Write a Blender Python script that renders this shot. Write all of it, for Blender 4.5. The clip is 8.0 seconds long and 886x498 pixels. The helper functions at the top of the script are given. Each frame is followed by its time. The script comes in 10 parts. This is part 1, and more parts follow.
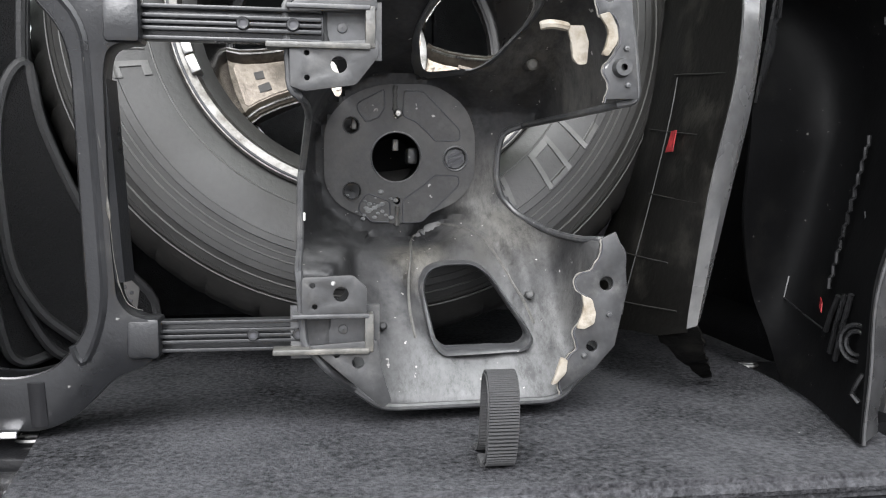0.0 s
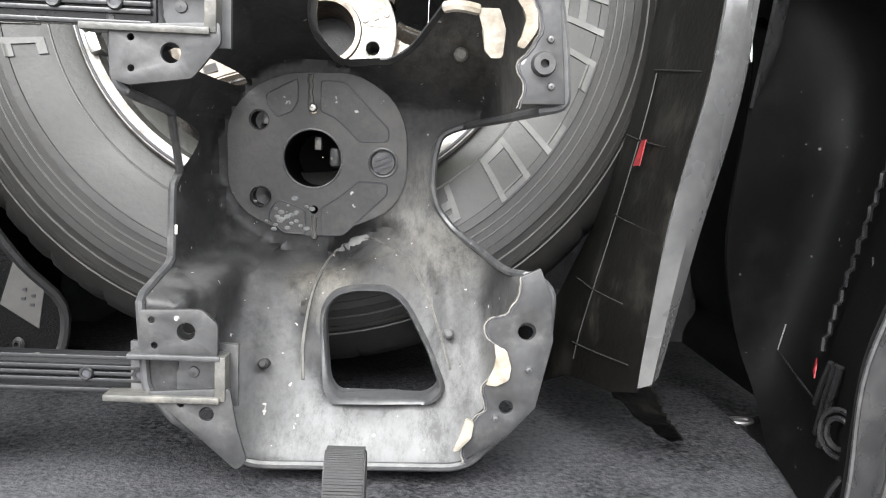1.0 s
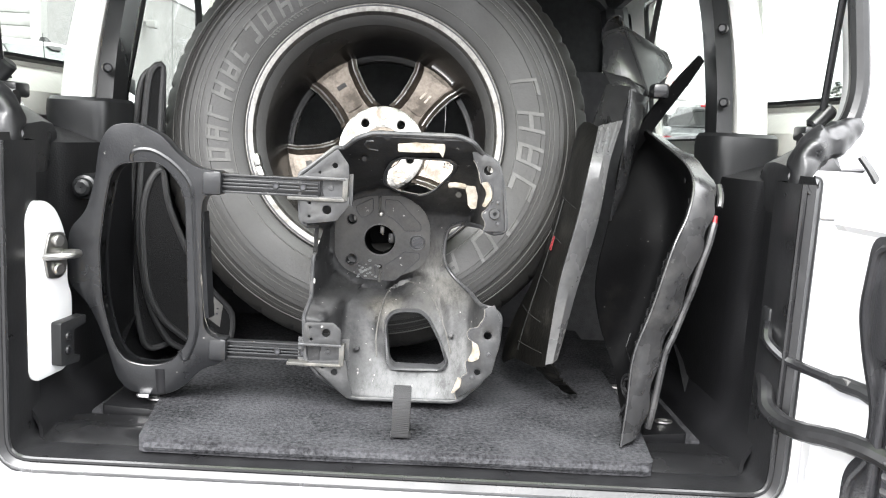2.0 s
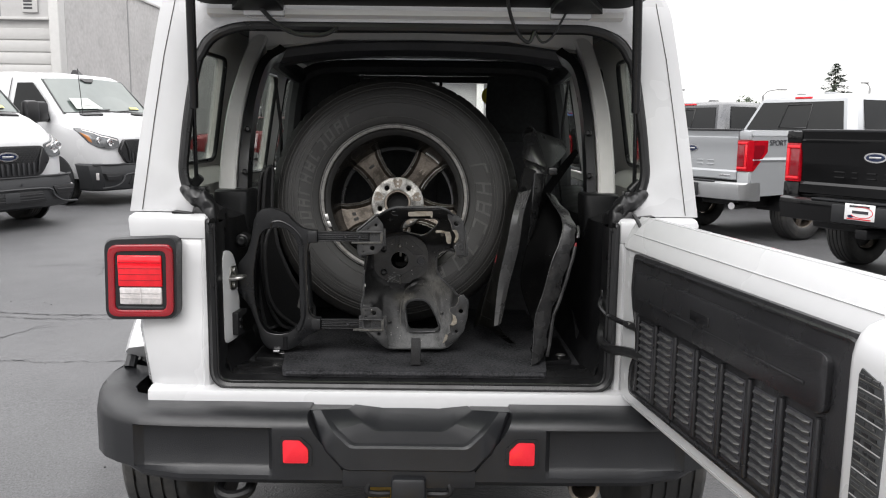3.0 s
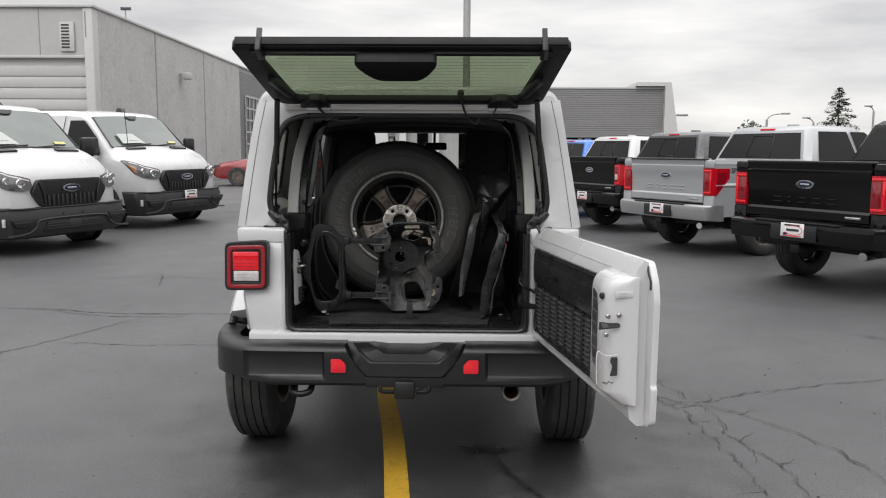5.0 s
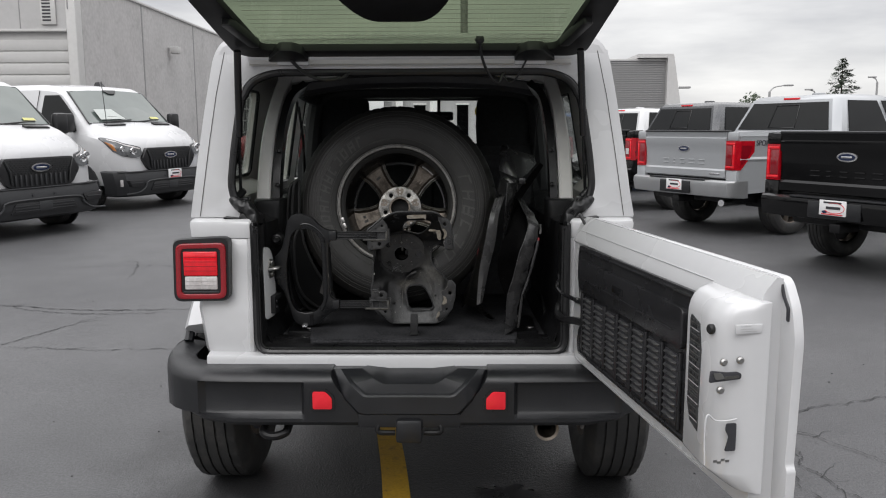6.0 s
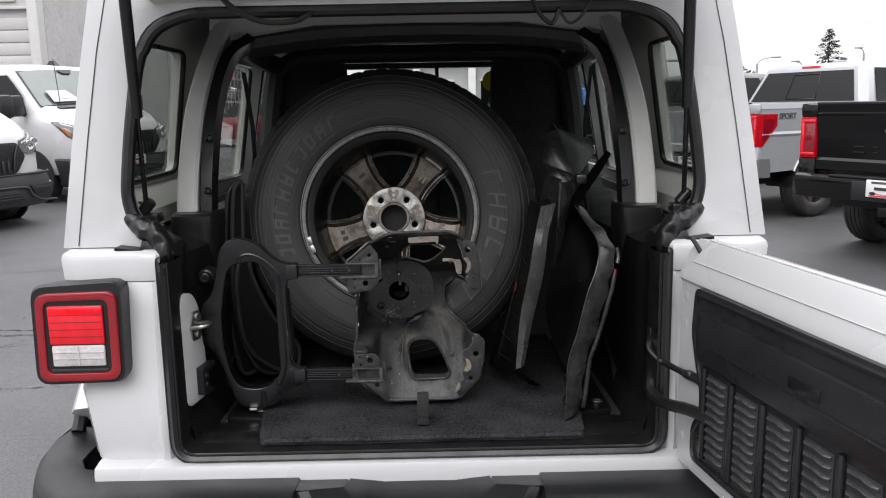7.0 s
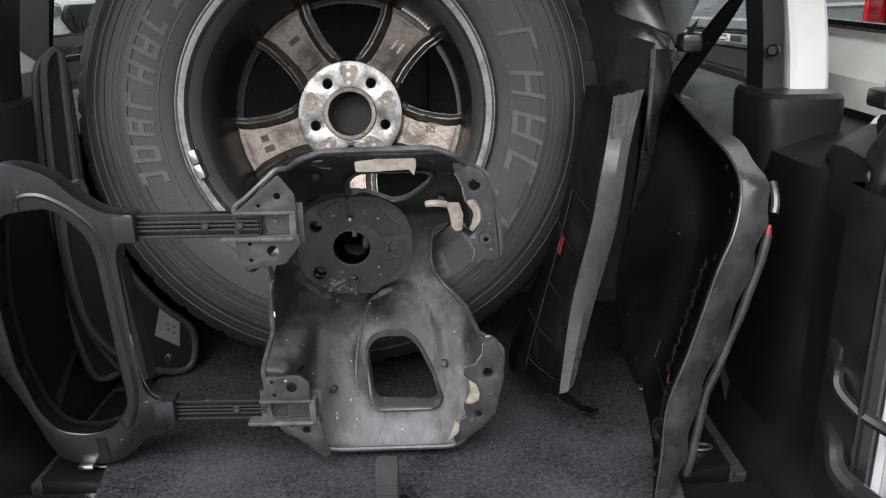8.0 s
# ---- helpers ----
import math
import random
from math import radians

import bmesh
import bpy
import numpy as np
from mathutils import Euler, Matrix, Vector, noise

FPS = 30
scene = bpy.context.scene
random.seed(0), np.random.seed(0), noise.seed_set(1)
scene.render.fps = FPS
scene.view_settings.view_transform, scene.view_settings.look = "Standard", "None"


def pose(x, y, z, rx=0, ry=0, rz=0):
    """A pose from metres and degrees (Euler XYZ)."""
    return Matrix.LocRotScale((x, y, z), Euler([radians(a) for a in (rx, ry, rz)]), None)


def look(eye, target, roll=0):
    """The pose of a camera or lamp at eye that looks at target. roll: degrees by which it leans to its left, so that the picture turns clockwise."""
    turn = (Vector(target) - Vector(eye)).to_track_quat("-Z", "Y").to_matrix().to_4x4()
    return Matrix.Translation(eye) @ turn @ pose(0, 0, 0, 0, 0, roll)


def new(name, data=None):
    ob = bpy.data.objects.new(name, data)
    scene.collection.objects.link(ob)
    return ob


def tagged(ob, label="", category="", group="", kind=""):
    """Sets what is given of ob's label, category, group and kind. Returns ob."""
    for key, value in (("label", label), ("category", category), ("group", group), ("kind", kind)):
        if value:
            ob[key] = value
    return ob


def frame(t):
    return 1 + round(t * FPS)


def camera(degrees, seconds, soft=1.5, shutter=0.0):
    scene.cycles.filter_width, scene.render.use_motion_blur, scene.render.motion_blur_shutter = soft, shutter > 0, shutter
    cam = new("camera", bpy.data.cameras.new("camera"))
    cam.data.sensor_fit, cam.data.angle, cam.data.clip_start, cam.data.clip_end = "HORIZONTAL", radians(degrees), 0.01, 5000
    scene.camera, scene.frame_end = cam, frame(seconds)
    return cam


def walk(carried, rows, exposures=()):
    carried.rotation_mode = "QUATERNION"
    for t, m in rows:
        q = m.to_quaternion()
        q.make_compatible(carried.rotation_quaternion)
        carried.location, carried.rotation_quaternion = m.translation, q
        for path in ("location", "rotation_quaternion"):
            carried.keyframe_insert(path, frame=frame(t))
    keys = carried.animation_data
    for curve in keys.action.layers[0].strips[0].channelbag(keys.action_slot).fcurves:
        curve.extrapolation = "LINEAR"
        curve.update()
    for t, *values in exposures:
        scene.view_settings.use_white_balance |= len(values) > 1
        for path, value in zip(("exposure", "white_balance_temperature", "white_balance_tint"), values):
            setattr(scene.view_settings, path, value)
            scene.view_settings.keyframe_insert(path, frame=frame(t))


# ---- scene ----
cam = camera(58.3, 8.0, soft=1.1)
PATH = [
    (0, (-0.112, -0.661, 0.981), (0.163, 1.31, 0.79), 0.4),
    (0.3, (-0.02, -0.543, 1.033), (0.277, 1.418, 0.78), 1.2),
    (0.5, (0.037, -0.489, 1.041), (0.314, 1.476, 0.788), 1.6),
    (0.7, (0.071, -0.463, 1.03), (0.252, 1.509, 0.754), 2.1),
    (1, (0.06, -0.531, 1.017), (0.13, 1.45, 0.756), 2.5),
    (1.2, (0.054, -0.611, 1.041), (0.076, 1.369, 0.757), 3.0),
    (1.5, (0.035, -0.795, 1.101), (0.061, 1.182, 0.804), 3.1),
    (1.8, (0.038, -0.996, 1.147), (0.06, 0.983, 0.86), 3.5),
    (2, (0.055, -1.165, 1.189), (0.079, 0.815, 0.904), 3.2),
    (2.2, (0.06, -1.355, 1.255), (0.091, 0.623, 0.961), 2.5),
    (3.3, (0.119, -2.561, 1.422), (0.108, -0.583, 1.128), 0.2),
    (3.5, (0.135, -2.784, 1.436), (0.122, -0.804, 1.158), 0.0),
    (4, (0.169, -3.292, 1.482), (0.149, -1.308, 1.228), -0.0),
    (4.5, (0.245, -3.665, 1.498), (0.197, -1.681, 1.256), 0.0),
    (4.7, (0.256, -3.728, 1.504), (0.212, -1.742, 1.269), 0.2),
    (5.8, (0.157, -3.075, 1.482), (0.143, -1.094, 1.21), -0.1),
    (6, (0.165, -2.837, 1.475), (0.137, -0.859, 1.18), -0.2),
    (6.5, (0.118, -2.296, 1.476), (0.113, -0.321, 1.164), -0.3),
    (7, (0.065, -1.784, 1.463), (0.075, 0.185, 1.115), -1.1),
    (7.2, (0.055, -1.592, 1.442), (0.069, 0.371, 1.058), -0.1),
    (7.5, (0.085, -1.316, 1.412), (0.08, 0.628, 0.942), -0.1),
    (7.8, (0.096, -1.047, 1.361), (0.095, 0.872, 0.796), -0.9),
    (8, (0.095, -0.872, 1.36), (0.091, 1.027, 0.731), -1.1),
]
EXPOSURES = [(0.0, 2.84, 6150, 11), (0.3, 3.08, 6200, 11), (0.5, 3.26, 6250, 11), (1.0, 3.42, 6280, 10), (1.5, 3.88, 6330, 10), (2.0, 3.44, 6280, 10), (2.3, 2.72, 6300, 10), (3.2, 0.84, 6420, 11), (3.5, 0.76, 6450, 11), (4.0, 0.60, 6450, 11), (4.6, 0.48, 6450, 11), (6.0, 0.42, 6320, 11), (6.5, 0.66, 6300, 12), (7.0, 0.90, 6260, 13), (7.5, 1.34, 6220, 13), (8.0, 2.02, 6150, 13)]
walk(cam, [(t, look(eye, target, roll)) for t, eye, target, roll in PATH], EXPOSURES)

# ---- sky and light: a bright overcast day ----
SUN_ELEVATION, SUN_TURN = radians(41), radians(200)
world = bpy.data.worlds.new("overcast_sky")
scene.world = world
world.use_nodes = True
wn, wl = world.node_tree.nodes, world.node_tree.links
wn.clear()
w_out = wn.new("ShaderNodeOutputWorld")
w_bg = wn.new("ShaderNodeBackground")
w_bg.inputs["Strength"].default_value = 1.0
w_sky = wn.new("ShaderNodeTexSky")
w_sky.sky_type = "NISHITA"
w_sky.sun_disc = False
w_sky.sun_elevation, w_sky.sun_rotation = SUN_ELEVATION, SUN_TURN
w_dim = wn.new("ShaderNodeVectorMath")
w_dim.operation = "SCALE"
w_dim.inputs["Scale"].default_value = 0.06
w_co = wn.new("ShaderNodeTexCoord")
w_map = wn.new("ShaderNodeMapping")
w_map.inputs["Scale"].default_value = (1.0, 1.0, 5.0)
w_noise = wn.new("ShaderNodeTexNoise")
w_noise.inputs["Scale"].default_value = 2.2
w_noise.inputs["Detail"].default_value = 6.0
w_noise.inputs["Roughness"].default_value = 0.55
w_ramp = wn.new("ShaderNodeValToRGB")
w_ramp.color_ramp.elements[0].position, w_ramp.color_ramp.elements[1].position = 0.35, 0.68
w_ramp.color_ramp.elements[0].color = (0.57, 0.562, 0.566, 1)
w_ramp.color_ramp.elements[1].color = (1.06, 1.035, 0.985, 1)
w_mix = wn.new("ShaderNodeMix")
w_mix.data_type = "RGBA"
w_mix.inputs["Factor"].default_value = 0.88
wl.new(w_co.outputs["Generated"], w_map.inputs["Vector"])
wl.new(w_map.outputs["Vector"], w_noise.inputs["Vector"])
wl.new(w_noise.outputs["Fac"], w_ramp.inputs["Fac"])
wl.new(w_sky.outputs["Color"], w_dim.inputs[0])
wl.new(w_dim.outputs["Vector"], w_mix.inputs["A"])
wl.new(w_ramp.outputs["Color"], w_mix.inputs["B"])
w_sep = wn.new("ShaderNodeSeparateXYZ")
w_up = wn.new("ShaderNodeMapRange")
w_up.interpolation_type = "SMOOTHSTEP"
w_up.inputs["From Min"].default_value, w_up.inputs["From Max"].default_value = 0.30, 1.0
w_up.inputs["To Min"].default_value, w_up.inputs["To Max"].default_value = 0.81, 2.75
w_gain = wn.new("ShaderNodeVectorMath")
w_gain.operation = "SCALE"
wl.new(w_co.outputs["Generated"], w_sep.inputs[0])
wl.new(w_sep.outputs["Z"], w_up.inputs["Value"])
wl.new(w_mix.outputs["Result"], w_gain.inputs[0])
wl.new(w_up.outputs["Result"], w_gain.inputs["Scale"])
wl.new(w_gain.outputs["Vector"], w_bg.inputs["Color"])
wl.new(w_bg.outputs["Background"], w_out.inputs["Surface"])

sun_data = bpy.data.lights.new("sun", "SUN")
sun_data.energy, sun_data.angle, sun_data.color = 0.8, radians(40), (1.0, 0.97, 0.93)
sun = new("sun", sun_data)
sun.rotation_euler = (math.pi / 2 - SUN_ELEVATION, 0, math.pi - SUN_TURN)


# ---- materials ----
def material(name, color, rough=0.5, metal=0.0, vary=0.12, scale=8.0, fine=60.0, bump=0.0, bump_scale=200.0, coat=0.0,
             rough_vary=0.08, island=0.0, spec=0.5, dirt=None, dirt_scale=3.0, dirt_from=0.58, dirt_amount=0.7, dirt_soft=0.0, settle=0.0, speck=None, speck_scale=300.0, speck_from=0.72, stretch=None, patches=()):
    """A surface with colour varied at two scales, roughness variation, fine relief and optional dirt of a second colour."""
    m = bpy.data.materials.new(name)
    m.use_nodes = True
    n, l = m.node_tree.nodes, m.node_tree.links
    b = n["Principled BSDF"]
    b.inputs["Metallic"].default_value = metal
    b.inputs["Specular IOR Level"].default_value = spec
    b.inputs["Coat Weight"].default_value = coat
    b.inputs["Coat Roughness"].default_value = 0.06
    co = n.new("ShaderNodeTexCoord")
    big, small = n.new("ShaderNodeTexNoise"), n.new("ShaderNodeTexNoise")
    big.inputs["Scale"].default_value, big.inputs["Detail"].default_value = scale, 4
    small.inputs["Scale"].default_value, small.inputs["Detail"].default_value = fine, 3
    l.new(co.outputs["Object"], big.inputs["Vector"])
    l.new(co.outputs["Object"], small.inputs["Vector"])
    add = n.new("ShaderNodeMath")
    add.operation = "ADD"
    l.new(big.outputs["Fac"], add.inputs[0])
    l.new(small.outputs["Fac"], add.inputs[1])
    val = n.new("ShaderNodeMapRange")
    val.inputs["From Min"].default_value, val.inputs["From Max"].default_value = 0.6, 1.4
    val.inputs["To Min"].default_value, val.inputs["To Max"].default_value = 1 - vary, 1 + vary
    l.new(add.outputs[0], val.inputs["Value"])
    rgb = n.new("ShaderNodeRGB")
    rgb.outputs[0].default_value = (*color, 1)
    mul = n.new("ShaderNodeVectorMath")
    mul.operation = "SCALE"
    l.new(rgb.outputs[0], mul.inputs[0])
    l.new(val.outputs["Result"], mul.inputs["Scale"])
    last = mul.outputs["Vector"]
    if island:
        info = n.new("ShaderNodeObjectInfo")
        r = n.new("ShaderNodeMapRange")
        r.inputs["To Min"].default_value, r.inputs["To Max"].default_value = 1 - island, 1 + island
        l.new(info.outputs["Random"], r.inputs["Value"])
        m2 = n.new("ShaderNodeVectorMath")
        m2.operation = "SCALE"
        l.new(last, m2.inputs[0])
        l.new(r.outputs["Result"], m2.inputs["Scale"])
        last = m2.outputs["Vector"]
    if dirt:
        dn = n.new("ShaderNodeTexNoise")
        dn.inputs["Scale"].default_value, dn.inputs["Detail"].default_value, dn.inputs["Roughness"].default_value = dirt_scale, 8, 0.7
        l.new(co.outputs["Object"], dn.inputs["Vector"])
        dr = n.new("ShaderNodeMapRange")
        dr.inputs["From Min"].default_value, dr.inputs["From Max"].default_value = dirt_from - 0.06 - dirt_soft, dirt_from + 0.1 + dirt_soft
        dr.inputs["To Max"].default_value = dirt_amount
        seen = dn.outputs["Fac"]
        if settle:
            # dust that settles on faces that look up
            geo = n.new("ShaderNodeNewGeometry")
            sep = n.new("ShaderNodeSeparateXYZ")
            l.new(geo.outputs["Normal"], sep.inputs[0])
            ma = n.new("ShaderNodeMath")
            ma.operation = "MULTIPLY_ADD"
            ma.inputs[1].default_value = settle
            l.new(sep.outputs["Z"], ma.inputs[0])
            l.new(seen, ma.inputs[2])
            seen = ma.outputs[0]
        l.new(seen, dr.inputs["Value"])
        mx = n.new("ShaderNodeMix")
        mx.data_type = "RGBA"
        l.new(dr.outputs["Result"], mx.inputs["Factor"])
        l.new(last, mx.inputs["A"])
        mx.inputs["B"].default_value = (*dirt, 1)
        last = mx.outputs["Result"]
    for place, radius, tone, amount in patches:
        # a patch of dust, or of a darker tone, round a place on the thing, with a ragged edge and fine fibres
        far = n.new("ShaderNodeVectorMath")
        far.operation = "DISTANCE"
        far.inputs[1].default_value = place
        l.new(co.outputs["Object"], far.inputs[0])
        fib = n.new("ShaderNodeTexNoise")
        fib.inputs["Scale"].default_value, fib.inputs["Detail"].default_value, fib.inputs["Roughness"].default_value = 38, 9, 0.82
        drag = n.new("ShaderNodeMapping")
        drag.inputs["Scale"].default_value, drag.inputs["Rotation"].default_value = (1.7, 1.0, 0.55), (0.0, 0.5, 0.0)
        l.new(co.outputs["Object"], drag.inputs["Vector"])
        l.new(drag.outputs["Vector"], fib.inputs["Vector"])
        edge = n.new("ShaderNodeMapRange")
        edge.inputs["From Min"].default_value, edge.inputs["From Max"].default_value = radius, radius * 0.35
        l.new(far.outputs["Value"], edge.inputs["Value"])
        grit = n.new("ShaderNodeMapRange")
        grit.inputs["From Min"].default_value, grit.inputs["From Max"].default_value = 0.40, 0.60
        grit.inputs["To Min"].default_value, grit.inputs["To Max"].default_value = amount * 0.18, amount
        l.new(fib.outputs["Fac"], grit.inputs["Value"])
        joined = n.new("ShaderNodeMath")
        joined.operation = "MULTIPLY"
        l.new(edge.outputs["Result"], joined.inputs[0])
        l.new(grit.outputs["Result"], joined.inputs[1])
        stain = n.new("ShaderNodeMix")
        stain.data_type = "RGBA"
        l.new(joined.outputs[0], stain.inputs["Factor"])
        l.new(last, stain.inputs["A"])
        stain.inputs["B"].default_value = (*tone, 1)
        last = stain.outputs["Result"]
    if speck:
        sn = n.new("ShaderNodeTexNoise")
        sn.inputs["Scale"].default_value, sn.inputs["Detail"].default_value = speck_scale, 2
        l.new(co.outputs["Object"], sn.inputs["Vector"])
        if stretch:
            mp = n.new("ShaderNodeMapping")
            mp.inputs["Scale"].default_value = stretch
            mp.inputs["Rotation"].default_value = (0.3, 0.7, 0.2)
            l.new(co.outputs["Object"], mp.inputs["Vector"])
            l.new(mp.outputs["Vector"], sn.inputs["Vector"])
        sr = n.new("ShaderNodeMapRange")
        sr.inputs["From Min"].default_value, sr.inputs["From Max"].default_value = speck_from, speck_from + 0.05
        l.new(sn.outputs["Fac"], sr.inputs["Value"])
        sx = n.new("ShaderNodeMix")
        sx.data_type = "RGBA"
        l.new(sr.outputs["Result"], sx.inputs["Factor"])
        l.new(last, sx.inputs["A"])
        sx.inputs["B"].default_value = (*speck, 1)
        last = sx.outputs["Result"]
    l.new(last, b.inputs["Base Color"])
    rr = n.new("ShaderNodeMapRange")
    rr.inputs["From Min"].default_value, rr.inputs["From Max"].default_value = 0.3, 0.7
    rr.inputs["To Min"].default_value, rr.inputs["To Max"].default_value = max(0.02, rough - rough_vary), min(1, rough + rough_vary)
    l.new(big.outputs["Fac"], rr.inputs["Value"])
    l.new(rr.outputs["Result"], b.inputs["Roughness"])
    if bump:
        bn = n.new("ShaderNodeTexNoise")
        bn.inputs["Scale"].default_value, bn.inputs["Detail"].default_value = bump_scale, 2
        l.new(co.outputs["Object"], bn.inputs["Vector"])
        bp = n.new("ShaderNodeBump")
        bp.inputs["Strength"].default_value, bp.inputs["Distance"].default_value = bump, 0.002
        l.new(bn.outputs["Fac"], bp.inputs["Height"])
        l.new(bp.outputs["Normal"], b.inputs["Normal"])
    return m


def glass_material(name, tint, rough=0.0, reflect=1.0):
    """Thin tinted glass: what lies behind shows through the tint, the sky mirrors by Fresnel."""
    m = bpy.data.materials.new(name)
    m.use_nodes = True
    n, l = m.node_tree.nodes, m.node_tree.links
    n.clear()
    out, mix = n.new("ShaderNodeOutputMaterial"), n.new("ShaderNodeMixShader")
    tr, gl, lw = n.new("ShaderNodeBsdfTransparent"), n.new("ShaderNodeBsdfGlossy"), n.new("ShaderNodeLayerWeight")
    tr.inputs["Color"].default_value = (*tint, 1)
    gl.inputs["Roughness"].default_value = rough
    gl.inputs["Color"].default_value = (reflect, reflect, reflect, 1)
    lw.inputs["Blend"].default_value = 0.5
    up, fac = n.new("ShaderNodeMath"), n.new("ShaderNodeMath")
    up.operation, fac.operation = "POWER", "MULTIPLY_ADD"
    up.inputs[1].default_value, fac.inputs[1].default_value, fac.inputs[2].default_value = 5.0, 0.6, 0.03
    l.new(lw.outputs["Facing"], up.inputs[0])
    l.new(up.outputs[0], fac.inputs[0])
    l.new(fac.outputs[0], mix.inputs[0])
    l.new(tr.outputs[0], mix.inputs[1])
    l.new(gl.outputs[0], mix.inputs[2])
    l.new(mix.outputs[0], out.inputs["Surface"])
    return m


def asphalt_material():
    m = bpy.data.materials.new("asphalt")
    m.use_nodes = True
    n, l = m.node_tree.nodes, m.node_tree.links
    b = n["Principled BSDF"]
    geo = n.new("ShaderNodeNewGeometry")

    def noise_node(s, d, rough=0.5):
        x = n.new("ShaderNodeTexNoise")
        x.inputs["Scale"].default_value, x.inputs["Detail"].default_value, x.inputs["Roughness"].default_value = s, d, rough
        l.new(geo.outputs["Position"], x.inputs["Vector"])
        return x
    big, mid, grain, wet = noise_node(0.35, 5, 0.6), noise_node(3.0, 5, 0.6), noise_node(110, 3, 0.65), noise_node(0.5, 3)
    ramp = n.new("ShaderNodeValToRGB")
    ramp.color_ramp.elements[0].position, ramp.color_ramp.elements[1].position = 0.3, 0.72
    ramp.color_ramp.elements[0].color = (0.060, 0.0602, 0.0635, 1)
    ramp.color_ramp.elements[1].color = (0.094, 0.0943, 0.097, 1)
    l.new(big.outputs["Fac"], ramp.inputs["Fac"])
    s1 = n.new("ShaderNodeMath")
    s1.operation = "MULTIPLY_ADD"
    s1.inputs[1].default_value = 0.30
    l.new(mid.outputs["Fac"], s1.inputs[0])
    lift = n.new("ShaderNodeMath")
    lift.operation = "MULTIPLY_ADD"
    lift.inputs[1].default_value, lift.inputs[2].default_value = 1.4, 0.15
    l.new(grain.outputs["Fac"], lift.inputs[0])
    l.new(lift.outputs[0], s1.inputs[2])
    mr = n.new("ShaderNodeMapRange")
    mr.inputs["From Min"].default_value, mr.inputs["From Max"].default_value = 0.6, 1.4
    mr.inputs["To Min"].default_value, mr.inputs["To Max"].default_value = 0.52, 1.48
    flecks = noise_node(55, 5, 0.75)
    s2 = n.new("ShaderNodeMath")
    s2.operation = "MULTIPLY_ADD"
    s2.inputs[1].default_value = 0.9
    l.new(flecks.outputs["Fac"], s2.inputs[0])
    s3 = n.new("ShaderNodeMath")
    s3.operation = "SUBTRACT"
    s3.inputs[1].default_value = 0.45
    l.new(s1.outputs[0], s3.inputs[0])
    l.new(s3.outputs[0], s2.inputs[2])
    l.new(s2.outputs[0], mr.inputs["Value"])
    mul = n.new("ShaderNodeVectorMath")
    mul.operation = "SCALE"
    l.new(ramp.outputs["Color"], mul.inputs[0])
    l.new(mr.outputs["Result"], mul.inputs["Scale"])
    # damp, oily, ragged-edged area where the car stands, with the under-car shade painted in
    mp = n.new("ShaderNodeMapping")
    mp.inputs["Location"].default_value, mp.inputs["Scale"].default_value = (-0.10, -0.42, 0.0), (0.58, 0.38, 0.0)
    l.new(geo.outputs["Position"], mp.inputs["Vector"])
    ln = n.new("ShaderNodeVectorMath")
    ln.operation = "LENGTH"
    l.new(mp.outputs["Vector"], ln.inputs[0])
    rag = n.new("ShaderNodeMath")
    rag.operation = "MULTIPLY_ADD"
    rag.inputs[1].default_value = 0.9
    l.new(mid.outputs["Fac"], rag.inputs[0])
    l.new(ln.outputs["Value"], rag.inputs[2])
    damp_shade = n.new("ShaderNodeMapRange")
    damp_shade.interpolation_type = "SMOOTHSTEP"
    damp_shade.inputs["From Min"].default_value, damp_shade.inputs["From Max"].default_value = 1.42, 0.92
    l.new(rag.outputs[0], damp_shade.inputs["Value"])
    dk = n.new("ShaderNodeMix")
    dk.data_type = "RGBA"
    l.new(damp_shade.outputs["Result"], dk.inputs["Factor"])
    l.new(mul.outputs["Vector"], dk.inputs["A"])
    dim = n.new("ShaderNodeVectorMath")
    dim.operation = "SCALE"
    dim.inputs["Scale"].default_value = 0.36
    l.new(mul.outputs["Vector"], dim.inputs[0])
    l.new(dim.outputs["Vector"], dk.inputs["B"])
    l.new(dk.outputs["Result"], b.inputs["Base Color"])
    rr = n.new("ShaderNodeMapRange")
    rr.inputs["From Min"].default_value, rr.inputs["From Max"].default_value = 0.35, 0.65
    rr.inputs["To Min"].default_value, rr.inputs["To Max"].default_value = 0.42, 0.62
    l.new(wet.outputs["Fac"], rr.inputs["Value"])
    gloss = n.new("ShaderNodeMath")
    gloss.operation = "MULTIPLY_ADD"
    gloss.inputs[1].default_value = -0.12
    l.new(damp_shade.outputs["Result"], gloss.inputs[0])
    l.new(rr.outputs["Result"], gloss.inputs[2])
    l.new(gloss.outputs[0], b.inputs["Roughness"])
    bp = n.new("ShaderNodeBump")
    bp.inputs["Strength"].default_value, bp.inputs["Distance"].default_value = 0.6, 0.005
    pits = noise_node(45, 4, 0.7)
    rise = n.new("ShaderNodeMath")
    rise.operation = "ADD"
    l.new(grain.outputs["Fac"], rise.inputs[0])
    l.new(pits.outputs["Fac"], rise.inputs[1])
    l.new(rise.outputs[0], bp.inputs["Height"])
    l.new(bp.outputs["Normal"], b.inputs["Normal"])
    return m


from mathutils import bvhtree

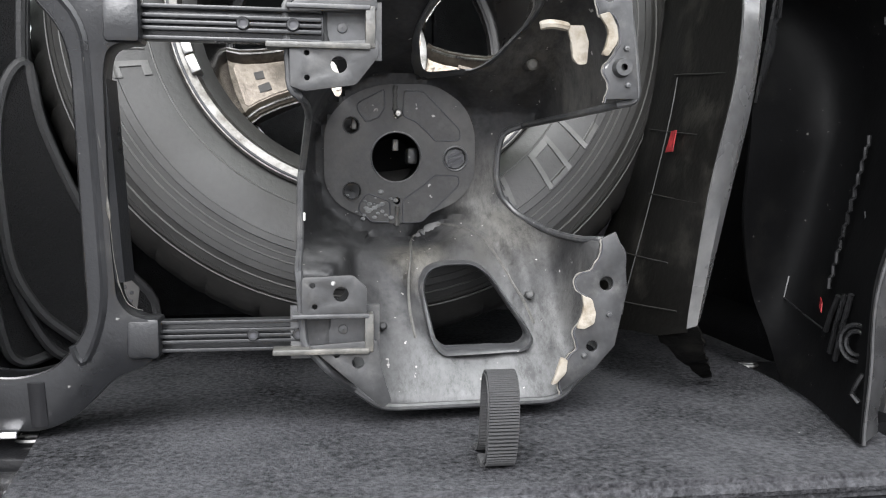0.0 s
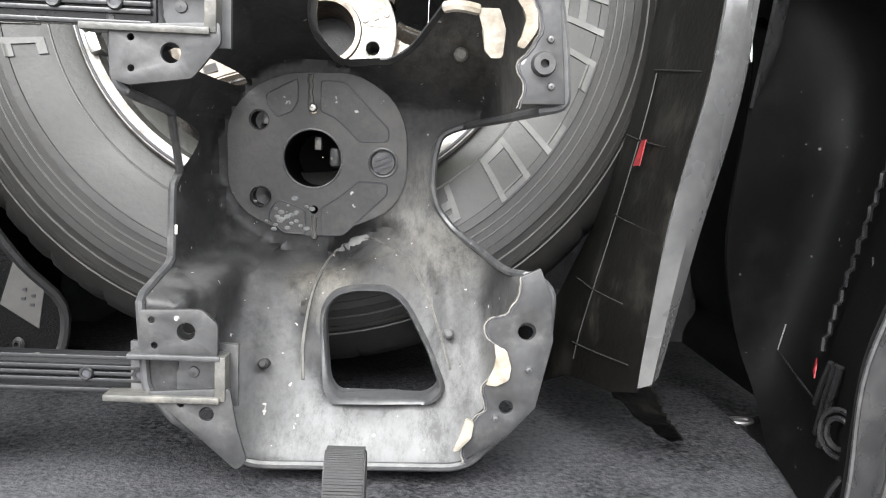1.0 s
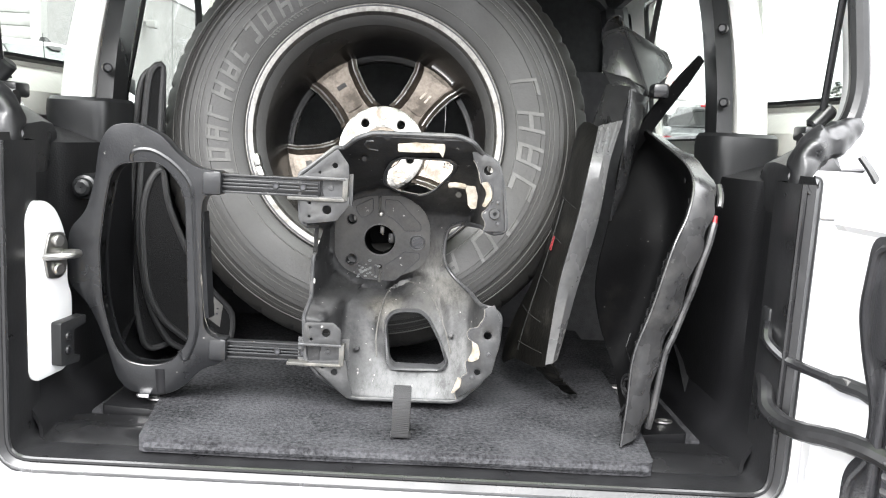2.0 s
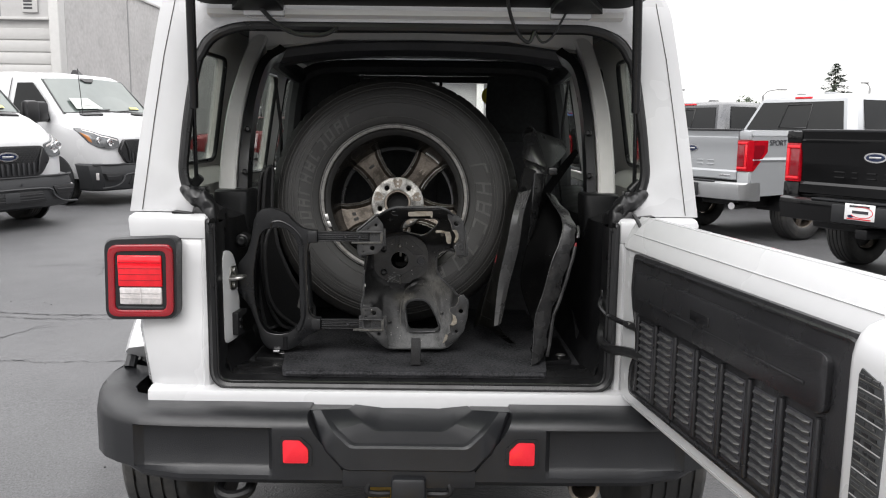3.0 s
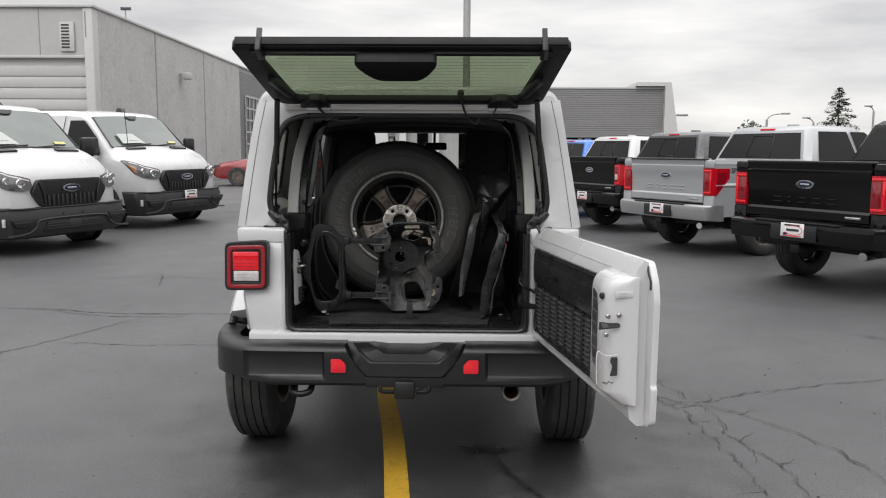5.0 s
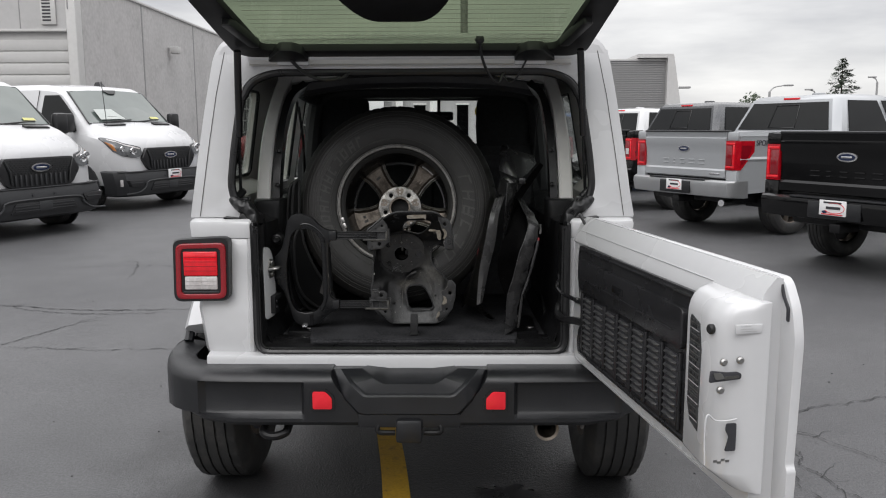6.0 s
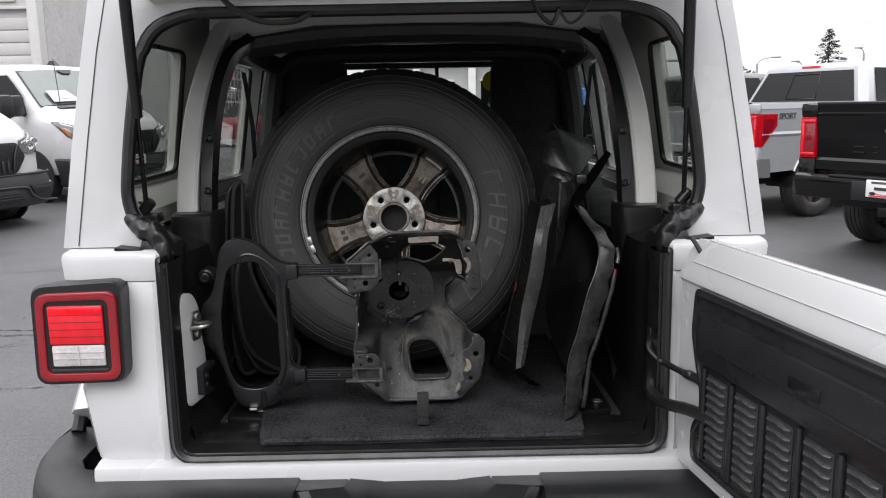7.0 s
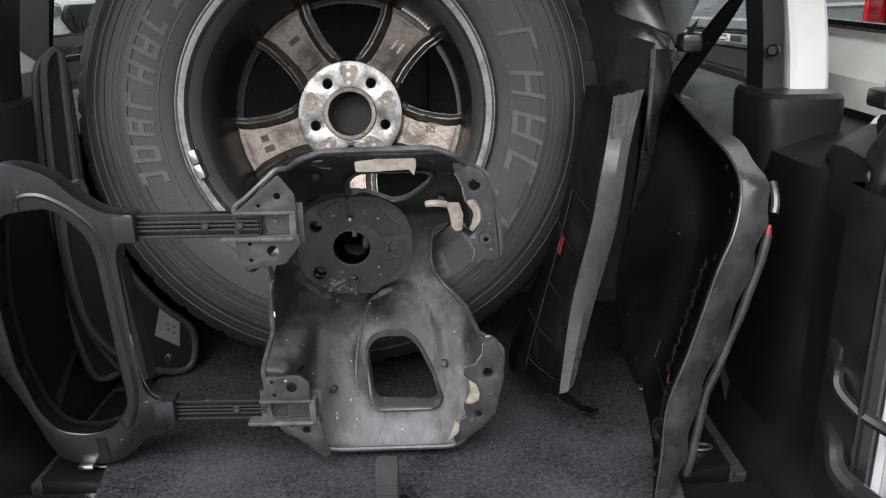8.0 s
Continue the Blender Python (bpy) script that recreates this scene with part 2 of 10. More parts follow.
M = {}
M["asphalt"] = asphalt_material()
M["crack"] = material("crack_tar", (0.026, 0.026, 0.027), 0.7, bump=0.4)
M["oil"] = material("oil_wet", (0.021, 0.021, 0.0225), 0.30, vary=0.3, bump=0.2)
M["yellow_line"] = material("yellow_road_paint", (0.50, 0.30, 0.025), 0.6, vary=0.22, scale=5, fine=90, bump=0.5, dirt=(0.12, 0.09, 0.04), dirt_scale=14, dirt_from=0.60)
M["white"] = material("white_car_paint", (0.535, 0.537, 0.545), 0.26, vary=0.02, scale=2, fine=30, coat=0.6, rough_vary=0.05)
# lighter than the body paint; brightens the sport bars inside the dim cabin
M["white_in"] = material("paler_white_paint", (0.70, 0.69, 0.67), 0.45, vary=0.04, scale=3, fine=40)
M["liner"] = material("hardtop_inner_shell", (0.66, 0.65, 0.61), 0.5, vary=0.06, bump=0.1)
M["plastic"] = material("grained_black_plastic", (0.013, 0.0133, 0.014), 0.34, vary=0.15, bump=0.06, bump_scale=420, spec=0.4)
M["bumper"] = material("dark_grey_bumper_plastic", (0.0105, 0.011, 0.0125), 0.36, vary=0.12, bump=0.3, bump_scale=500)
# the black trim lightened, to offset how little light reaches the roof
M["roof_trim"] = material("lightened_roof_trim", (0.040, 0.040, 0.043), 0.48, vary=0.2, bump=0.25, bump_scale=380, spec=0.45)
M["trim"] = material("black_interior_trim", (0.0060, 0.0060, 0.0066), 0.42, vary=0.2, bump=0.25, bump_scale=380, spec=0.28)
M["tray"] = material("glossy_black_tray", (0.008, 0.008, 0.0085), 0.24, vary=0.2, scale=14, fine=200, bump=0.05, bump_scale=300, spec=0.5)
M["vent_grey"] = material("vent_grille_grey", (0.040, 0.042, 0.044), 0.45, vary=0.4, scale=40, fine=160)
M["panel"] = material("black_tailgate_panel", (0.0180, 0.0180, 0.0196), 0.29, vary=0.18, bump=0.25, bump_scale=350)
# louvres lighter than their panel, the sky's sheen put into the colour
M["slat"] = material("sky_lit_louvre_plastic", (0.048, 0.048, 0.050), 0.30, vary=0.3, scale=30, fine=200, spec=0.7, dirt=(0.11, 0.11, 0.106), dirt_scale=40, dirt_from=0.52, dirt_amount=0.5)
M["rubber"] = material("black_seal_rubber", (0.0095, 0.0095, 0.0102), 0.34, vary=0.3, scale=20, bump=0.1, spec=0.45)
M["gate_frame"] = material("satin_black_frame", (0.010, 0.010, 0.011), 0.5, vary=0.2, bump=0.15, bump_scale=300, spec=0.25)
M["black_gloss"] = material("black_gloss_frame", (0.010, 0.010, 0.011), 0.25, vary=0.1, rough_vary=0.05)
M["tyre"] = material("tyre_rubber", (0.028, 0.028, 0.028), 0.62, vary=0.25, scale=10, fine=120, bump=0.3, dirt=(0.075, 0.070, 0.063), dirt_scale=7, dirt_from=0.56, dirt_amount=0.55)
M["tyre_clean"] = material("spare_tyre_rubber", (0.0136, 0.0130, 0.0122), 0.52, vary=0.3, scale=9, fine=150, bump=0.2, dirt=(0.027, 0.0254, 0.0225), dirt_scale=8, dirt_from=0.58, dirt_amount=0.5)
# brown, dirty alloy, its colour darkened for the black cabin it would mirror
M["alloy"] = material("brown_darkened_alloy", (0.190, 0.164, 0.138), 0.34, metal=0.85, vary=0.35, scale=14, fine=160, bump=0.25, dirt=(0.040, 0.033, 0.027), dirt_scale=18, dirt_from=0.55)
M["alloy_bright"] = material("machined_alloy", (0.36, 0.352, 0.333), 0.34, metal=0.9, vary=0.3, scale=22, fine=180, bump=0.2, dirt=(0.05, 0.045, 0.038), dirt_scale=36, dirt_from=0.50)
# raised marks paler than their rubber; the colour carries the light on the relief
M["tyre_mark"] = material("lightened_tyre_mark", (0.042, 0.0408, 0.038), 0.45, vary=0.35, scale=30, fine=200)
M["lip_metal"] = material("dull_rim_flange", (0.185, 0.180, 0.172), 0.50, metal=0.9, vary=0.3, scale=12, fine=160, dirt=(0.055, 0.049, 0.042), dirt_scale=30, dirt_from=0.56)
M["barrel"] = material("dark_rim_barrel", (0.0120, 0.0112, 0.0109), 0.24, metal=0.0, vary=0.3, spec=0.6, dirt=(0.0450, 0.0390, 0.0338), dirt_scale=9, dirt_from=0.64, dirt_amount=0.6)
M["steel"] = material("bare_steel", (0.30, 0.295, 0.28), 0.35, metal=1.0, vary=0.15)
M["carpet"] = material("charcoal_carpet", (0.0275, 0.0277, 0.0298), 0.95, vary=1.0, scale=9, fine=190, bump=1.0, bump_scale=320, spec=0.03, dirt=(0.052, 0.052, 0.055), dirt_scale=120, dirt_from=0.55, dirt_amount=0.75, speck=(0.30, 0.30, 0.29), speck_scale=120, speck_from=0.80)
M["mat"] = material("black_floor_mat", (0.0046, 0.0046, 0.0050), 0.8, vary=0.3, scale=20, fine=300, bump=0.8, bump_scale=500, spec=0.2)
M["mat_edge"] = material("mat_piping", (0.0150, 0.0150, 0.0158), 0.6, vary=0.2, bump=0.5)
# most patches are pale dust; the last two darken the dish's left wall
M["bracket"] = material("dusty_black_casting", (0.0135, 0.0135, 0.0142), 0.58, vary=0.8, scale=34, fine=190, rough_vary=0.12, spec=0.35, bump=0.12, bump_scale=190, dirt=(0.078, 0.0775, 0.0765), dirt_scale=17, dirt_from=0.67, dirt_amount=0.75, dirt_soft=0.10, settle=0.10, speck=(0.28, 0.27, 0.255), speck_scale=110, speck_from=0.715,
                        patches=(((0.088, 0.12, 1.062), 0.110, (0.090, 0.086, 0.077), 0.85), ((0.075, 0.20, 0.945), 0.090, (0.108, 0.104, 0.095), 0.8), ((0.075, 0.11, 0.800), 0.130, (0.092, 0.0922, 0.0925), 0.8), ((-0.022, 0.19, 0.885), 0.045, (0.115, 0.108, 0.093), 0.8), ((-0.010, 0.09, 0.770), 0.090, (0.080, 0.0805, 0.0812), 0.8), ((0.030, 0.18, 0.895), 0.045, (0.030, 0.029, 0.027), 0.85), ((0.030, 0.09, 0.775), 0.085, (0.092, 0.0927, 0.0935), 0.85), ((0.120, 0.10, 0.860), 0.060, (0.080, 0.078, 0.073), 0.8), ((-0.110, 0.20, 0.960), 0.075, (0.0085, 0.0085, 0.0088), 0.95), ((-0.090, 0.15, 0.900), 0.045, (0.013, 0.013, 0.0133), 0.8)))
M["flange_dark"] = material("dark_torn_flange", (0.0215, 0.0217, 0.0225), 0.42, vary=0.4, scale=24, fine=180, bump=0.12, bump_scale=200, dirt=(0.075, 0.073, 0.069), dirt_scale=26, dirt_from=0.60, dirt_amount=0.55, speck=(0.24, 0.24, 0.23), speck_scale=90, speck_from=0.73)
M["flange_left"] = material("dusty_left_flange", (0.019, 0.0192, 0.0198), 0.45, vary=0.4, scale=24, fine=180, bump=0.12, bump_scale=200, dirt=(0.060, 0.0585, 0.0555), dirt_scale=24, dirt_from=0.58, dirt_amount=0.6, speck=(0.28, 0.28, 0.27), speck_scale=90, speck_from=0.73)
M["lime"] = material("pale_residue", (0.115, 0.118, 0.118), 0.7, vary=0.5, scale=90, fine=260)
M["torn"] = material("pale_torn_plastic", (0.112, 0.106, 0.094), 0.8, vary=0.5, scale=60, fine=200)
M["dust_edge"] = material("dusty_moulded_edge", (0.066, 0.064, 0.059), 0.8, vary=0.5, scale=40, fine=200)
M["flange_metal"] = material("grey_dusty_flange", (0.038, 0.0385, 0.040), 0.42, vary=0.4, scale=24, fine=180, bump=0.10, bump_scale=200, dirt=(0.100, 0.098, 0.093), dirt_scale=26, dirt_from=0.57, dirt_amount=0.65, speck=(0.30, 0.30, 0.287), speck_scale=90, speck_from=0.73)
M["disc_web"] = material("dull_disc_web", (0.030, 0.0297, 0.0297), 0.5, vary=0.3, scale=26, fine=190, bump=0.15, bump_scale=220, dirt=(0.088, 0.085, 0.079), dirt_scale=14, dirt_from=0.56, dirt_amount=0.5, speck=(0.26, 0.255, 0.24), speck_scale=95, speck_from=0.74, dirt_soft=0.06)
M["disc_field"] = material("sunken_disc_field", (0.027, 0.0267, 0.0266), 0.45, vary=0.35, scale=30, fine=190, bump=0.25, bump_scale=230, dirt=(0.080, 0.078, 0.073), dirt_scale=16, dirt_from=0.57, dirt_amount=0.6, speck=(0.30, 0.295, 0.28), speck_scale=95, speck_from=0.70, dirt_soft=0.05)
M["yoke"] = material("worn_black_composite", (0.0095, 0.0098, 0.0108), 0.32, vary=0.3, scale=14, fine=160, bump=0.12, bump_scale=320, dirt=(0.040, 0.0395, 0.0375), dirt_scale=20, dirt_from=0.64, dirt_amount=0.55, speck=(0.18, 0.175, 0.165), speck_scale=110, speck_from=0.735)
M["rail"] = material("scuffed_rail", (0.050, 0.049, 0.045), 0.45, vary=0.3, fine=200, bump=0.3, dirt=(0.145, 0.135, 0.117), dirt_scale=26, dirt_from=0.57)
M["foam"] = material("cream_foam", (0.205, 0.186, 0.155), 0.8, vary=0.22, scale=30, bump=0.8, bump_scale=120, dirt=(0.12, 0.098, 0.068), dirt_scale=45, dirt_from=0.53, dirt_amount=0.85)
M["strap"] = material("black_webbing", (0.0225, 0.0225, 0.0232), 0.7, vary=0.2, bump=0.2, bump_scale=500)
# black plastic darkened further, holding the shade of the sheet's hollow
M["liner_sheet"] = material("shaded_black_sheet", (0.0026, 0.0026, 0.0028), 0.6, vary=0.3, scale=7, fine=120, bump=0.12, bump_scale=180, spec=0.05, dirt=(0.009, 0.0088, 0.0082), dirt_scale=12, dirt_from=0.62, dirt_amount=0.6, speck=(0.06, 0.058, 0.054), speck_scale=120, speck_from=0.74)
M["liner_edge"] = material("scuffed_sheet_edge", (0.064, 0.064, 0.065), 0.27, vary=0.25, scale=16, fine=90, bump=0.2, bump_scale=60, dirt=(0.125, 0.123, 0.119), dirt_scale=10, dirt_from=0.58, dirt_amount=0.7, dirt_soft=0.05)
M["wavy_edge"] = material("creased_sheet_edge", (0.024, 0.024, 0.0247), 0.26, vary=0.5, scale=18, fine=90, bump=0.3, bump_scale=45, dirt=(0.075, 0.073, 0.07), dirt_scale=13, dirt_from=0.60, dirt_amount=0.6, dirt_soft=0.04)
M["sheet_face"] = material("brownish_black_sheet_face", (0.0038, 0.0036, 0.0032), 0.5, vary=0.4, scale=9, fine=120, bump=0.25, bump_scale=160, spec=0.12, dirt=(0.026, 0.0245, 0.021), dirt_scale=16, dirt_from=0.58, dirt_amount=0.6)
M["rib_line"] = material("dusty_rib_line", (0.0068, 0.0066, 0.0058), 0.6, vary=0.9, scale=40, fine=160)
M["fold"] = material("creased_black_sheet", (0.0165, 0.0165, 0.0172), 0.28, vary=0.3, scale=9, fine=120, bump=0.1, bump_scale=120, spec=0.5, dirt=(0.05, 0.049, 0.046), dirt_scale=14, dirt_from=0.62, dirt_amount=0.5)
M["red_mark"] = material("red_marker", (0.20, 0.010, 0.013), 0.55, vary=0.6, scale=90, fine=300)
M["moulding"] = material("moulded_sheet_line", (0.0080, 0.0080, 0.0084), 0.30, vary=0.4, scale=40, fine=160, spec=0.35)
M["red_lens"] = material("red_lens", (0.70, 0.006, 0.016), 0.12, vary=0.12, scale=30, coat=0.7)
M["red_lens_dark"] = material("dark_red_lens", (0.20, 0.004, 0.010), 0.12, vary=0.10, coat=0.7)
M["lamp_ring"] = material("red_light_ring", (0.24, 0.004, 0.010), 0.14, vary=0.10, coat=0.7)
M["clear_lens"] = material("clear_ribbed_lens", (0.50, 0.475, 0.47), 0.15, vary=0.22, scale=26, fine=120, coat=0.6)
M["reflector"] = material("red_reflector", (0.70, 0.012, 0.025), 0.2, vary=0.06, fine=300, coat=0.5)
M["tint"] = glass_material("green_tinted_glass", (0.47, 0.515, 0.425))
M["clear"] = glass_material("clear_glass", (0.92, 0.94, 0.93))
M["dark_glass"] = glass_material("dark_privacy_glass", (0.16, 0.17, 0.17))
M["mid_glass"] = glass_material("side_glass", (0.58, 0.60, 0.58))
M["seat"] = material("black_seat_cloth", (0.052, 0.052, 0.055), 0.9, vary=0.25, bump=0.6, bump_scale=500, spec=0.15)
M["paper"] = material("white_paper", (0.62, 0.61, 0.58), 0.8, vary=0.08)
M["grey_paper"] = material("grey_label", (0.095, 0.091, 0.088), 0.7, vary=0.2, fine=90)
M["yellow_sticker"] = material("yellow_sticker", (0.75, 0.62, 0.02), 0.5, vary=0.05)
# print, and the solid dark pieces that paint shade into gaps, slots and holes
M["ink_and_gap"] = material("dark_print_and_gaps", (0.03, 0.03, 0.035), 0.6)
M["red_print"] = material("red_print", (0.6, 0.03, 0.04), 0.5)
M["blue_print"] = material("blue_print", (0.006, 0.013, 0.045), 0.3, vary=0.1)
M["plate_white"] = material("white_dealer_plate", (0.72, 0.72, 0.72), 0.4, vary=0.04)
M["chrome"] = material("chrome", (0.75, 0.75, 0.76), 0.14, metal=1.0, vary=0.05)
M["satin_bumper"] = material("satin_grey_bumper", (0.40, 0.405, 0.41), 0.36, metal=0.75, vary=0.05, rough_vary=0.05)
M["black_paint"] = material("black_truck_paint", (0.0035, 0.0035, 0.0038), 0.14, vary=0.015, coat=0.22, rough_vary=0.04, spec=0.25)
M["silver_paint"] = material("silver_truck_paint", (0.36, 0.372, 0.385), 0.34, metal=0.25, vary=0.012, coat=0.6, rough_vary=0.0)
M["grey_paint"] = material("dark_grey_truck_paint", (0.05, 0.052, 0.056), 0.26, metal=0.4, vary=0.015, coat=0.8)
M["blue_paint"] = material("blue_truck_paint", (0.03, 0.14, 0.48), 0.25, metal=0.3, vary=0.015, coat=0.8)
M["red_paint"] = material("red_car_paint", (0.17, 0.008, 0.012), 0.2, metal=0.3, vary=0.015, coat=0.5)
M["headlamp"] = material("headlamp_lens", (0.060, 0.063, 0.066), 0.10, metal=0.2, vary=0.6, scale=9, fine=40, coat=0.6)
M["amber"] = material("amber_lens", (0.36, 0.13, 0.03), 0.2, coat=0.5)
M["truck_lens"] = material("deep_red_lens", (0.36, 0.004, 0.011), 0.12, vary=0.3, scale=12, fine=60, coat=0.7)
M["dim_paper"] = material("paper_behind_glass", (0.44, 0.47, 0.45), 0.5, vary=0.10)
M["pale_yellow"] = material("pale_yellow_paper", (0.58, 0.56, 0.22), 0.6, vary=0.06)
M["precast"] = material("painted_rough_masonry", (0.47, 0.46, 0.455), 0.85, vary=0.16, scale=0.8, fine=7, bump=1.0, bump_scale=5, dirt=(0.33, 0.32, 0.315), dirt_scale=1.6, dirt_from=0.58, dirt_amount=0.6)
M["panel_wall"] = material("grey_painted_panels", (0.43, 0.425, 0.42), 0.7, vary=0.05, scale=0.5, fine=5, dirt=(0.34, 0.33, 0.32), dirt_scale=0.9, dirt_from=0.60, dirt_amount=0.5)
M["trim_wall"] = material("pale_concrete_trim", (0.50, 0.495, 0.485), 0.75, vary=0.06, scale=1, fine=8)
M["garage"] = material("pale_sectional_door", (0.47, 0.465, 0.455), 0.55, vary=0.05, scale=0.7, fine=6)
M["corrugated"] = material("grey_corrugated_cladding", (0.265, 0.263, 0.262), 0.5, vary=0.06, scale=0.4, fine=4)
M["dark_wall"] = material("backdrop_dark", (0.065, 0.063, 0.06), 0.85, vary=0.2, scale=0.5, fine=4, bump=0.6, bump_scale=6)
M["bark"] = material("bark", (0.07, 0.05, 0.035), 0.9, vary=0.3, scale=6, bump=0.6, bump_scale=30)
M["needles"] = material("spruce_needles", (0.056, 0.074, 0.052), 0.8, vary=0.4, scale=1.5, fine=12)
M["leaves"] = material("dark_leaves", (0.04, 0.055, 0.030), 0.8, vary=0.35, scale=1.5, fine=10)
M["pole"] = material("galvanised_pole", (0.33, 0.33, 0.33), 0.5, metal=0.3, vary=0.1)
M["bolt"] = material("zinc_bolt", (0.36, 0.355, 0.345), 0.38, metal=1.0, vary=0.15)
M["exhaust"] = material("stained_exhaust", (0.22, 0.19, 0.16), 0.45, metal=0.9, vary=0.25)
M["grille"] = material("black_grille", (0.012, 0.012, 0.013), 0.35, vary=0.15)
M["van_bumper"] = material("grey_van_bumper", (0.022, 0.0228, 0.0248), 0.5, vary=0.12, bump=0.3, bump_scale=300)


# ---- building helpers ----
def finish(name, bm, mat, angle=32.0):
    bmesh.ops.recalc_face_normals(bm, faces=bm.faces)
    me = bpy.data.meshes.new(name)
    bm.to_mesh(me)
    bm.free()
    for p in me.polygons:
        p.use_smooth = True
    me.set_sharp_from_angle(angle=radians(angle))
    me.materials.append(mat)
    return me


def thing(name, label, category, at=(0, 0, 0), turn=0.0, group="", kind=""):
    ob = new(name)
    ob.empty_display_size = 0.1
    ob.matrix_basis = pose(at[0], at[1], at[2], 0, 0, turn)
    return tagged(ob, label, category, group, kind)


def part(name, bm, mat, parent, label="", angle=32.0):
    """One mesh object under a thing or a part; its coordinates are the thing's own."""
    ob = new(name, finish(name, bm, mat, angle))
    ob.parent = parent
    return tagged(ob, label)


def single(name, bm, mat, label, category="", group="", kind="", angle=32.0):
    return tagged(new(name, finish(name, bm, mat, angle)), label, category, group, kind)


def bevel_new(bm, faces, width, seg=2):
    edges = list({e for f in faces for e in f.edges})
    if width > 0:
        bmesh.ops.bevel(bm, geom=edges, offset=width, segments=seg, profile=0.5, affect="EDGES", clamp_overlap=True)


def box(bm, lo, hi, bev=0.0, seg=2):
    x0, y0, z0 = lo
    x1, y1, z1 = hi
    v = [bm.verts.new(p) for p in ((x0, y0, z0), (x1, y0, z0), (x1, y1, z0), (x0, y1, z0), (x0, y0, z1), (x1, y0, z1), (x1, y1, z1), (x0, y1, z1))]
    fs = [bm.faces.new([v[i] for i in q]) for q in ((0, 3, 2, 1), (4, 5, 6, 7), (0, 1, 5, 4), (1, 2, 6, 5), (2, 3, 7, 6), (3, 0, 4, 7))]
    bevel_new(bm, fs, bev, seg)
    return bm


def box_bm(lo, hi, bev=0.0, seg=2):
    return box(bmesh.new(), lo, hi, bev, seg)


AX = {"x": lambda a, b, c: (c, a, b), "y": lambda a, b, c: (a, c, b), "z": lambda a, b, c: (a, b, c)}


def prism(bm, loop, axis, c0, c1, bev=0.0, seg=2):
    """A polygon drawn in the plane across an axis, drawn out from c0 to c1. Axis x: loop is (y, z); y: (x, z); z: (x, y)."""
    f = AX[axis]
    a = [bm.verts.new(f(p[0], p[1], c0)) for p in loop]
    b = [bm.verts.new(f(p[0], p[1], c1)) for p in loop]
    fs = [bm.faces.new(a[::-1]), bm.faces.new(b)]
    k = len(loop)
    for i in range(k):
        fs.append(bm.faces.new((a[i], a[(i + 1) % k], b[(i + 1) % k], b[i])))
    bevel_new(bm, fs, bev, seg)
    return bm


def loft(bm, rings, closed=True, caps=True):
    """Skin over rings of equal length."""
    rows = [[bm.verts.new(p) for p in ring] for ring in rings]
    k = len(rows[0])
    for r0, r1 in zip(rows, rows[1:]):
        for i in range(k if closed else k - 1):
            bm.faces.new((r0[i], r0[(i + 1) % k], r1[(i + 1) % k], r1[i]))
    if caps and closed:
        bm.faces.new(rows[0][::-1])
        bm.faces.new(rows[-1])
    return bm


def sheet(bm, rows, thick=0.0):
    """A sheet through a grid of points, given a thickness."""
    loft(bm, rows, closed=False, caps=False)
    if thick:
        bmesh.ops.recalc_face_normals(bm, faces=bm.faces)
        bmesh.ops.solidify(bm, geom=bm.faces[:], thickness=thick)
    return bm


def lathe(bm, profile, center, axis="y", segs=48, wave=None):
    """Turn a profile of (radius, distance along the axis) round an axis through center."""
    rows = []
    for i in range(segs):
        a = 2 * math.pi * i / segs
        ring = []
        for j, (r, d) in enumerate(profile):
            rr = r if wave is None else wave(i, j, r)
            u, v = rr * math.cos(a), rr * math.sin(a)
            p = {"y": (u, d, v), "x": (d, u, v), "z": (u, v, d)}[axis]
            ring.append(bm.verts.new((center[0] + p[0], center[1] + p[1], center[2] + p[2])))
        rows.append(ring)
    for i in range(segs):
        r0, r1 = rows[i], rows[(i + 1) % segs]
        for j in range(len(profile) - 1):
            bm.faces.new((r0[j], r0[j + 1], r1[j + 1], r1[j]))
    bmesh.ops.remove_doubles(bm, verts=bm.verts[:], dist=1e-6)
    return bm


def spline(pts, n=6, loop=False):
    """Points on a smooth curve through pts."""
    P = [Vector(p) for p in pts]
    k = len(P)
    out = []
    for i in range(k if loop else k - 1):
        p0 = P[(i - 1) % k] if loop or i > 0 else P[0]
        p1, p2 = P[i], P[(i + 1) % k]
        p3 = P[(i + 2) % k] if loop or i + 2 < k else P[-1]
        for j in range(n):
            t = j / n
            out.append(0.5 * ((2 * p1) + (p2 - p0) * t + (2 * p0 - 5 * p1 + 4 * p2 - p3) * t * t + (3 * p1 - p0 - 3 * p2 + p3) * t ** 3))
    if not loop:
        out.append(P[-1])
    return out


def spline2d(pts, n=4):
    """Points on a smooth curve in a plane."""
    return [(p.x, p.y) for p in spline([(a, b, 0) for a, b in pts], n)]


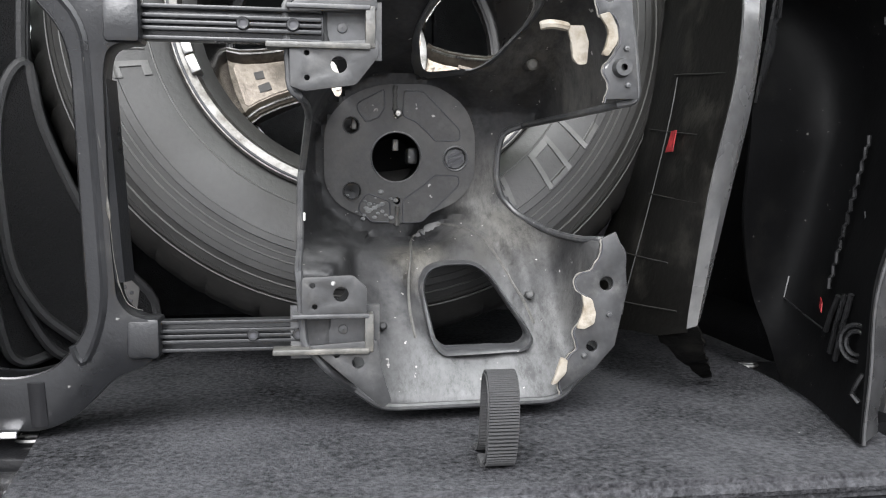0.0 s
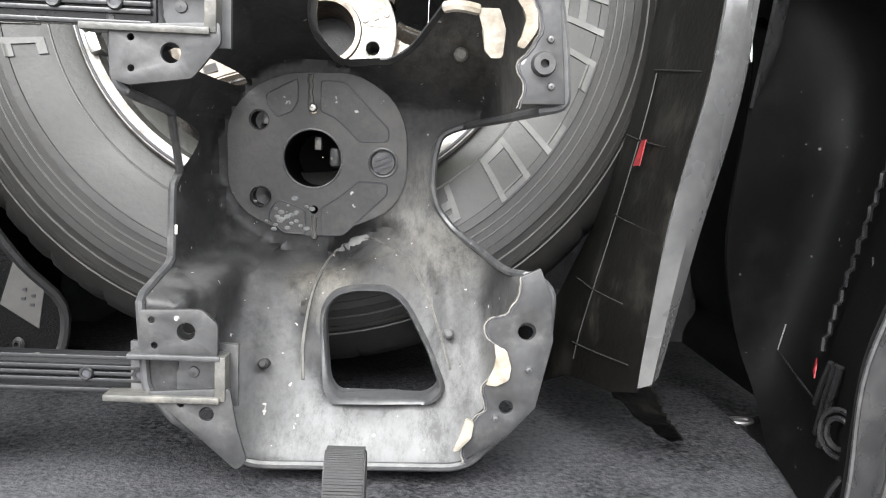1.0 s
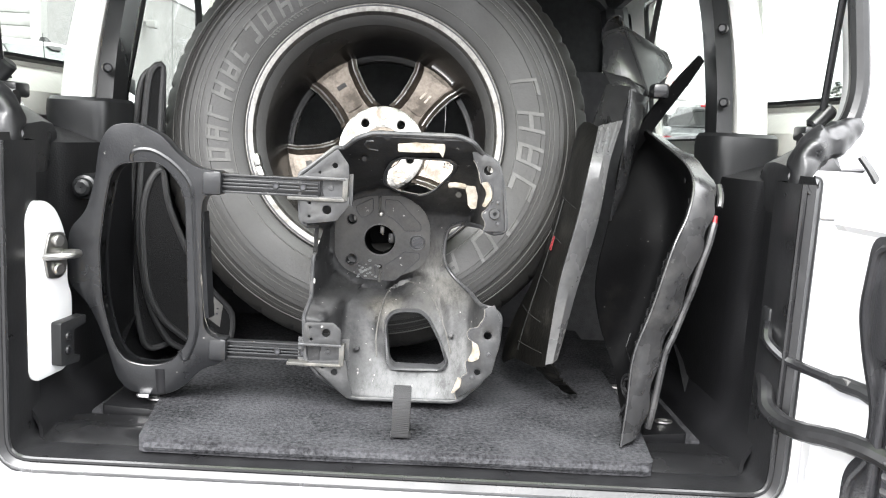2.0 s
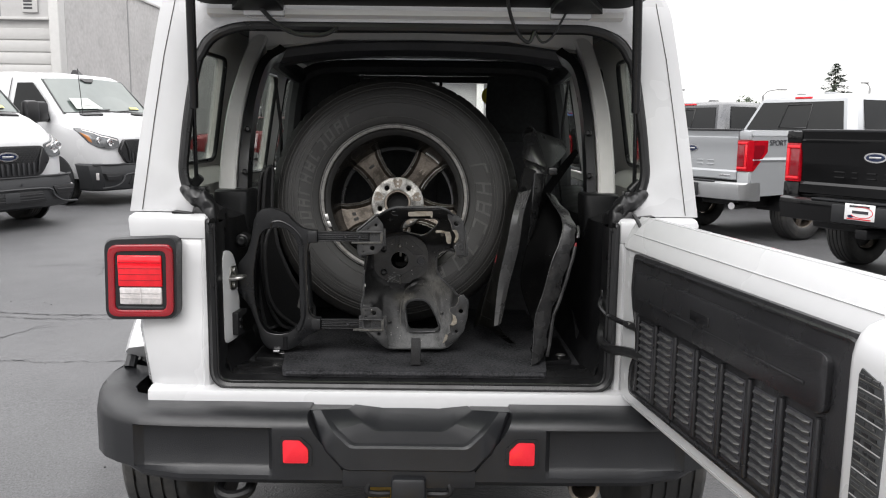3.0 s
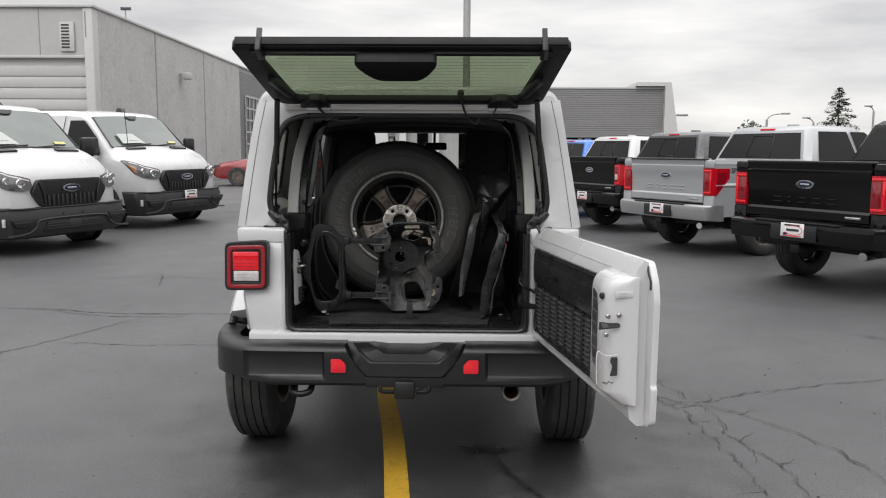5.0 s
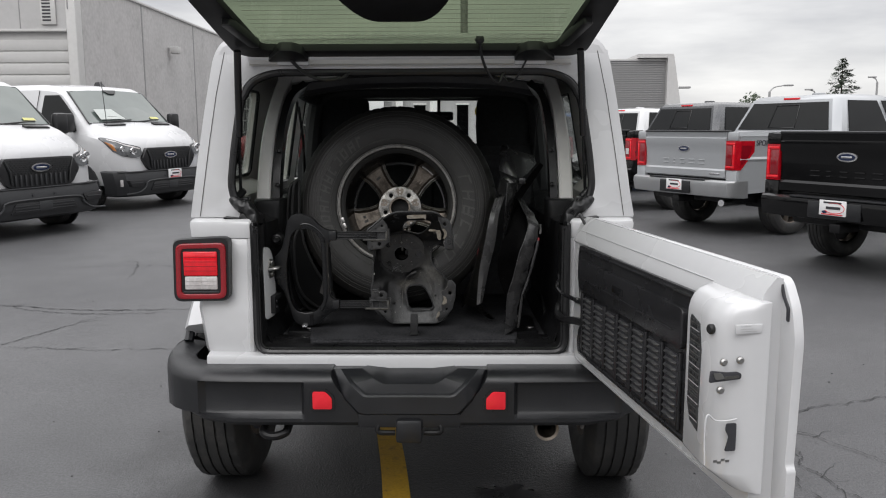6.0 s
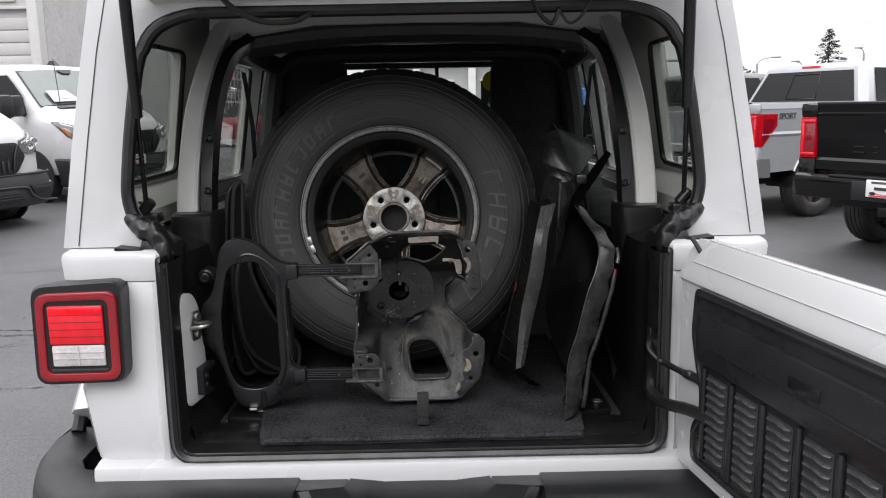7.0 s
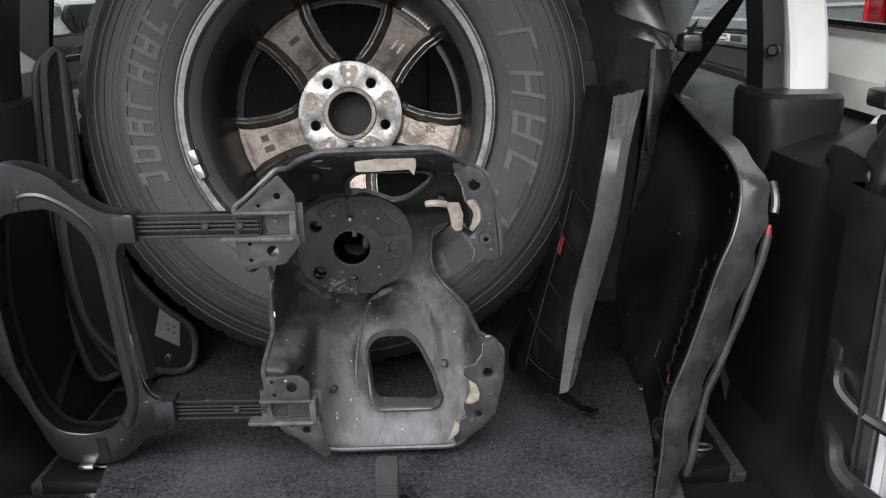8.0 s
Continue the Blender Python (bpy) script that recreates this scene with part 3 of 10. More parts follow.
def tube(bm, pts, r, n=8, loop=False):
    """A round bar along points; r is one radius or one for each point."""
    P = [Vector(p) for p in pts]
    k = len(P)
    rad = r if isinstance(r, (list, tuple)) else [r] * k
    rings, up = [], None
    for i in range(k):
        a, b = P[(i - 1) % k] if loop or i else P[0], P[(i + 1) % k] if loop or i + 1 < k else P[-1]
        t = (b - a).normalized()
        if up is None:
            up = t.orthogonal().normalized()
        side = t.cross(up).normalized()
        up = side.cross(t).normalized()
        rings.append([P[i] + rad[i] * (math.cos(q) * side + math.sin(q) * up) for q in [2 * math.pi * j / n for j in range(n)]])
    if loop:
        rows = [[bm.verts.new(p) for p in ring] for ring in rings]
        best = min(range(n), key=lambda s: (rows[-1][0].co - rows[0][s].co).length)
        for i in range(k):
            r0, r1 = rows[i], rows[(i + 1) % k]
            s = best if i == k - 1 else 0
            for j in range(n):
                bm.faces.new((r0[j], r0[(j + 1) % n], r1[(j + 1 + s) % n], r1[(j + s) % n]))
        return bm
    return loft(bm, rings)


def tube_bm(pts, r, n=8, loop=False):
    return tube(bmesh.new(), pts, r, n, loop)


def cyl(bm, a, b, r, n=20, bev=0.0):
    """A round bar from a to b."""
    a, b = Vector(a), Vector(b)
    t = (b - a).normalized()
    if bev:
        return tube(bm, [a, a + t * 1e-4, a + t * bev, b - t * bev, b - t * 1e-4, b], [r - bev, r - bev, r, r, r - bev, r - bev], n)
    return tube(bm, [a, b], r, n)


def cyl_bm(a, b, r, n=20, bev=0.0):
    return cyl(bmesh.new(), a, b, r, n, bev)


def rounded(loop, r, n=4):
    """A polygon with its corners rounded; r is one radius or one for each corner."""
    k, out = len(loop), []
    for i in range(k):
        p0, p, p1 = Vector(loop[i - 1]), Vector(loop[i]), Vector(loop[(i + 1) % k])
        rr = r[i] if isinstance(r, (list, tuple)) else r
        d0, d1 = (p0 - p), (p1 - p)
        c = min(rr, d0.length * 0.48, d1.length * 0.48)
        a, b = p + d0.normalized() * c, p + d1.normalized() * c
        for j in range(n + 1):
            t = j / n
            out.append(tuple((1 - t) ** 2 * a + 2 * t * (1 - t) * p + t * t * b))
    return out


def circle(cx, cy, r, n=20):
    return [(cx + r * math.cos(2 * math.pi * i / n), cy + r * math.sin(2 * math.pi * i / n)) for i in range(n)]


def filled(loops, axis, c, grid=0.0):
    """A flat face with holes across an axis at c, cut into a grid where it shall be bent afterwards."""
    bm = bmesh.new()
    f = AX[axis]
    edges = []
    for loop in loops:
        loop = [p for i, p in enumerate(loop) if math.dist(p, loop[i - 1]) > 1e-5]
        vs = [bm.verts.new(f(p[0], p[1], c)) for p in loop]
        edges += [bm.edges.new((vs[i], vs[(i + 1) % len(vs)])) for i in range(len(vs))]
    bmesh.ops.triangle_fill(bm, use_beauty=True, edges=edges)
    if grid:
        ia, ib = {"x": (1, 2), "y": (0, 2), "z": (0, 1)}[axis]
        for i in (ia, ib):
            lo, hi = min(v.co[i] for v in bm.verts), max(v.co[i] for v in bm.verts)
            no = [0, 0, 0]
            no[i] = 1
            s = lo + grid
            while s < hi - grid * 0.3:
                co = [0, 0, 0]
                co[i] = s
                bmesh.ops.bisect_plane(bm, geom=bm.verts[:] + bm.edges[:] + bm.faces[:], plane_co=co, plane_no=no)
                s += grid
    return bm


def plate(loops, axis, c0, c1, warp=None, grid=0.0, bev=0.0):
    """A plate with holes between c0 and c1; warp moves its points afterwards."""
    bm = filled(loops, axis, c0, grid)
    bmesh.ops.recalc_face_normals(bm, faces=bm.faces)
    i = "xyz".index(axis)
    top = bmesh.ops.extrude_face_region(bm, geom=bm.faces[:])
    for e in top["geom"]:
        if isinstance(e, bmesh.types.BMVert):
            e.co[i] = c1
    bmesh.ops.recalc_face_normals(bm, faces=bm.faces)
    if bev:
        sharp = [e for e in bm.edges if len(e.link_faces) == 2 and e.calc_face_angle(0) > radians(50)]
        bmesh.ops.bevel(bm, geom=sharp, offset=bev, segments=2, profile=0.5, affect="EDGES", clamp_overlap=True)
    if warp:
        for v in bm.verts:
            v.co = warp(v.co)
    return bm


def move(bm, m):
    bmesh.ops.transform(bm, matrix=m, verts=bm.verts[:])
    return bm


def mirror_x(bm, cx=0.0):
    for v in bm.verts:
        v.co.x = 2 * cx - v.co.x
    return bm


def ramp_at(z, table):
    """Straight-line value of a table of (key, value)."""
    if z <= table[0][0]:
        return table[0][1]
    for (a, va), (b, vb) in zip(table, table[1:]):
        if z <= b:
            return va + (vb - va) * (z - a) / (b - a)
    return table[-1][1]


def smooth01(a, b, v):
    t = min(1.0, max(0.0, (v - a) / (b - a)))
    return t * t * (3 - 2 * t)


# ---- ground ----
def ground_z(x, y):
    """The car park rises gently away from the open car, more so towards the workshop."""
    return 0.0195 * (smooth01(0.6, 2.6, y) * max(0.0, min(y, 20.0) - 1.2)) * (1 - 0.8 * smooth01(-2.5, 2.5, x))


def on_ground(at, turn):
    """Stands a thing on the slope: its origin on the ground and its upright along the ground's normal."""
    x, y = at[0], at[1]
    normal = Vector((ground_z(x - 1, y) - ground_z(x + 1, y), ground_z(x, y - 1) - ground_z(x, y + 1), 2.0)).normalized()
    lean_over = Vector((0, 0, 1)).rotation_difference(normal).to_matrix().to_4x4()
    return Matrix.Translation((x, y, ground_z(x, y))) @ lean_over @ Matrix.Rotation(radians(turn), 4, "Z")


bm = bmesh.new()
ground_xs = [-900, -60] + [-24 + 1.0 * i for i in range(49)] + [60, 900]
ground_ys = [-900, -30] + [-6 + 0.5 * i for i in range(56)] + [40, 120, 900]
loft(bm, [[(x, y, ground_z(x, y)) for x in ground_xs] for y in ground_ys], closed=False, caps=False)
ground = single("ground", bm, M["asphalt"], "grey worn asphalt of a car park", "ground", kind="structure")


def strip(name, pts, width, z, mat, label, category, kind="structure", wander=0.0, seed=1):
    """A flat band on the ground along points, with uneven edges where it wanders."""
    rnd = random.Random(seed)
    P = spline([(x, y, 0) for x, y in pts], 26 if wander else 4)
    bm = bmesh.new()
    rows = []
    for i, p in enumerate(P):
        t = (P[min(i + 1, len(P) - 1)] - P[max(i - 1, 0)]).normalized()
        s = Vector((-t.y, t.x, 0))
        w = width * 0.5 * (1 if not wander else rnd.uniform(0.12, 1.5) * (0.55 + 0.9 * abs(noise.noise(p * 3.1))) * min(1, 0.15 + 4 * min(i, len(P) - 1 - i) / len(P)))
        j = s * (wander * (rnd.uniform(-0.6, 0.6) + 2.2 * noise.noise(p * 9 + Vector((seed, 0, 0))) if wander else 0))
        lift = Vector((0, 0, z + ground_z(p.x, p.y)))
        rows.append([p + j - s * w + lift, p + j + s * w + lift])
    loft(bm, rows, closed=False, caps=False)
    return single(name, bm, mat, label, category, kind=kind)


strip("yellow_line", [(-0.262, 1.9), (-0.205, 1.222), (-0.097, 0.44), (-0.014, -0.37), (0.09, -1.6), (0.16, -2.6)], 0.112, 0.004, M["yellow_line"],
      "worn yellow painted parking line on asphalt", "line")
CRACKS = [
    ([(-3.6, 1.75), (-3.218, 2.046), (-2.974, 2.403), (-2.784, 2.844), (-2.62, 3.2)], 0.035),
    ([(-2.974, 2.39), (-2.6, 2.36), (-2.259, 2.324), (-1.617, 2.351), (-0.9, 2.30)], 0.022),
    ([(-4.6, 3.62), (-4.148, 3.609), (-3.588, 3.583), (-2.811, 3.415), (-1.951, 3.456), (-1.0, 3.4)], 0.04),
    ([(-3.588, 3.56), (-3.1, 3.36), (-2.6, 3.30), (-2.1, 3.36)], 0.03),
    ([(-3.4, 5.6), (-3.21, 5.481), (-2.994, 4.733)], 0.03),
    ([(-3.9, 5.2), (-3.2, 5.35), (-2.2, 5.25)], 0.025),
    ([(1.2, 1.35), (1.503, 1.17), (1.71, 1.067), (2.217, 1.311), (3.183, 1.622), (4.6, 1.9)], 0.025),
    ([(1.71, 1.067), (1.76, 0.75), (1.71, 0.5), (1.80, 0.2), (1.826, -0.009), (1.816, -0.316), (1.84, -0.9)], 0.016),
    ([(1.593, 0.95), (1.593, 0.715), (1.628, 0.188), (1.641, -0.321), (1.62, -1.0)], 0.018),
    ([(1.35, 1.9), (1.42, 1.5), (1.50, 1.17), (1.56, 0.9)], 0.02),
    ([(1.48, 1.75), (1.62, 1.4), (1.71, 1.08)], 0.018),
    ([(1.71, 1.06), (2.0, 0.72), (2.2, 0.25), (2.25, -0.3)], 0.022),
    ([(0.40, 0.20), (0.47, 0.02), (0.541, -0.172), (0.623, -0.351), (0.72, -0.7)], 0.03),
    ([(3.4, 3.2), (3.9, 2.7), (4.7, 2.6), (5.6, 2.2)], 0.03),
]
for ci, (pts, w) in enumerate(CRACKS):
    strip("crack", pts, w * (0.9 if ci == 12 else 0.44), 0.003 + 0.0006 * ci, M["oil"] if ci == 12 else M["crack"], "dark jagged crack in asphalt" if ci != 12 else "dark wet trickle in asphalt", "crack", wander=0.010 if ci == 12 else 0.014, seed=ci + 3)
# short twigs beside the longer cracks, one sheet of stuff
twigs = bmesh.new()
rnd = random.Random(21)
for ci, (pts, w) in enumerate(CRACKS):
    if ci == 12:
        continue
    P = spline([(x, y, 0) for x, y in pts], 6)
    for k in range(len(P) // 4):
        q = rnd.choice(P)
        turn = rnd.uniform(0, 2 * math.pi)
        n = rnd.randint(4, 9)
        row = [q.copy()]
        for _ in range(n):
            turn += rnd.uniform(-0.6, 0.6)
            row.append(row[-1] + Vector((math.cos(turn), math.sin(turn), 0)) * rnd.uniform(0.015, 0.045))
        row = [p + Vector((0, 0, ground_z(p.x, p.y))) for p in row]
        wd = [0.0024 * (1 - m / (n + 0.5)) for m in range(n + 1)]
        loft(twigs, [[p + Vector((-u, u, 0.0022)), p + Vector((u, -u, 0.0022))] for p, u in zip(row, wd)], closed=False, caps=False)
single("fine_crack", twigs, M["crack"], "fine hairline cracks in asphalt", "crack", kind="stuff")
rnd = random.Random(8)
bm = bmesh.new()
ov = []
for i in range(140):
    t = 2 * math.pi * i / 140
    r = 0.8 + 0.7 * noise.noise(Vector((1.6 * math.cos(t), 1.6 * math.sin(t), 4.0))) + 0.5 * noise.noise(Vector((4 * math.cos(t), 4 * math.sin(t), 1.0))) + 0.35 * noise.noise(Vector((11 * math.cos(t), 11 * math.sin(t), 2.0)))
    ov.append(bm.verts.new((0.36 + 0.150 * r * math.cos(t), 0.25 + 0.075 * r * math.sin(t), 0.0028)))
bm.faces.new(ov)
single("oil_stain", bm, M["oil"], "dark wet oil stain on asphalt", "stain", kind="structure")
# a few crumbs of stone on the asphalt
bm = bmesh.new()
for i in range(260):
    x, y, s = rnd.uniform(-4, 4), rnd.uniform(-2.2, 4), rnd.uniform(0.002, 0.006)
    z = ground_z(x, y)
    box(bm, (x, y, z + 0.001), (x + s * rnd.uniform(0.7, 1.8), y + s, z + 0.001 + s * 0.7))
single("grit", bm, M["crack"], "dark grit scattered on asphalt", "grit", kind="stuff")

# ---- the workshop building ----
BX, BY, BH = -11.45, 22.2, 6.12
shop = thing("workshop_building", "grey painted workshop with sectional garage door", "building")
part("front_wall", box_bm((-40, BY + 0.02, 4.60), (BX - 0.30, BY + 0.4, BH)), M["panel_wall"], shop, "grey wall panels above the door")
part("front_wall", box_bm((-40, BY + 0.02, 0), (-22.0, BY + 0.4, 4.60)), M["panel_wall"], shop)
part("corner_column", box_bm((BX - 0.30, BY - 0.03, 0), (BX, BY + 0.4, BH), 0.02), M["trim_wall"], shop, "pale corner column")
part("lintel", box_bm((-40, BY - 0.01, 4.54), (BX - 0.31, BY + 0.3, 4.62), 0.01), M["trim_wall"], shop)
for i in range(9):
    x = BX - 1.75 - 1.55 * i
    part("panel_joint", box_bm((x - 0.012, BY + 0.008, 4.62), (x + 0.012, BY + 0.03, BH)), M["corrugated"], shop)
door = part("garage_door", box_bm((-22.0, BY + 0.16, 0), (BX - 0.30, BY + 0.22, 4.54)), M["garage"], shop, "closed pale sectional garage door")
for i in range(12):
    z = 0.18 + 0.36 * i
    part("door_section", box_bm((-21.98, BY + 0.125, z - 0.165), (BX - 0.32, BY + 0.165, z + 0.165), 0.02), M["garage"], door)
louvre = part("louvre", box_bm((-12.52, BY - 0.05, 4.74), (-12.05, BY + 0.02, 5.66), 0.02), M["trim_wall"], shop, "wall louvre with dark slots")
for i in range(8):
    z = 4.84 + i * 0.1
    part("slot", box_bm((-12.46, BY - 0.056, z), (-12.20, BY - 0.03, z + 0.055)), M["ink_and_gap"], louvre)
part("conduit", cyl_bm((-11.68, BY - 0.03, 5.2), (-11.68, BY - 0.03, 6.0), 0.02, 8), M["corrugated"], shop)
part("side_wall", box_bm((BX - 0.4, BY + 0.4, 0), (BX, 39.4, BH)), M["precast"], shop, "painted rough masonry side wall")
for y in (27.5, 33.4):
    part("wall_joint", box_bm((BX - 0.02, y - 0.05, 0), (BX + 0.012, y + 0.05, BH)), M["corrugated"], shop)
clad = part("clad_wall", box_bm((BX - 0.4, 39.4, 0), (BX - 0.03, 62, BH)), M["corrugated"], shop, "grey ribbed cladding")
bm = bmesh.new()
for i in range(46):
    box(bm, (BX - 0.03, 39.4, 0.1 + i * 0.128), (BX + 0.01, 62, 0.165 + i * 0.128))
tagged(part("ribs", bm, M["corrugated"], clad), kind="stuff")
win = part("shop_window", box_bm((BX - 0.02, 40.35, 1.2), (BX + 0.02, 48.5, 4.66)), M["dark_glass"], shop, "gridded workshop window")
for i in range(11):
    part("mullion", box_bm((BX + 0.015, 40.35 + i * 0.81, 1.2), (BX + 0.06, 40.44 + i * 0.81, 4.62)), M["trim_wall"], win)
for i in range(6):
    part("transom", box_bm((BX + 0.015, 40.35, 1.36 + i * 0.65), (BX + 0.065, 48.5, 1.45 + i * 0.65)), M["trim_wall"], win)
part("parapet_cap", box_bm((-40, BY - 0.08, BH), (BX + 0.06, BY + 0.5, BH + 0.09), 0.015), M["trim_wall"], shop)
part("parapet_cap", box_bm((BX - 0.5, BY + 0.5, BH), (BX + 0.06, 62, BH + 0.09), 0.015), M["trim_wall"], shop)
part("roof", box_bm((-40, BY + 0.4, BH - 0.3), (BX - 0.4, 62, BH - 0.1)), M["corrugated"], shop)
part("back_wall", box_bm((-40, 61.6, 0), (BX - 0.4, 62, BH - 0.3)), M["panel_wall"], shop)
part("far_wall", box_bm((-39.4, BY + 0.02, 0), (-40, 62, BH)), M["panel_wall"], shop)
lamp = thing("wall_lamp", "small beige floodlight on the workshop wall", "lamp", (BX, 30.2, 4.72))
part("bracket", cyl_bm((0, 0, 0.12), (0.2, 0, 0.12), 0.04, 10), M["trim_wall"], lamp)
part("head", box_bm((0.12, -0.18, -0.12), (0.45, 0.2, 0.16), 0.04), M["trim_wall"], lamp)
vane = thing("roof_camera", "small camera on a roof mast", "camera", (BX - 0.2, 25.3, BH + 0.09))
part("mast", cyl_bm((0, 0, 0), (0, 0, 0.42), 0.025, 8), M["pole"], vane)
part("head", box_bm((-0.16, -0.06, 0.36), (0.2, 0.06, 0.48), 0.02), M["grey_paint"], vane)

# ---- the showroom building ----
hall = thing("showroom_building", "low grey ribbed showroom with a white end wall", "building", (-1.0, 0, 0.12))
part("wall", box_bm((-3, 45, 2.45), (13.6, 60, 5.35)), M["corrugated"], hall, "grey ribbed upper wall")
bm = bmesh.new()
for i in range(22):
    box(bm, (-3, 44.95, 2.5 + i * 0.13), (13.6, 45.01, 2.565 + i * 0.13))
tagged(part("ribs", bm, M["corrugated"], hall), kind="stuff")
part("cap", box_bm((-3.1, 44.9, 5.35), (13.6, 60, 5.47), 0.02), M["trim_wall"], hall)
part("glazing", box_bm((-3, 45.5, 0), (13.6, 45.56, 2.45)), M["dark_glass"], hall, "dark showroom glazing")
for i in range(8):
    part("column", box_bm((-2.9 + i * 2.3, 45.2, 0), (-2.66 + i * 2.3, 45.5, 2.45), 0.02), M["trim_wall"], hall)
bm = prism(bmesh.new(), [(11.9, 5.72), (13.95, 5.72), (14.9, 0.0), (13.6, 0.0), (13.6, 5.5), (11.9, 5.5)], "y", 44.6, 58)
part("end_wall", bm, M["trim_wall"], hall, "white slanting end wall")
part("back_wall", box_bm((-3, 59.8, 0), (13.6, 60, 2.45)), M["corrugated"], hall)

# the lot's front building, seen through the windscreen
front = thing("office_building", "pale office front with white columns", "building")
part("wall", box_bm((-2.6, 33, 0), (3.2, 40, 3.6)), M["panel_wall"], front)
for x in (-2.4, -0.9, 1.45, 2.7):
    part("column", box_bm((x, 32.6, 0), (x + 0.32, 32.95, 3.6), 0.03), M["white_in"], front)
part("eave", box_bm((-2.8, 32.4, 3.6), (3.4, 40.2, 3.85), 0.03), M["trim_wall"], front)
for x in (-1.6, 0.3, 2.0):
    w = part("window", box_bm((x, 32.95, 0.5), (x + 0.5, 33.0, 2.6)), M["dark_glass"], front)
    part("window_frame", box_bm((x - 0.05, 32.93, 2.6), (x + 0.55, 33.0, 2.68)), M["white_in"], w)


# ---- lamps and trees far off ----
def street_lamp(x, y, h, arm, stout=1.0):
    o = thing("street_lamp", "tall grey street lamp with one arm", "street lamp", (x, y, 0), group="street lamps")
    part("pole", cyl_bm((0, 0, 0), (0, 0, h), 0.09 * stout, 14), M["pole"], o)
    part("arm", tube_bm(spline([(0, 0, h), (arm * 0.3, 0, h + 0.35), (arm, 0, h + 0.5)], 5), 0.05, 8), M["pole"], o)
    part("head", box_bm((arm - 0.15, -0.16, h + 0.42), (arm + 0.55, 0.16, h + 0.56), 0.05), M["pole"], o)


street_lamp(24.95, 61.0, 4.4, 1.25)
street_lamp(39.0, 72.0, 5.7, -0.7)
street_lamp(33.5, 72.0, 4.6, -0.9)
street_lamp(0.72, 41.0, 10.5, 1.4, 2.2)
street_lamp(13.5, 48.0, 3.6, 0.9)


def spruce(x, y, h, seed):
    rnd = random.Random(seed)
    o = thing("spruce_tree", "dark green spruce with uneven ragged crown", "tree", (x, y, 0))
    part("trunk", tube_bm([(0, 0, 0), (0.03, 0, h * 0.5), (0, 0.02, h * 0.98)], [0.16, 0.09, 0.015], 8), M["bark"], o)
    limbs, crown = bmesh.new(), bmesh.new()
    for i in range(104):
        f = (i + rnd.random()) / 104
        z = h * (0.10 + 0.88 * f)
        reach = (1 - f) ** 0.85 * h * 0.46 * rnd.uniform(0.45, 1.1) + 0.10
        a = i * 2.399 + rnd.uniform(-0.4, 0.4)
        tip = Vector((math.cos(a) * reach, math.sin(a) * reach, z - reach * rnd.uniform(0.0, 0.28) + 0.1 * reach))
        base = Vector((0, 0, z))
        tube(limbs, [base, tip], [0.03 * (1 - f) + 0.008, 0.004], 4)
        for k in range(int(10 + reach * 20)):
            u = rnd.uniform(0.22, 1.0)
            c = base.lerp(tip, u) + Vector((rnd.gauss(0, 0.06), rnd.gauss(0, 0.06), rnd.gauss(-0.03, 0.05))) * (1 + reach * 0.4)
            d = Vector((math.cos(a + rnd.uniform(-1, 1)), math.sin(a + rnd.uniform(-1, 1)), rnd.uniform(-0.75, 0.35))).normalized()
            s = rnd.uniform(0.13, 0.30)
            w = d.cross(Vector((0, 0, 1))).normalized() * s * 0.33
            v = [crown.verts.new(c - d * s * 0.3), crown.verts.new(c + w), crown.verts.new(c + d * s), crown.verts.new(c - w + Vector((0, 0, -0.03)))]
            crown.faces.new(v)
    part("limbs", limbs, M["bark"], o)
    part("crown", crown, M["needles"], o)


spruce(34.8, 70.0, 7.9, 4)


def round_tree(x, y, h, w, seed):
    rnd = random.Random(seed)
    o = thing("tree", "small dark leafy tree far off", "tree", (x, y, 0), group="far trees")
    part("trunk", tube_bm([(0, 0, 0), (0.05, 0, h * 0.4), (0, 0, h * 0.75)], [0.14, 0.1, 0.04], 7), M["bark"], o)
    crown = bmesh.new()
    for i in range(900):
        a, b, r = rnd.uniform(0, 6.28), rnd.uniform(-1, 1), rnd.uniform(0.35, 1) ** 0.5
        r *= 1 + 0.25 * math.sin(3 * a + seed) * math.cos(2.3 * b)
        c = Vector((math.cos(a) * math.sqrt(1 - b * b) * w * r, math.sin(a) * math.sqrt(1 - b * b) * w * r, h * 0.68 + b * h * 0.32 * r))
        d = Vector((rnd.gauss(0, 1), rnd.gauss(0, 1), rnd.gauss(0, 1))).normalized() * rnd.uniform(0.07, 0.16)
        e = d.orthogonal() * 0.6
        crown.faces.new([crown.verts.new(p) for p in (c - d, c + e, c + d, c - e)])
    part("crown", crown, M["leaves"], o)


round_tree(24.85, 64.0, 4.4, 1.4, 2)

# ---- unseen dark wall added behind the camera's start, to darken what reflects ----
single("backdrop_wall", box_bm((-60, -46.4, 0), (60, -46, 6.0)), M["dark_wall"], "long plain dark wall, unseen, added to darken reflections", "wall", kind="structure")


# ---- the white off-road car with its tailgate and rear glass open ----
CX = 0.012
car = thing("off_road_car", "white hard-top off-road car, tailgate and rear glass open", "car", (0, 0, 0))


def both(name, make, mat, parent, label=""):
    """A left part from make(), and its mirror image on the right."""
    return part(name, make(), mat, parent, label), part(name, mirror_x(make(), CX), mat, parent, label)


def lx(x):
    return CX - x


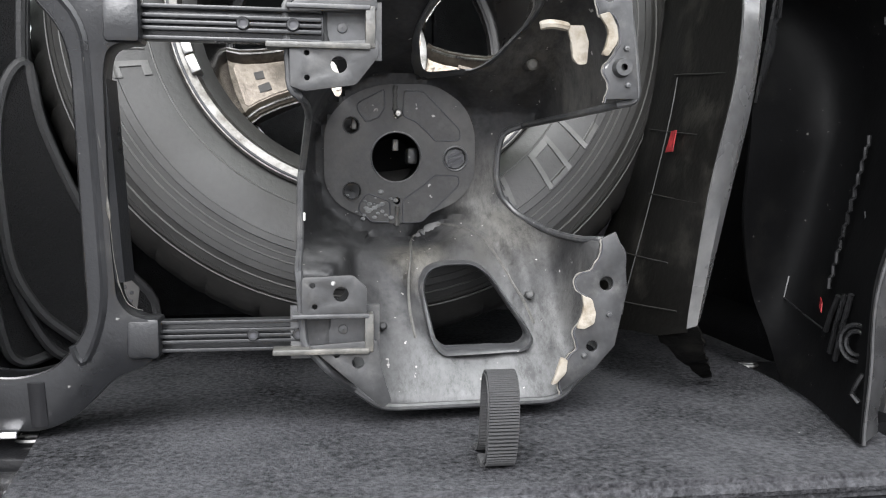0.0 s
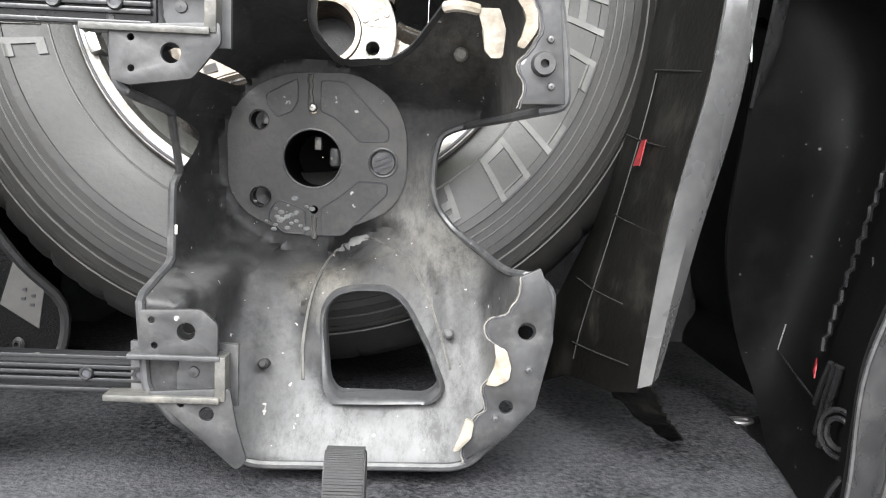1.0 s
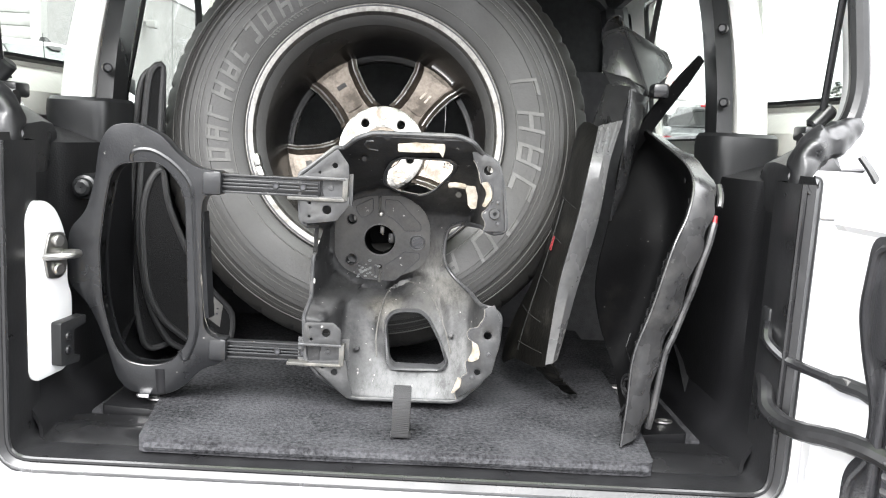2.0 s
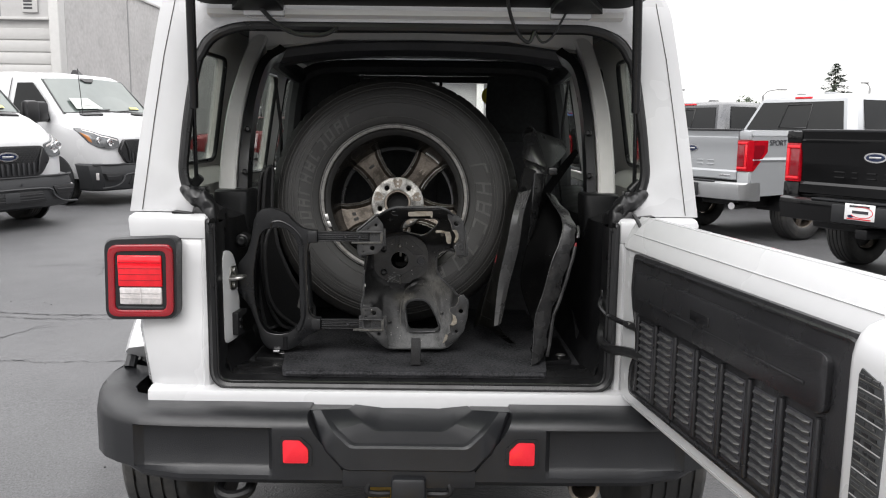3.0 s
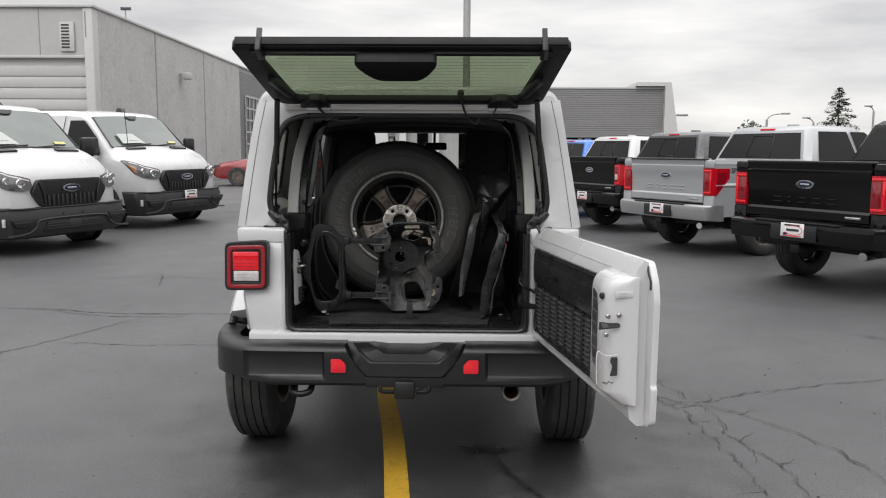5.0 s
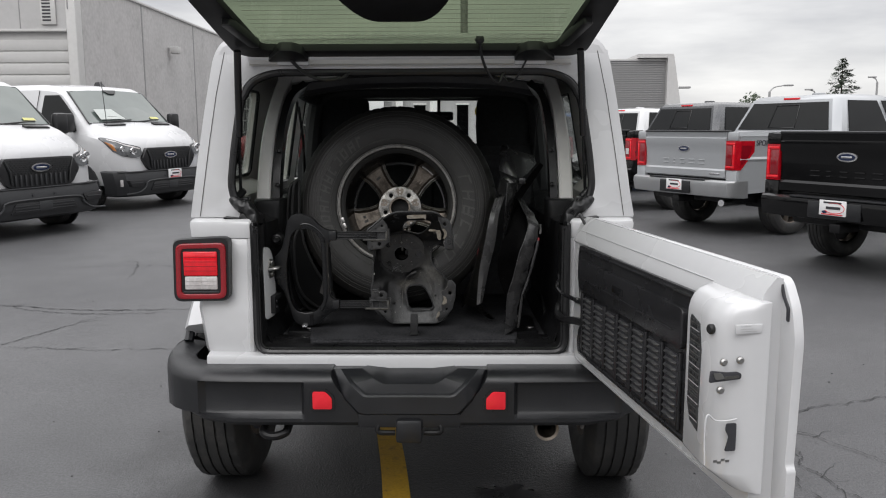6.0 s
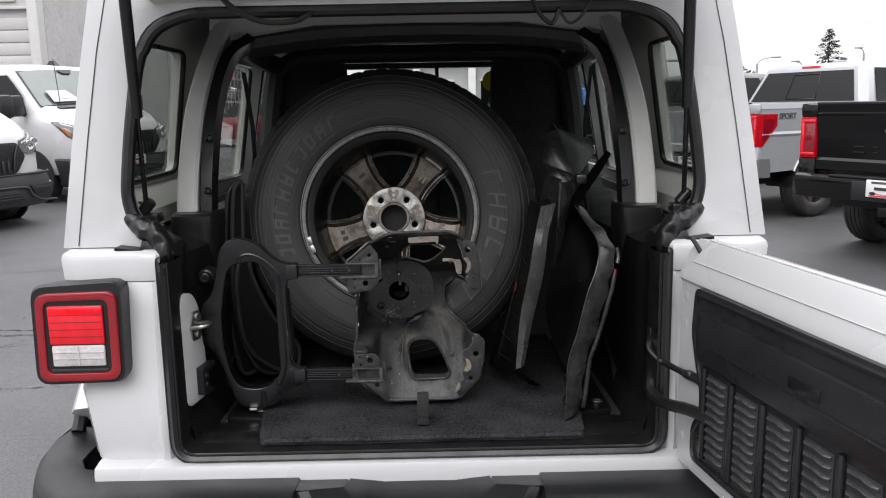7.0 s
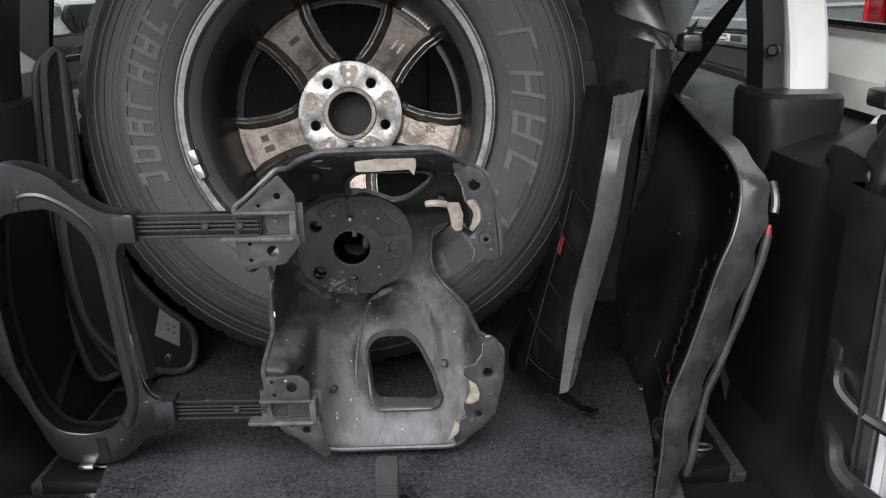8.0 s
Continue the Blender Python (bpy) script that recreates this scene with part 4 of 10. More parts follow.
# tub: quarter panels at the rear corners, drawn as horizontal sections from the sill to the belt
def quarter_panel():
    bm = bmesh.new()
    rings = []
    for z, out, back in ((0.655, 0.70, -0.085), (0.70, 0.715, -0.100), (0.85, 0.735, -0.098), (0.87, 0.735, -0.090), (1.02, 0.742, -0.082), (1.095, 0.745, -0.076), (1.105, 0.745, -0.070)):
        k = back
        rings.append([(lx(0.548), 0.03, z), (lx(0.552), k + 0.012, z), (lx(0.560), k, z), (lx(0.572), k - 0.004, z), (lx(0.578), k + 0.002, z), (lx(0.60), k + 0.003, z), (lx(out - 0.02), k + 0.006, z),
                      (lx(out + 0.01), k + 0.018, z), (lx(out + 0.03), k + 0.05, z), (lx(out + 0.045), 0.06, z), (lx(0.79), 0.12, z), (lx(0.79), 0.14, z), (lx(0.74), 0.14, z), (lx(0.60), 0.05, z)])
    return loft(bm, rings)


both("quarter_panel", quarter_panel, M["white"], car, "white rear quarter panel")


def belt_ledge():
    bm = bmesh.new()
    rings = []
    for z, o in ((1.098, -0.012), (1.104, 0.0), (1.150, 0.004), (1.160, 0.0), (1.168, -0.014)):
        rings.append([(lx(0.552), 0.05, z), (lx(0.552 - o * 0.3), -0.060 - o, z), (lx(0.565), -0.078 - o, z), (lx(0.74), -0.072 - o, z), (lx(0.782 + o), -0.045, z), (lx(0.797 + o), 0.02, z), (lx(0.797 + o), 0.16, z), (lx(0.70), 0.16, z)])
    return loft(bm, rings)


both("belt_ledge", belt_ledge, M["white"], car)


# tub side with the wheel arch, from the rear corner to the front wings
def tub_side():
    arch = [(0.14, 0.66)] + [(0.50 + 0.47 * math.cos(a), 0.42 + 0.47 * math.sin(a)) for a in [math.pi * (0.83 - 0.66 * i / 16) for i in range(17)]] + [(0.97, 0.56), (2.35, 0.56), (2.35, 1.166), (0.14, 1.166)]
    return plate([arch], "x", lx(0.79), lx(0.74))


both("tub_side", tub_side, M["white"], car, "white body side with wheel arch")


def flare():
    bm = bmesh.new()
    rings = []
    for i in range(25):
        a = math.pi * (0.775 - 0.655 * i / 24)
        c, s = math.cos(a), math.sin(a)
        rings.append([(lx(0.74), 0.50 + 0.46 * c, 0.40 + 0.46 * s), (lx(0.865), 0.50 + 0.47 * c, 0.40 + 0.47 * s), (lx(0.88), 0.50 + 0.50 * c, 0.40 + 0.50 * s), (lx(0.86), 0.50 + 0.53 * c, 0.40 + 0.53 * s), (lx(0.79), 0.50 + 0.55 * c, 0.40 + 0.55 * s), (lx(0.74), 0.50 + 0.55 * c, 0.40 + 0.55 * s)])
    return loft(bm, rings)


both("fender_flare", flare, M["white"], car, "white wheel-arch flare")
both("flare_lip", lambda: tube_bm([(lx(0.868), 0.50 + 0.468 * math.cos(a), 0.40 + 0.468 * math.sin(a)) for a in [math.pi * (0.80 - 0.70 * i / 24) for i in range(25)]], 0.018, 8), M["bumper"], car, "dark grey lip of the flare")
both("wheel_house", lambda: loft(bmesh.new(), [[(x, 0.50 + 0.465 * math.cos(math.pi * i / 16), 0.42 + 0.465 * math.sin(math.pi * i / 16)) for i in range(17)] for x in (lx(0.78), lx(0.50))], closed=False), M["trim"], car)

# sill under the opening
part("rear_sill", loft(bmesh.new(), [[(x, -0.04, 0.696), (x, -0.100, 0.696), (x, -0.128, 0.690), (x, -0.133, 0.676), (x, -0.126, 0.62), (x, -0.02, 0.60), (x, 0.0, 0.66)] for x in (CX - 0.72, CX - 0.55, CX + 0.55, CX + 0.72)]), M["white"], car, "white sill below the opening")
part("floor_pan", box_bm((CX - 0.70, -0.05, 0.62), (CX + 0.70, 2.3, 0.66)), M["trim"], car)
part("chassis", box_bm((CX - 0.45, -0.12, 0.46), (CX + 0.45, 3.6, 0.60), 0.02), M["trim"], car)
part("rear_axle", cyl_bm((CX - 0.70, 0.5, 0.41), (CX + 0.70, 0.5, 0.41), 0.05, 14), M["trim"], car)
part("differential", lathe(bmesh.new(), [(0.001, -0.15), (0.09, -0.12), (0.13, 0.0), (0.09, 0.12), (0.001, 0.15)], (CX + 0.02, 0.5, 0.40), "y", 18), M["trim"], car)

# black seal round the opening


bm = bmesh.new()
low = rounded([(CX - 0.553, 1.16), (CX - 0.553, 0.690), (CX + 0.553, 0.690), (CX + 0.553, 1.16)], [0.01, 0.06, 0.06, 0.01], 6)
low = [(p[0], -0.094, p[1]) for p in low]
rings = []
for i, p in enumerate(low):
    a, b = Vector(low[max(i - 1, 0)]), Vector(low[min(i + 1, len(low) - 1)])
    t = (b - a).normalized()
    inn = Vector((-t.z, 0, t.x))
    p = Vector(p)
    if (Vector((CX, -0.094, 1.0)) - p).dot(inn) < 0:
        inn = -inn
    rings.append([p + Vector((0, -0.018, 0)), p + inn * 0.012 + Vector((0, -0.03, 0)), p + inn * 0.024 + Vector((0, -0.022, 0)), p + inn * 0.030 + Vector((0, 0.01, 0)), p + inn * 0.028 + Vector((0, 0.06, 0)), p + Vector((0, 0.06, 0))])
loft(bm, rings)
seal = part("lower_seal", bm, M["rubber"], car, "black rubber seal of the opening")
part("seal_bead", tube_bm([r[2] + Vector((0, -0.001, 0)) for r in rings], 0.0042, 8), M["tray"], seal, "smooth glossy bead of the seal")
part("seal_root", tube_bm([r[0] + Vector((0, 0.002, 0)) for r in rings], 0.0034, 8), M["plastic"], seal)

# hard top: rear frame round the glass opening
TOP_OUT = [(-0.790, 1.170), (-0.756, 1.40), (-0.722, 1.60), (-0.696, 1.735), (-0.664, 1.790), (-0.58, 1.812), (0.58, 1.812), (0.664, 1.790), (0.696, 1.735), (0.722, 1.60), (0.756, 1.40), (0.790, 1.170)]
TOP_HALF = [(0.575, 1.170), (0.590, 1.205), (0.640, 1.225), (0.655, 1.280), (0.643, 1.40), (0.615, 1.575), (0.582, 1.655), (0.50, 1.690)]
TOP_IN = TOP_HALF + [(-x, z) for x, z in reversed(TOP_HALF)]


def slope(co):
    """The rear face leans forward towards the roof."""
    return Vector((co.x + CX, co.y + (co.z - 1.17) * 0.07, co.z))


part("hardtop_frame", plate([rounded(TOP_OUT, [0.0] + [0.06] * 10 + [0.0], 4) + rounded(TOP_IN, [0, 0.015, 0.03, 0.04] + [0.05] * 8 + [0.04, 0.03, 0.015, 0], 4)], "y", -0.02, 0.06, slope, bev=0.012), M["white"], car, "white hard-top rear frame")
seal_line = [(p[0] - math.copysign(0.011, p[0]) * min(1, abs(p[0]) / 0.5) + CX, -0.012 + (p[1] - 1.17) * 0.07, p[1] - (0.010 if p[1] > 1.6 else 0)) for p in rounded(TOP_IN[1:-1], [0.015, 0.03, 0.04] + [0.06] * 8 + [0.04, 0.03, 0.015], 4)]
part("upper_seal", tube_bm(seal_line, 0.0145, 10), M["rubber"], car, "black rubber seal of the glass opening")
both("seam", lambda: tube_bm([(lx(0.755), -0.021, 1.175), (lx(0.718), -0.004, 1.42), (lx(0.688), 0.009, 1.60), (lx(0.655), 0.020, 1.75)], 0.0012, 6), M["rail"], car)
part("rain_rail", loft(bmesh.new(), [[(x, 0.005, 1.765), (x, -0.03, 1.762), (x, -0.035, 1.745), (x, 0.0, 1.735)] for x in (CX - 0.58, CX - 0.55, CX + 0.55, CX + 0.58)]), M["white"], car)
part("header_step", loft(bmesh.new(), [[(x, 0.03, 1.722), (x, -0.012, 1.720), (x, -0.016, 1.706), (x, 0.02, 1.700)] for x in (CX - 0.56, CX - 0.53, CX + 0.53, CX + 0.56)]), M["white_in"], car)


# hard-top sides with the rear side windows
def lean(z):
    return 0.795 - (z - 1.17) * 0.173


def side_shell():
    wins = [rounded([(0.13, 1.285), (0.66, 1.290), (0.62, 1.640), (0.16, 1.640)], 0.04, 4), rounded([(0.86, 1.22), (1.52, 1.20), (1.50, 1.645), (0.86, 1.645)], 0.04, 4), rounded([(1.66, 1.20), (2.30, 1.20), (2.10, 1.645), (1.66, 1.645)], 0.04, 4)]
    return plate([[(0.05, 1.168), (2.42, 1.168), (2.15, 1.74), (0.10, 1.74)]] + wins, "x", 0.0, 0.035, lambda co: Vector((lx(lean(co.z)) + co.x, co.y, co.z)), grid=0)


both("hardtop_side", side_shell, M["liner"], car, "hard-top side with window openings")
both("window_ledge", lambda: loft(bmesh.new(), [[(lx(0.762), y, 1.281), (lx(0.715), y, 1.262), (lx(0.668), y, 1.225), (lx(0.660), y, 1.185), (lx(0.672), y, 1.185), (lx(0.690), y, 1.215), (lx(0.768), y, 1.255)] for y in (0.065, 0.075, 0.66, 0.67)]), M["liner"], car, "pale moulded ledge below the side window")
both("ledge_screw", lambda: lathe(bmesh.new(), [(0.0005, 0.006), (0.008, 0.005), (0.010, 0.0)], (lx(0.690), 0.20, 1.243), "z", 14), M["black_gloss"], car)
both("side_skin", lambda: plate([[(0.05, 1.168), (2.42, 1.168), (2.15, 1.76), (0.10, 1.76)], rounded([(0.10, 1.255), (0.69, 1.255), (0.65, 1.665), (0.13, 1.665)], 0.04, 4), rounded([(0.83, 1.20), (1.55, 1.19), (1.53, 1.67), (0.83, 1.67)], 0.04, 4), rounded([(1.63, 1.19), (2.33, 1.19), (2.12, 1.67), (1.63, 1.67)], 0.04, 4)], "x", -0.012, -0.003, lambda co: Vector((lx(lean(co.z)) + co.x, co.y, co.z))), M["white"], car)
for y0, y1 in ((0.11, 0.68), (0.84, 1.54), (1.64, 2.31)):
    both("side_window", lambda: plate([[(y0, 1.21), (y1, 1.21), (y1 - (0.2 if y0 > 1.6 else 0.03), 1.66), (y0 + 0.02, 1.66)]], "x", 0.004, 0.008, lambda co: Vector((lx(lean(co.z)) + co.x, co.y, co.z))), M["mid_glass"], car, "lightly tinted side glass")
    both("window_seal", lambda: tube_bm([(lx(lean(z)) + 0.030, y, z) for y, z in rounded([(y0 + 0.03, 1.285 if y0 < 0.5 else 1.22), (y1 - 0.03, 1.29 if y0 < 0.5 else 1.21), (y1 - (0.21 if y0 > 1.6 else 0.06), 1.640), (y0 + 0.05, 1.640)], 0.04, 4)], 0.008, 6, loop=True), M["rubber"], car)
bm = bmesh.new()
rows = []
for y in (0.02, 0.1, 1.0, 2.1, 2.2):
    d = 0.02 if y < 0.05 or y > 2.15 else 0
    rows.append([(CX + x, y, z - d) for x, z in ((-0.692, 1.74), (-0.660, 1.788), (-0.57, 1.812), (0, 1.822), (0.57, 1.812), (0.660, 1.788), (0.692, 1.74), (0.62, 1.755), (0, 1.772), (-0.62, 1.755))])
loft(bm, rows)
part("roof", bm, M["white"], car, "white hard-top roof")
part("headliner", loft(bmesh.new(), [[(CX + x, y, z) for x, z in ((-0.63, 1.735), (0, 1.752), (0.63, 1.735), (0.63, 1.725), (0, 1.742), (-0.63, 1.725))] for y in (0.12, 1.2, 2.15)]), M["roof_trim"], car, "black headliner")


# body-coloured sport bars, paint lightened to offset the dim cabin, with black inner trim
def sport_bar():
    pts = [(lx(0.585), 0.235, 1.19), (lx(0.583), 0.262, 1.30), (lx(0.577), 0.33, 1.45), (lx(0.566), 0.43, 1.575), (lx(0.553), 0.51, 1.66), (lx(0.545), 0.55, 1.70)]
    P = spline(pts, 6)
    rings = []
    for i, p in enumerate(P):
        t = (P[min(i + 1, len(P) - 1)] - P[max(i - 1, 0)]).normalized()
        side = Vector((t.z, 0, -t.x)).normalized()
        f = t.cross(side).normalized()
        w, d = 0.026, 0.022
        rings.append([p + side * (w * a) + f * (d * b) for a, b in ((-1, -0.7), (-0.75, -1), (0.75, -1), (1, -0.7), (1, 0.7), (0.75, 1), (-0.75, 1), (-1, 0.7))])
    return loft(bmesh.new(), rings)


part("sport_bar_hoop", loft(bmesh.new(), [[(CX + x, y, z), (CX + x, y - 0.02, z - 0.055), (CX + x, y + 0.03, z - 0.06), (CX + x, y + 0.05, z)] for x, y, z in ((-0.575, 0.52, 1.725), (-0.53, 0.55, 1.728), (-0.30, 0.65, 1.768), (0, 0.68, 1.772), (0.30, 0.65, 1.768), (0.53, 0.55, 1.728), (0.575, 0.52, 1.725))]), M["white_in"], car, "white cross hoop of the sport bar, lightened for the dim cabin")
both("sport_bar", sport_bar, M["white_in"], car, "white body-coloured sport bar, lightened for the dim cabin")


def bar_trim():
    P = spline([(lx(0.538), 0.258, 1.20), (lx(0.536), 0.285, 1.32), (lx(0.528), 0.35, 1.48), (lx(0.512), 0.45, 1.60), (lx(0.48), 0.55, 1.655)], 6)
    rings = []
    for i, p in enumerate(P):
        t = (P[min(i + 1, len(P) - 1)] - P[max(i - 1, 0)]).normalized()
        side = Vector((t.z, 0, -t.x)).normalized()
        f = t.cross(side).normalized()
        rings.append([p + side * (0.014 * a) + f * (0.03 * b) for a, b in ((-1, -1), (1, -1), (1, 1), (-1, 1))])
    return loft(bmesh.new(), rings)


both("bar_trim", bar_trim, M["plastic"], car, "black inner trim of the sport bar")
for z, y in ((1.27, 0.23), (1.40, 0.275)):
    both("trim_bolt", lambda: cyl_bm((lx(0.534), y, z), (lx(0.526), y - 0.012, z), 0.0085, 12, 0.003), M["black_gloss"], car)
part("sport_bar_pad", tube_bm(spline([(CX - 0.50, 0.62, 1.66), (CX - 0.30, 0.68, 1.69), (CX, 0.70, 1.70), (CX + 0.30, 0.68, 1.69), (CX + 0.50, 0.62, 1.66)], 5), 0.042, 10), M["roof_trim"], car, "black padded cross bar")
part("front_cross_bar", tube_bm(spline([(CX - 0.58, 1.45, 1.60), (CX - 0.46, 1.46, 1.672), (CX, 1.46, 1.68), (CX + 0.46, 1.46, 1.672), (CX + 0.58, 1.45, 1.60)], 5), 0.036, 10), M["roof_trim"], car)
both("middle_pillar", lambda: tube_bm(spline([(lx(0.60), 1.42, 0.70), (lx(0.62), 1.42, 1.15), (lx(0.60), 1.44, 1.45), (lx(0.575), 1.45, 1.61)], 5), 0.045, 10), M["roof_trim"], car)
both("side_bar", lambda: tube_bm(spline([(lx(0.50), 0.6, 1.66), (lx(0.575), 1.0, 1.665), (lx(0.575), 1.45, 1.64), (lx(0.55), 2.1, 1.62)], 5), 0.036, 10), M["roof_trim"], car)
both("seat_belt", lambda: sheet(bmesh.new(), [[(lx(0.52), 0.62, 1.58), (lx(0.52), 0.665, 1.58)], [(lx(0.505), 0.63, 1.42), (lx(0.505), 0.675, 1.42)], [(lx(0.50), 0.62, 1.22), (lx(0.50), 0.665, 1.22)], [(lx(0.53), 0.55, 1.0), (lx(0.53), 0.595, 1.0)]], 0.003), M["strap"], car, "black seat belt")


# cargo bay trims
def cargo_trim():
    """Moulded wall of the bay: a foot ledge, a soft upright step and a rounded top."""
    rows = []
    for y, k, q in ((-0.06, 0.0, 0.0), (0.025, 0.0, 0.0), (0.042, 0.003, 0.2), (0.054, 0.014, 0.6), (0.068, 0.020, 0.9), (0.10, 0.022, 1.0), (0.16, 0.026, 1.0), (0.45, 0.050, 1.0), (0.9, 0.060, 1.0), (1.25, 0.050, 1.0)):
        row = [(0.494, 0.700), (0.497, 0.738), (0.503, 0.752), (0.512, 0.764), (0.526, 0.782), (0.536, 0.81), (0.539, 0.86), (0.540, 0.92), (0.5405, 0.98), (0.541, 1.04), (0.5415, 1.10), (0.546, 1.145)]
        line = [(lx(x - k * (0.35 + 0.65 * smooth01(0.77, 0.83, z)) * (1 - (1 - q) * smooth01(0.96, 1.02, z)) + 0.012 * (1 - smooth01(-0.05, 0.02, y)) * smooth01(0.80, 0.76, z)), y, z) for x, z in row]
        rows.append(line + [(lx(0.575), y, 1.165), (lx(0.66), y, 1.175)])
    return sheet(bmesh.new(), rows, 0.006)


both("cargo_trim", cargo_trim, M["trim"], car, "black moulded cargo side trim")


def base_cover():
    bm = bmesh.new()
    rings = []
    for z, s in ((1.02, 0.66), (1.035, 0.76), (1.10, 0.90), (1.195, 1.0), (1.212, 0.98), (1.218, 0.90)):
        rings.append([(lx(0.560 + 0.056 * s * math.copysign(abs(math.cos(a)) ** 0.4, math.cos(a))), 0.235 + 0.075 * s * math.copysign(abs(math.sin(a)) ** 0.4, math.sin(a)), z) for a in [2 * math.pi * i / 32 for i in range(32)]])
    return loft(bm, rings)


both("bar_foot_cover", base_cover, M["plastic"], car, "black cover at the foot of the bar")
def corner_boot():
    P = spline([(lx(0.642), -0.006, 1.238), (lx(0.622), -0.014, 1.222), (lx(0.595), -0.026, 1.208), (lx(0.568), -0.040, 1.195), (lx(0.555), -0.050, 1.165), (lx(0.551), -0.055, 1.125), (lx(0.551), -0.057, 1.075)], 9)
    n = len(P)
    bm = tube_bm(P, [0.015 + 0.010 * math.sin(math.pi * min(1, i / (n - 1) * 1.3)) for i in range(n)], 28)
    bm.verts.ensure_lookup_table()
    for i, v in enumerate(bm.verts):
        ring, k = min(i // 28, n - 1), i % 28
        f = math.sin(math.pi * ring / (n - 1))
        out = v.co - P[ring]
        fold = 0.07 * math.sin(ring * 0.55 + 1.6 * math.sin(k * 2 * math.pi / 28)) + 0.07 * math.sin(3 * k * 2 * math.pi / 28 + ring * 0.25)
        v.co += out * fold * f + 0.007 * f * noise.noise_vector(v.co * 48)
    return bm


both("corner_gasket", lambda: loft(bmesh.new(), [[(lx(x - 0.004), y0, 1.09), (lx(x - 0.006), y0, z - 0.012), (lx(x), y0, z), (lx(x + 0.050), y0, z + 0.030), (lx(x + 0.060), y0, z + 0.020), (lx(x + 0.060), y0, 1.09)] for y0, x, z in ((-0.046, 0.550, 1.150), (-0.035, 0.546, 1.170), (0.03, 0.546, 1.176), (0.066, 0.548, 1.172), (0.078, 0.556, 1.160))]), M["rubber"], car, "black rubber gasket in the corner")
both("corner_boot", corner_boot, M["rubber"], car, "creased black rubber corner boot")
part("trim_knob", lathe(bmesh.new(), [(0.001, -0.012), (0.009, -0.013), (0.013, -0.010), (0.015, -0.002), (0.019, 0.0), (0.021, 0.01), (0.021, 0.04)], (CX - 0.505, 0.075, 1.077), "y", 20), M["plastic"], car, "round black knob on the trim")
for side in (-1, 1):
    x0, x1 = (CX - 0.535, CX - 0.365) if side < 0 else (CX + 0.375, CX + 0.545)
    rings = []
    for f in (0.0, 0.02, 0.08, 0.2, 0.8, 0.92, 0.97, 0.99, 1.0):
        g = f if side > 0 else 1 - f
        r = 0.020 * (1 - math.sqrt(max(0.0, 1 - (max(0.0, g - 0.88) / 0.12) ** 2)))
        x = x0 + (x1 - x0) * f
        rings.append([(x, 0.03, 0.728), (x, 0.006 + r, 0.727), (x, -0.010 + r, 0.728), (x, -0.024 + r, 0.732), (x, -0.036 + r, 0.731), (x, -0.062 + r * 1.5, 0.722), (x, -0.076 + r * 1.8, 0.714), (x, -0.084 + r * 1.8, 0.698), (x, 0.03, 0.698)])
    part("scuff_plate", loft(bmesh.new(), rings), M["tray"], car, "smooth glossy black scuff plate")
part("inner_sill", box_bm((CX - 0.53, -0.09, 0.66), (CX + 0.53, 0.30, 0.706), 0.006), M["trim"], car)
part("load_floor", box_bm((CX - 0.56, 0.06, 0.66), (CX + 0.56, 1.3, 0.722), 0.005), M["carpet"], car, "black carpeted load floor")
for loop in ([(-0.458, 0.050), (-0.340, 0.032), (-0.340, 0.30), (-0.454, 0.30)], [(0.360, 0.030), (0.478, 0.055), (0.474, 0.30), (0.360, 0.30)]):
    part("floor_tie_panel", plate([rounded(loop, 0.006, 3)], "z", 0.712, 0.735, bev=0.002), M["trim"], car, "black floor panel")
for x, y in ((-0.395, 0.085), (0.440, 0.10), (0.402, 0.277), (-0.235, 0.47)):
    part("tie_down_ring", tube_bm([(CX + x + 0.013 * math.cos(a), y + 0.007 * math.sin(a), 0.738) for a in [2 * math.pi * i / 16 for i in range(16)]], 0.0024, 6, loop=True), M["bolt"], car, "small steel tie-down ring")

# striker plate


def on_jamb(y, z, d=0.0):
    """A place on the inward-facing jamb, d proud of it."""
    return Vector((-0.4965 + 0.20 * y + d, y - 0.20 * d, z))


jamb = part("striker_panel", plate([rounded([(-0.071, 1.045), (-0.053, 1.065), (-0.032, 1.065), (-0.012, 1.054), (0.003, 1.033), (0.015, 1.002), (0.016, 0.937), (0.025, 0.918), (0.025, 0.847), (0.011, 0.806), (-0.055, 0.803), (-0.068, 0.816)], 0.012, 4)], "x", -0.034, 0.0, lambda co: on_jamb(co.y, co.z, co.x), bev=0.003), M["white"], car, "white painted striker panel")
striker = part("striker_plate", plate([rounded([(-0.026, 1.018), (0.003, 1.016), (0.013, 0.998), (0.008, 0.956), (-0.004, 0.948), (-0.030, 0.951), (-0.037, 0.985)], 0.006, 3)], "x", 0.0, 0.004, lambda co: on_jamb(co.y, co.z, co.x), bev=0.001), M["steel"], jamb, "steel striker plate")
part("striker_loop", tube_bm(spline([on_jamb(-0.034, 0.983, 0.001), on_jamb(-0.034, 0.985, 0.016), on_jamb(-0.030, 0.987, 0.030), on_jamb(-0.016, 0.987, 0.036), on_jamb(0.000, 0.987, 0.030), on_jamb(0.004, 0.986, 0.016), on_jamb(0.004, 0.984, 0.001)], 4), 0.0055, 10), M["bolt"], striker, "bright steel striker loop")
for z in (1.005, 0.963):
    part("striker_bolt", cyl_bm(on_jamb(-0.012, z, 0.002), on_jamb(-0.014, z, 0.011), 0.0092, 14, 0.002), M["bolt"], striker)
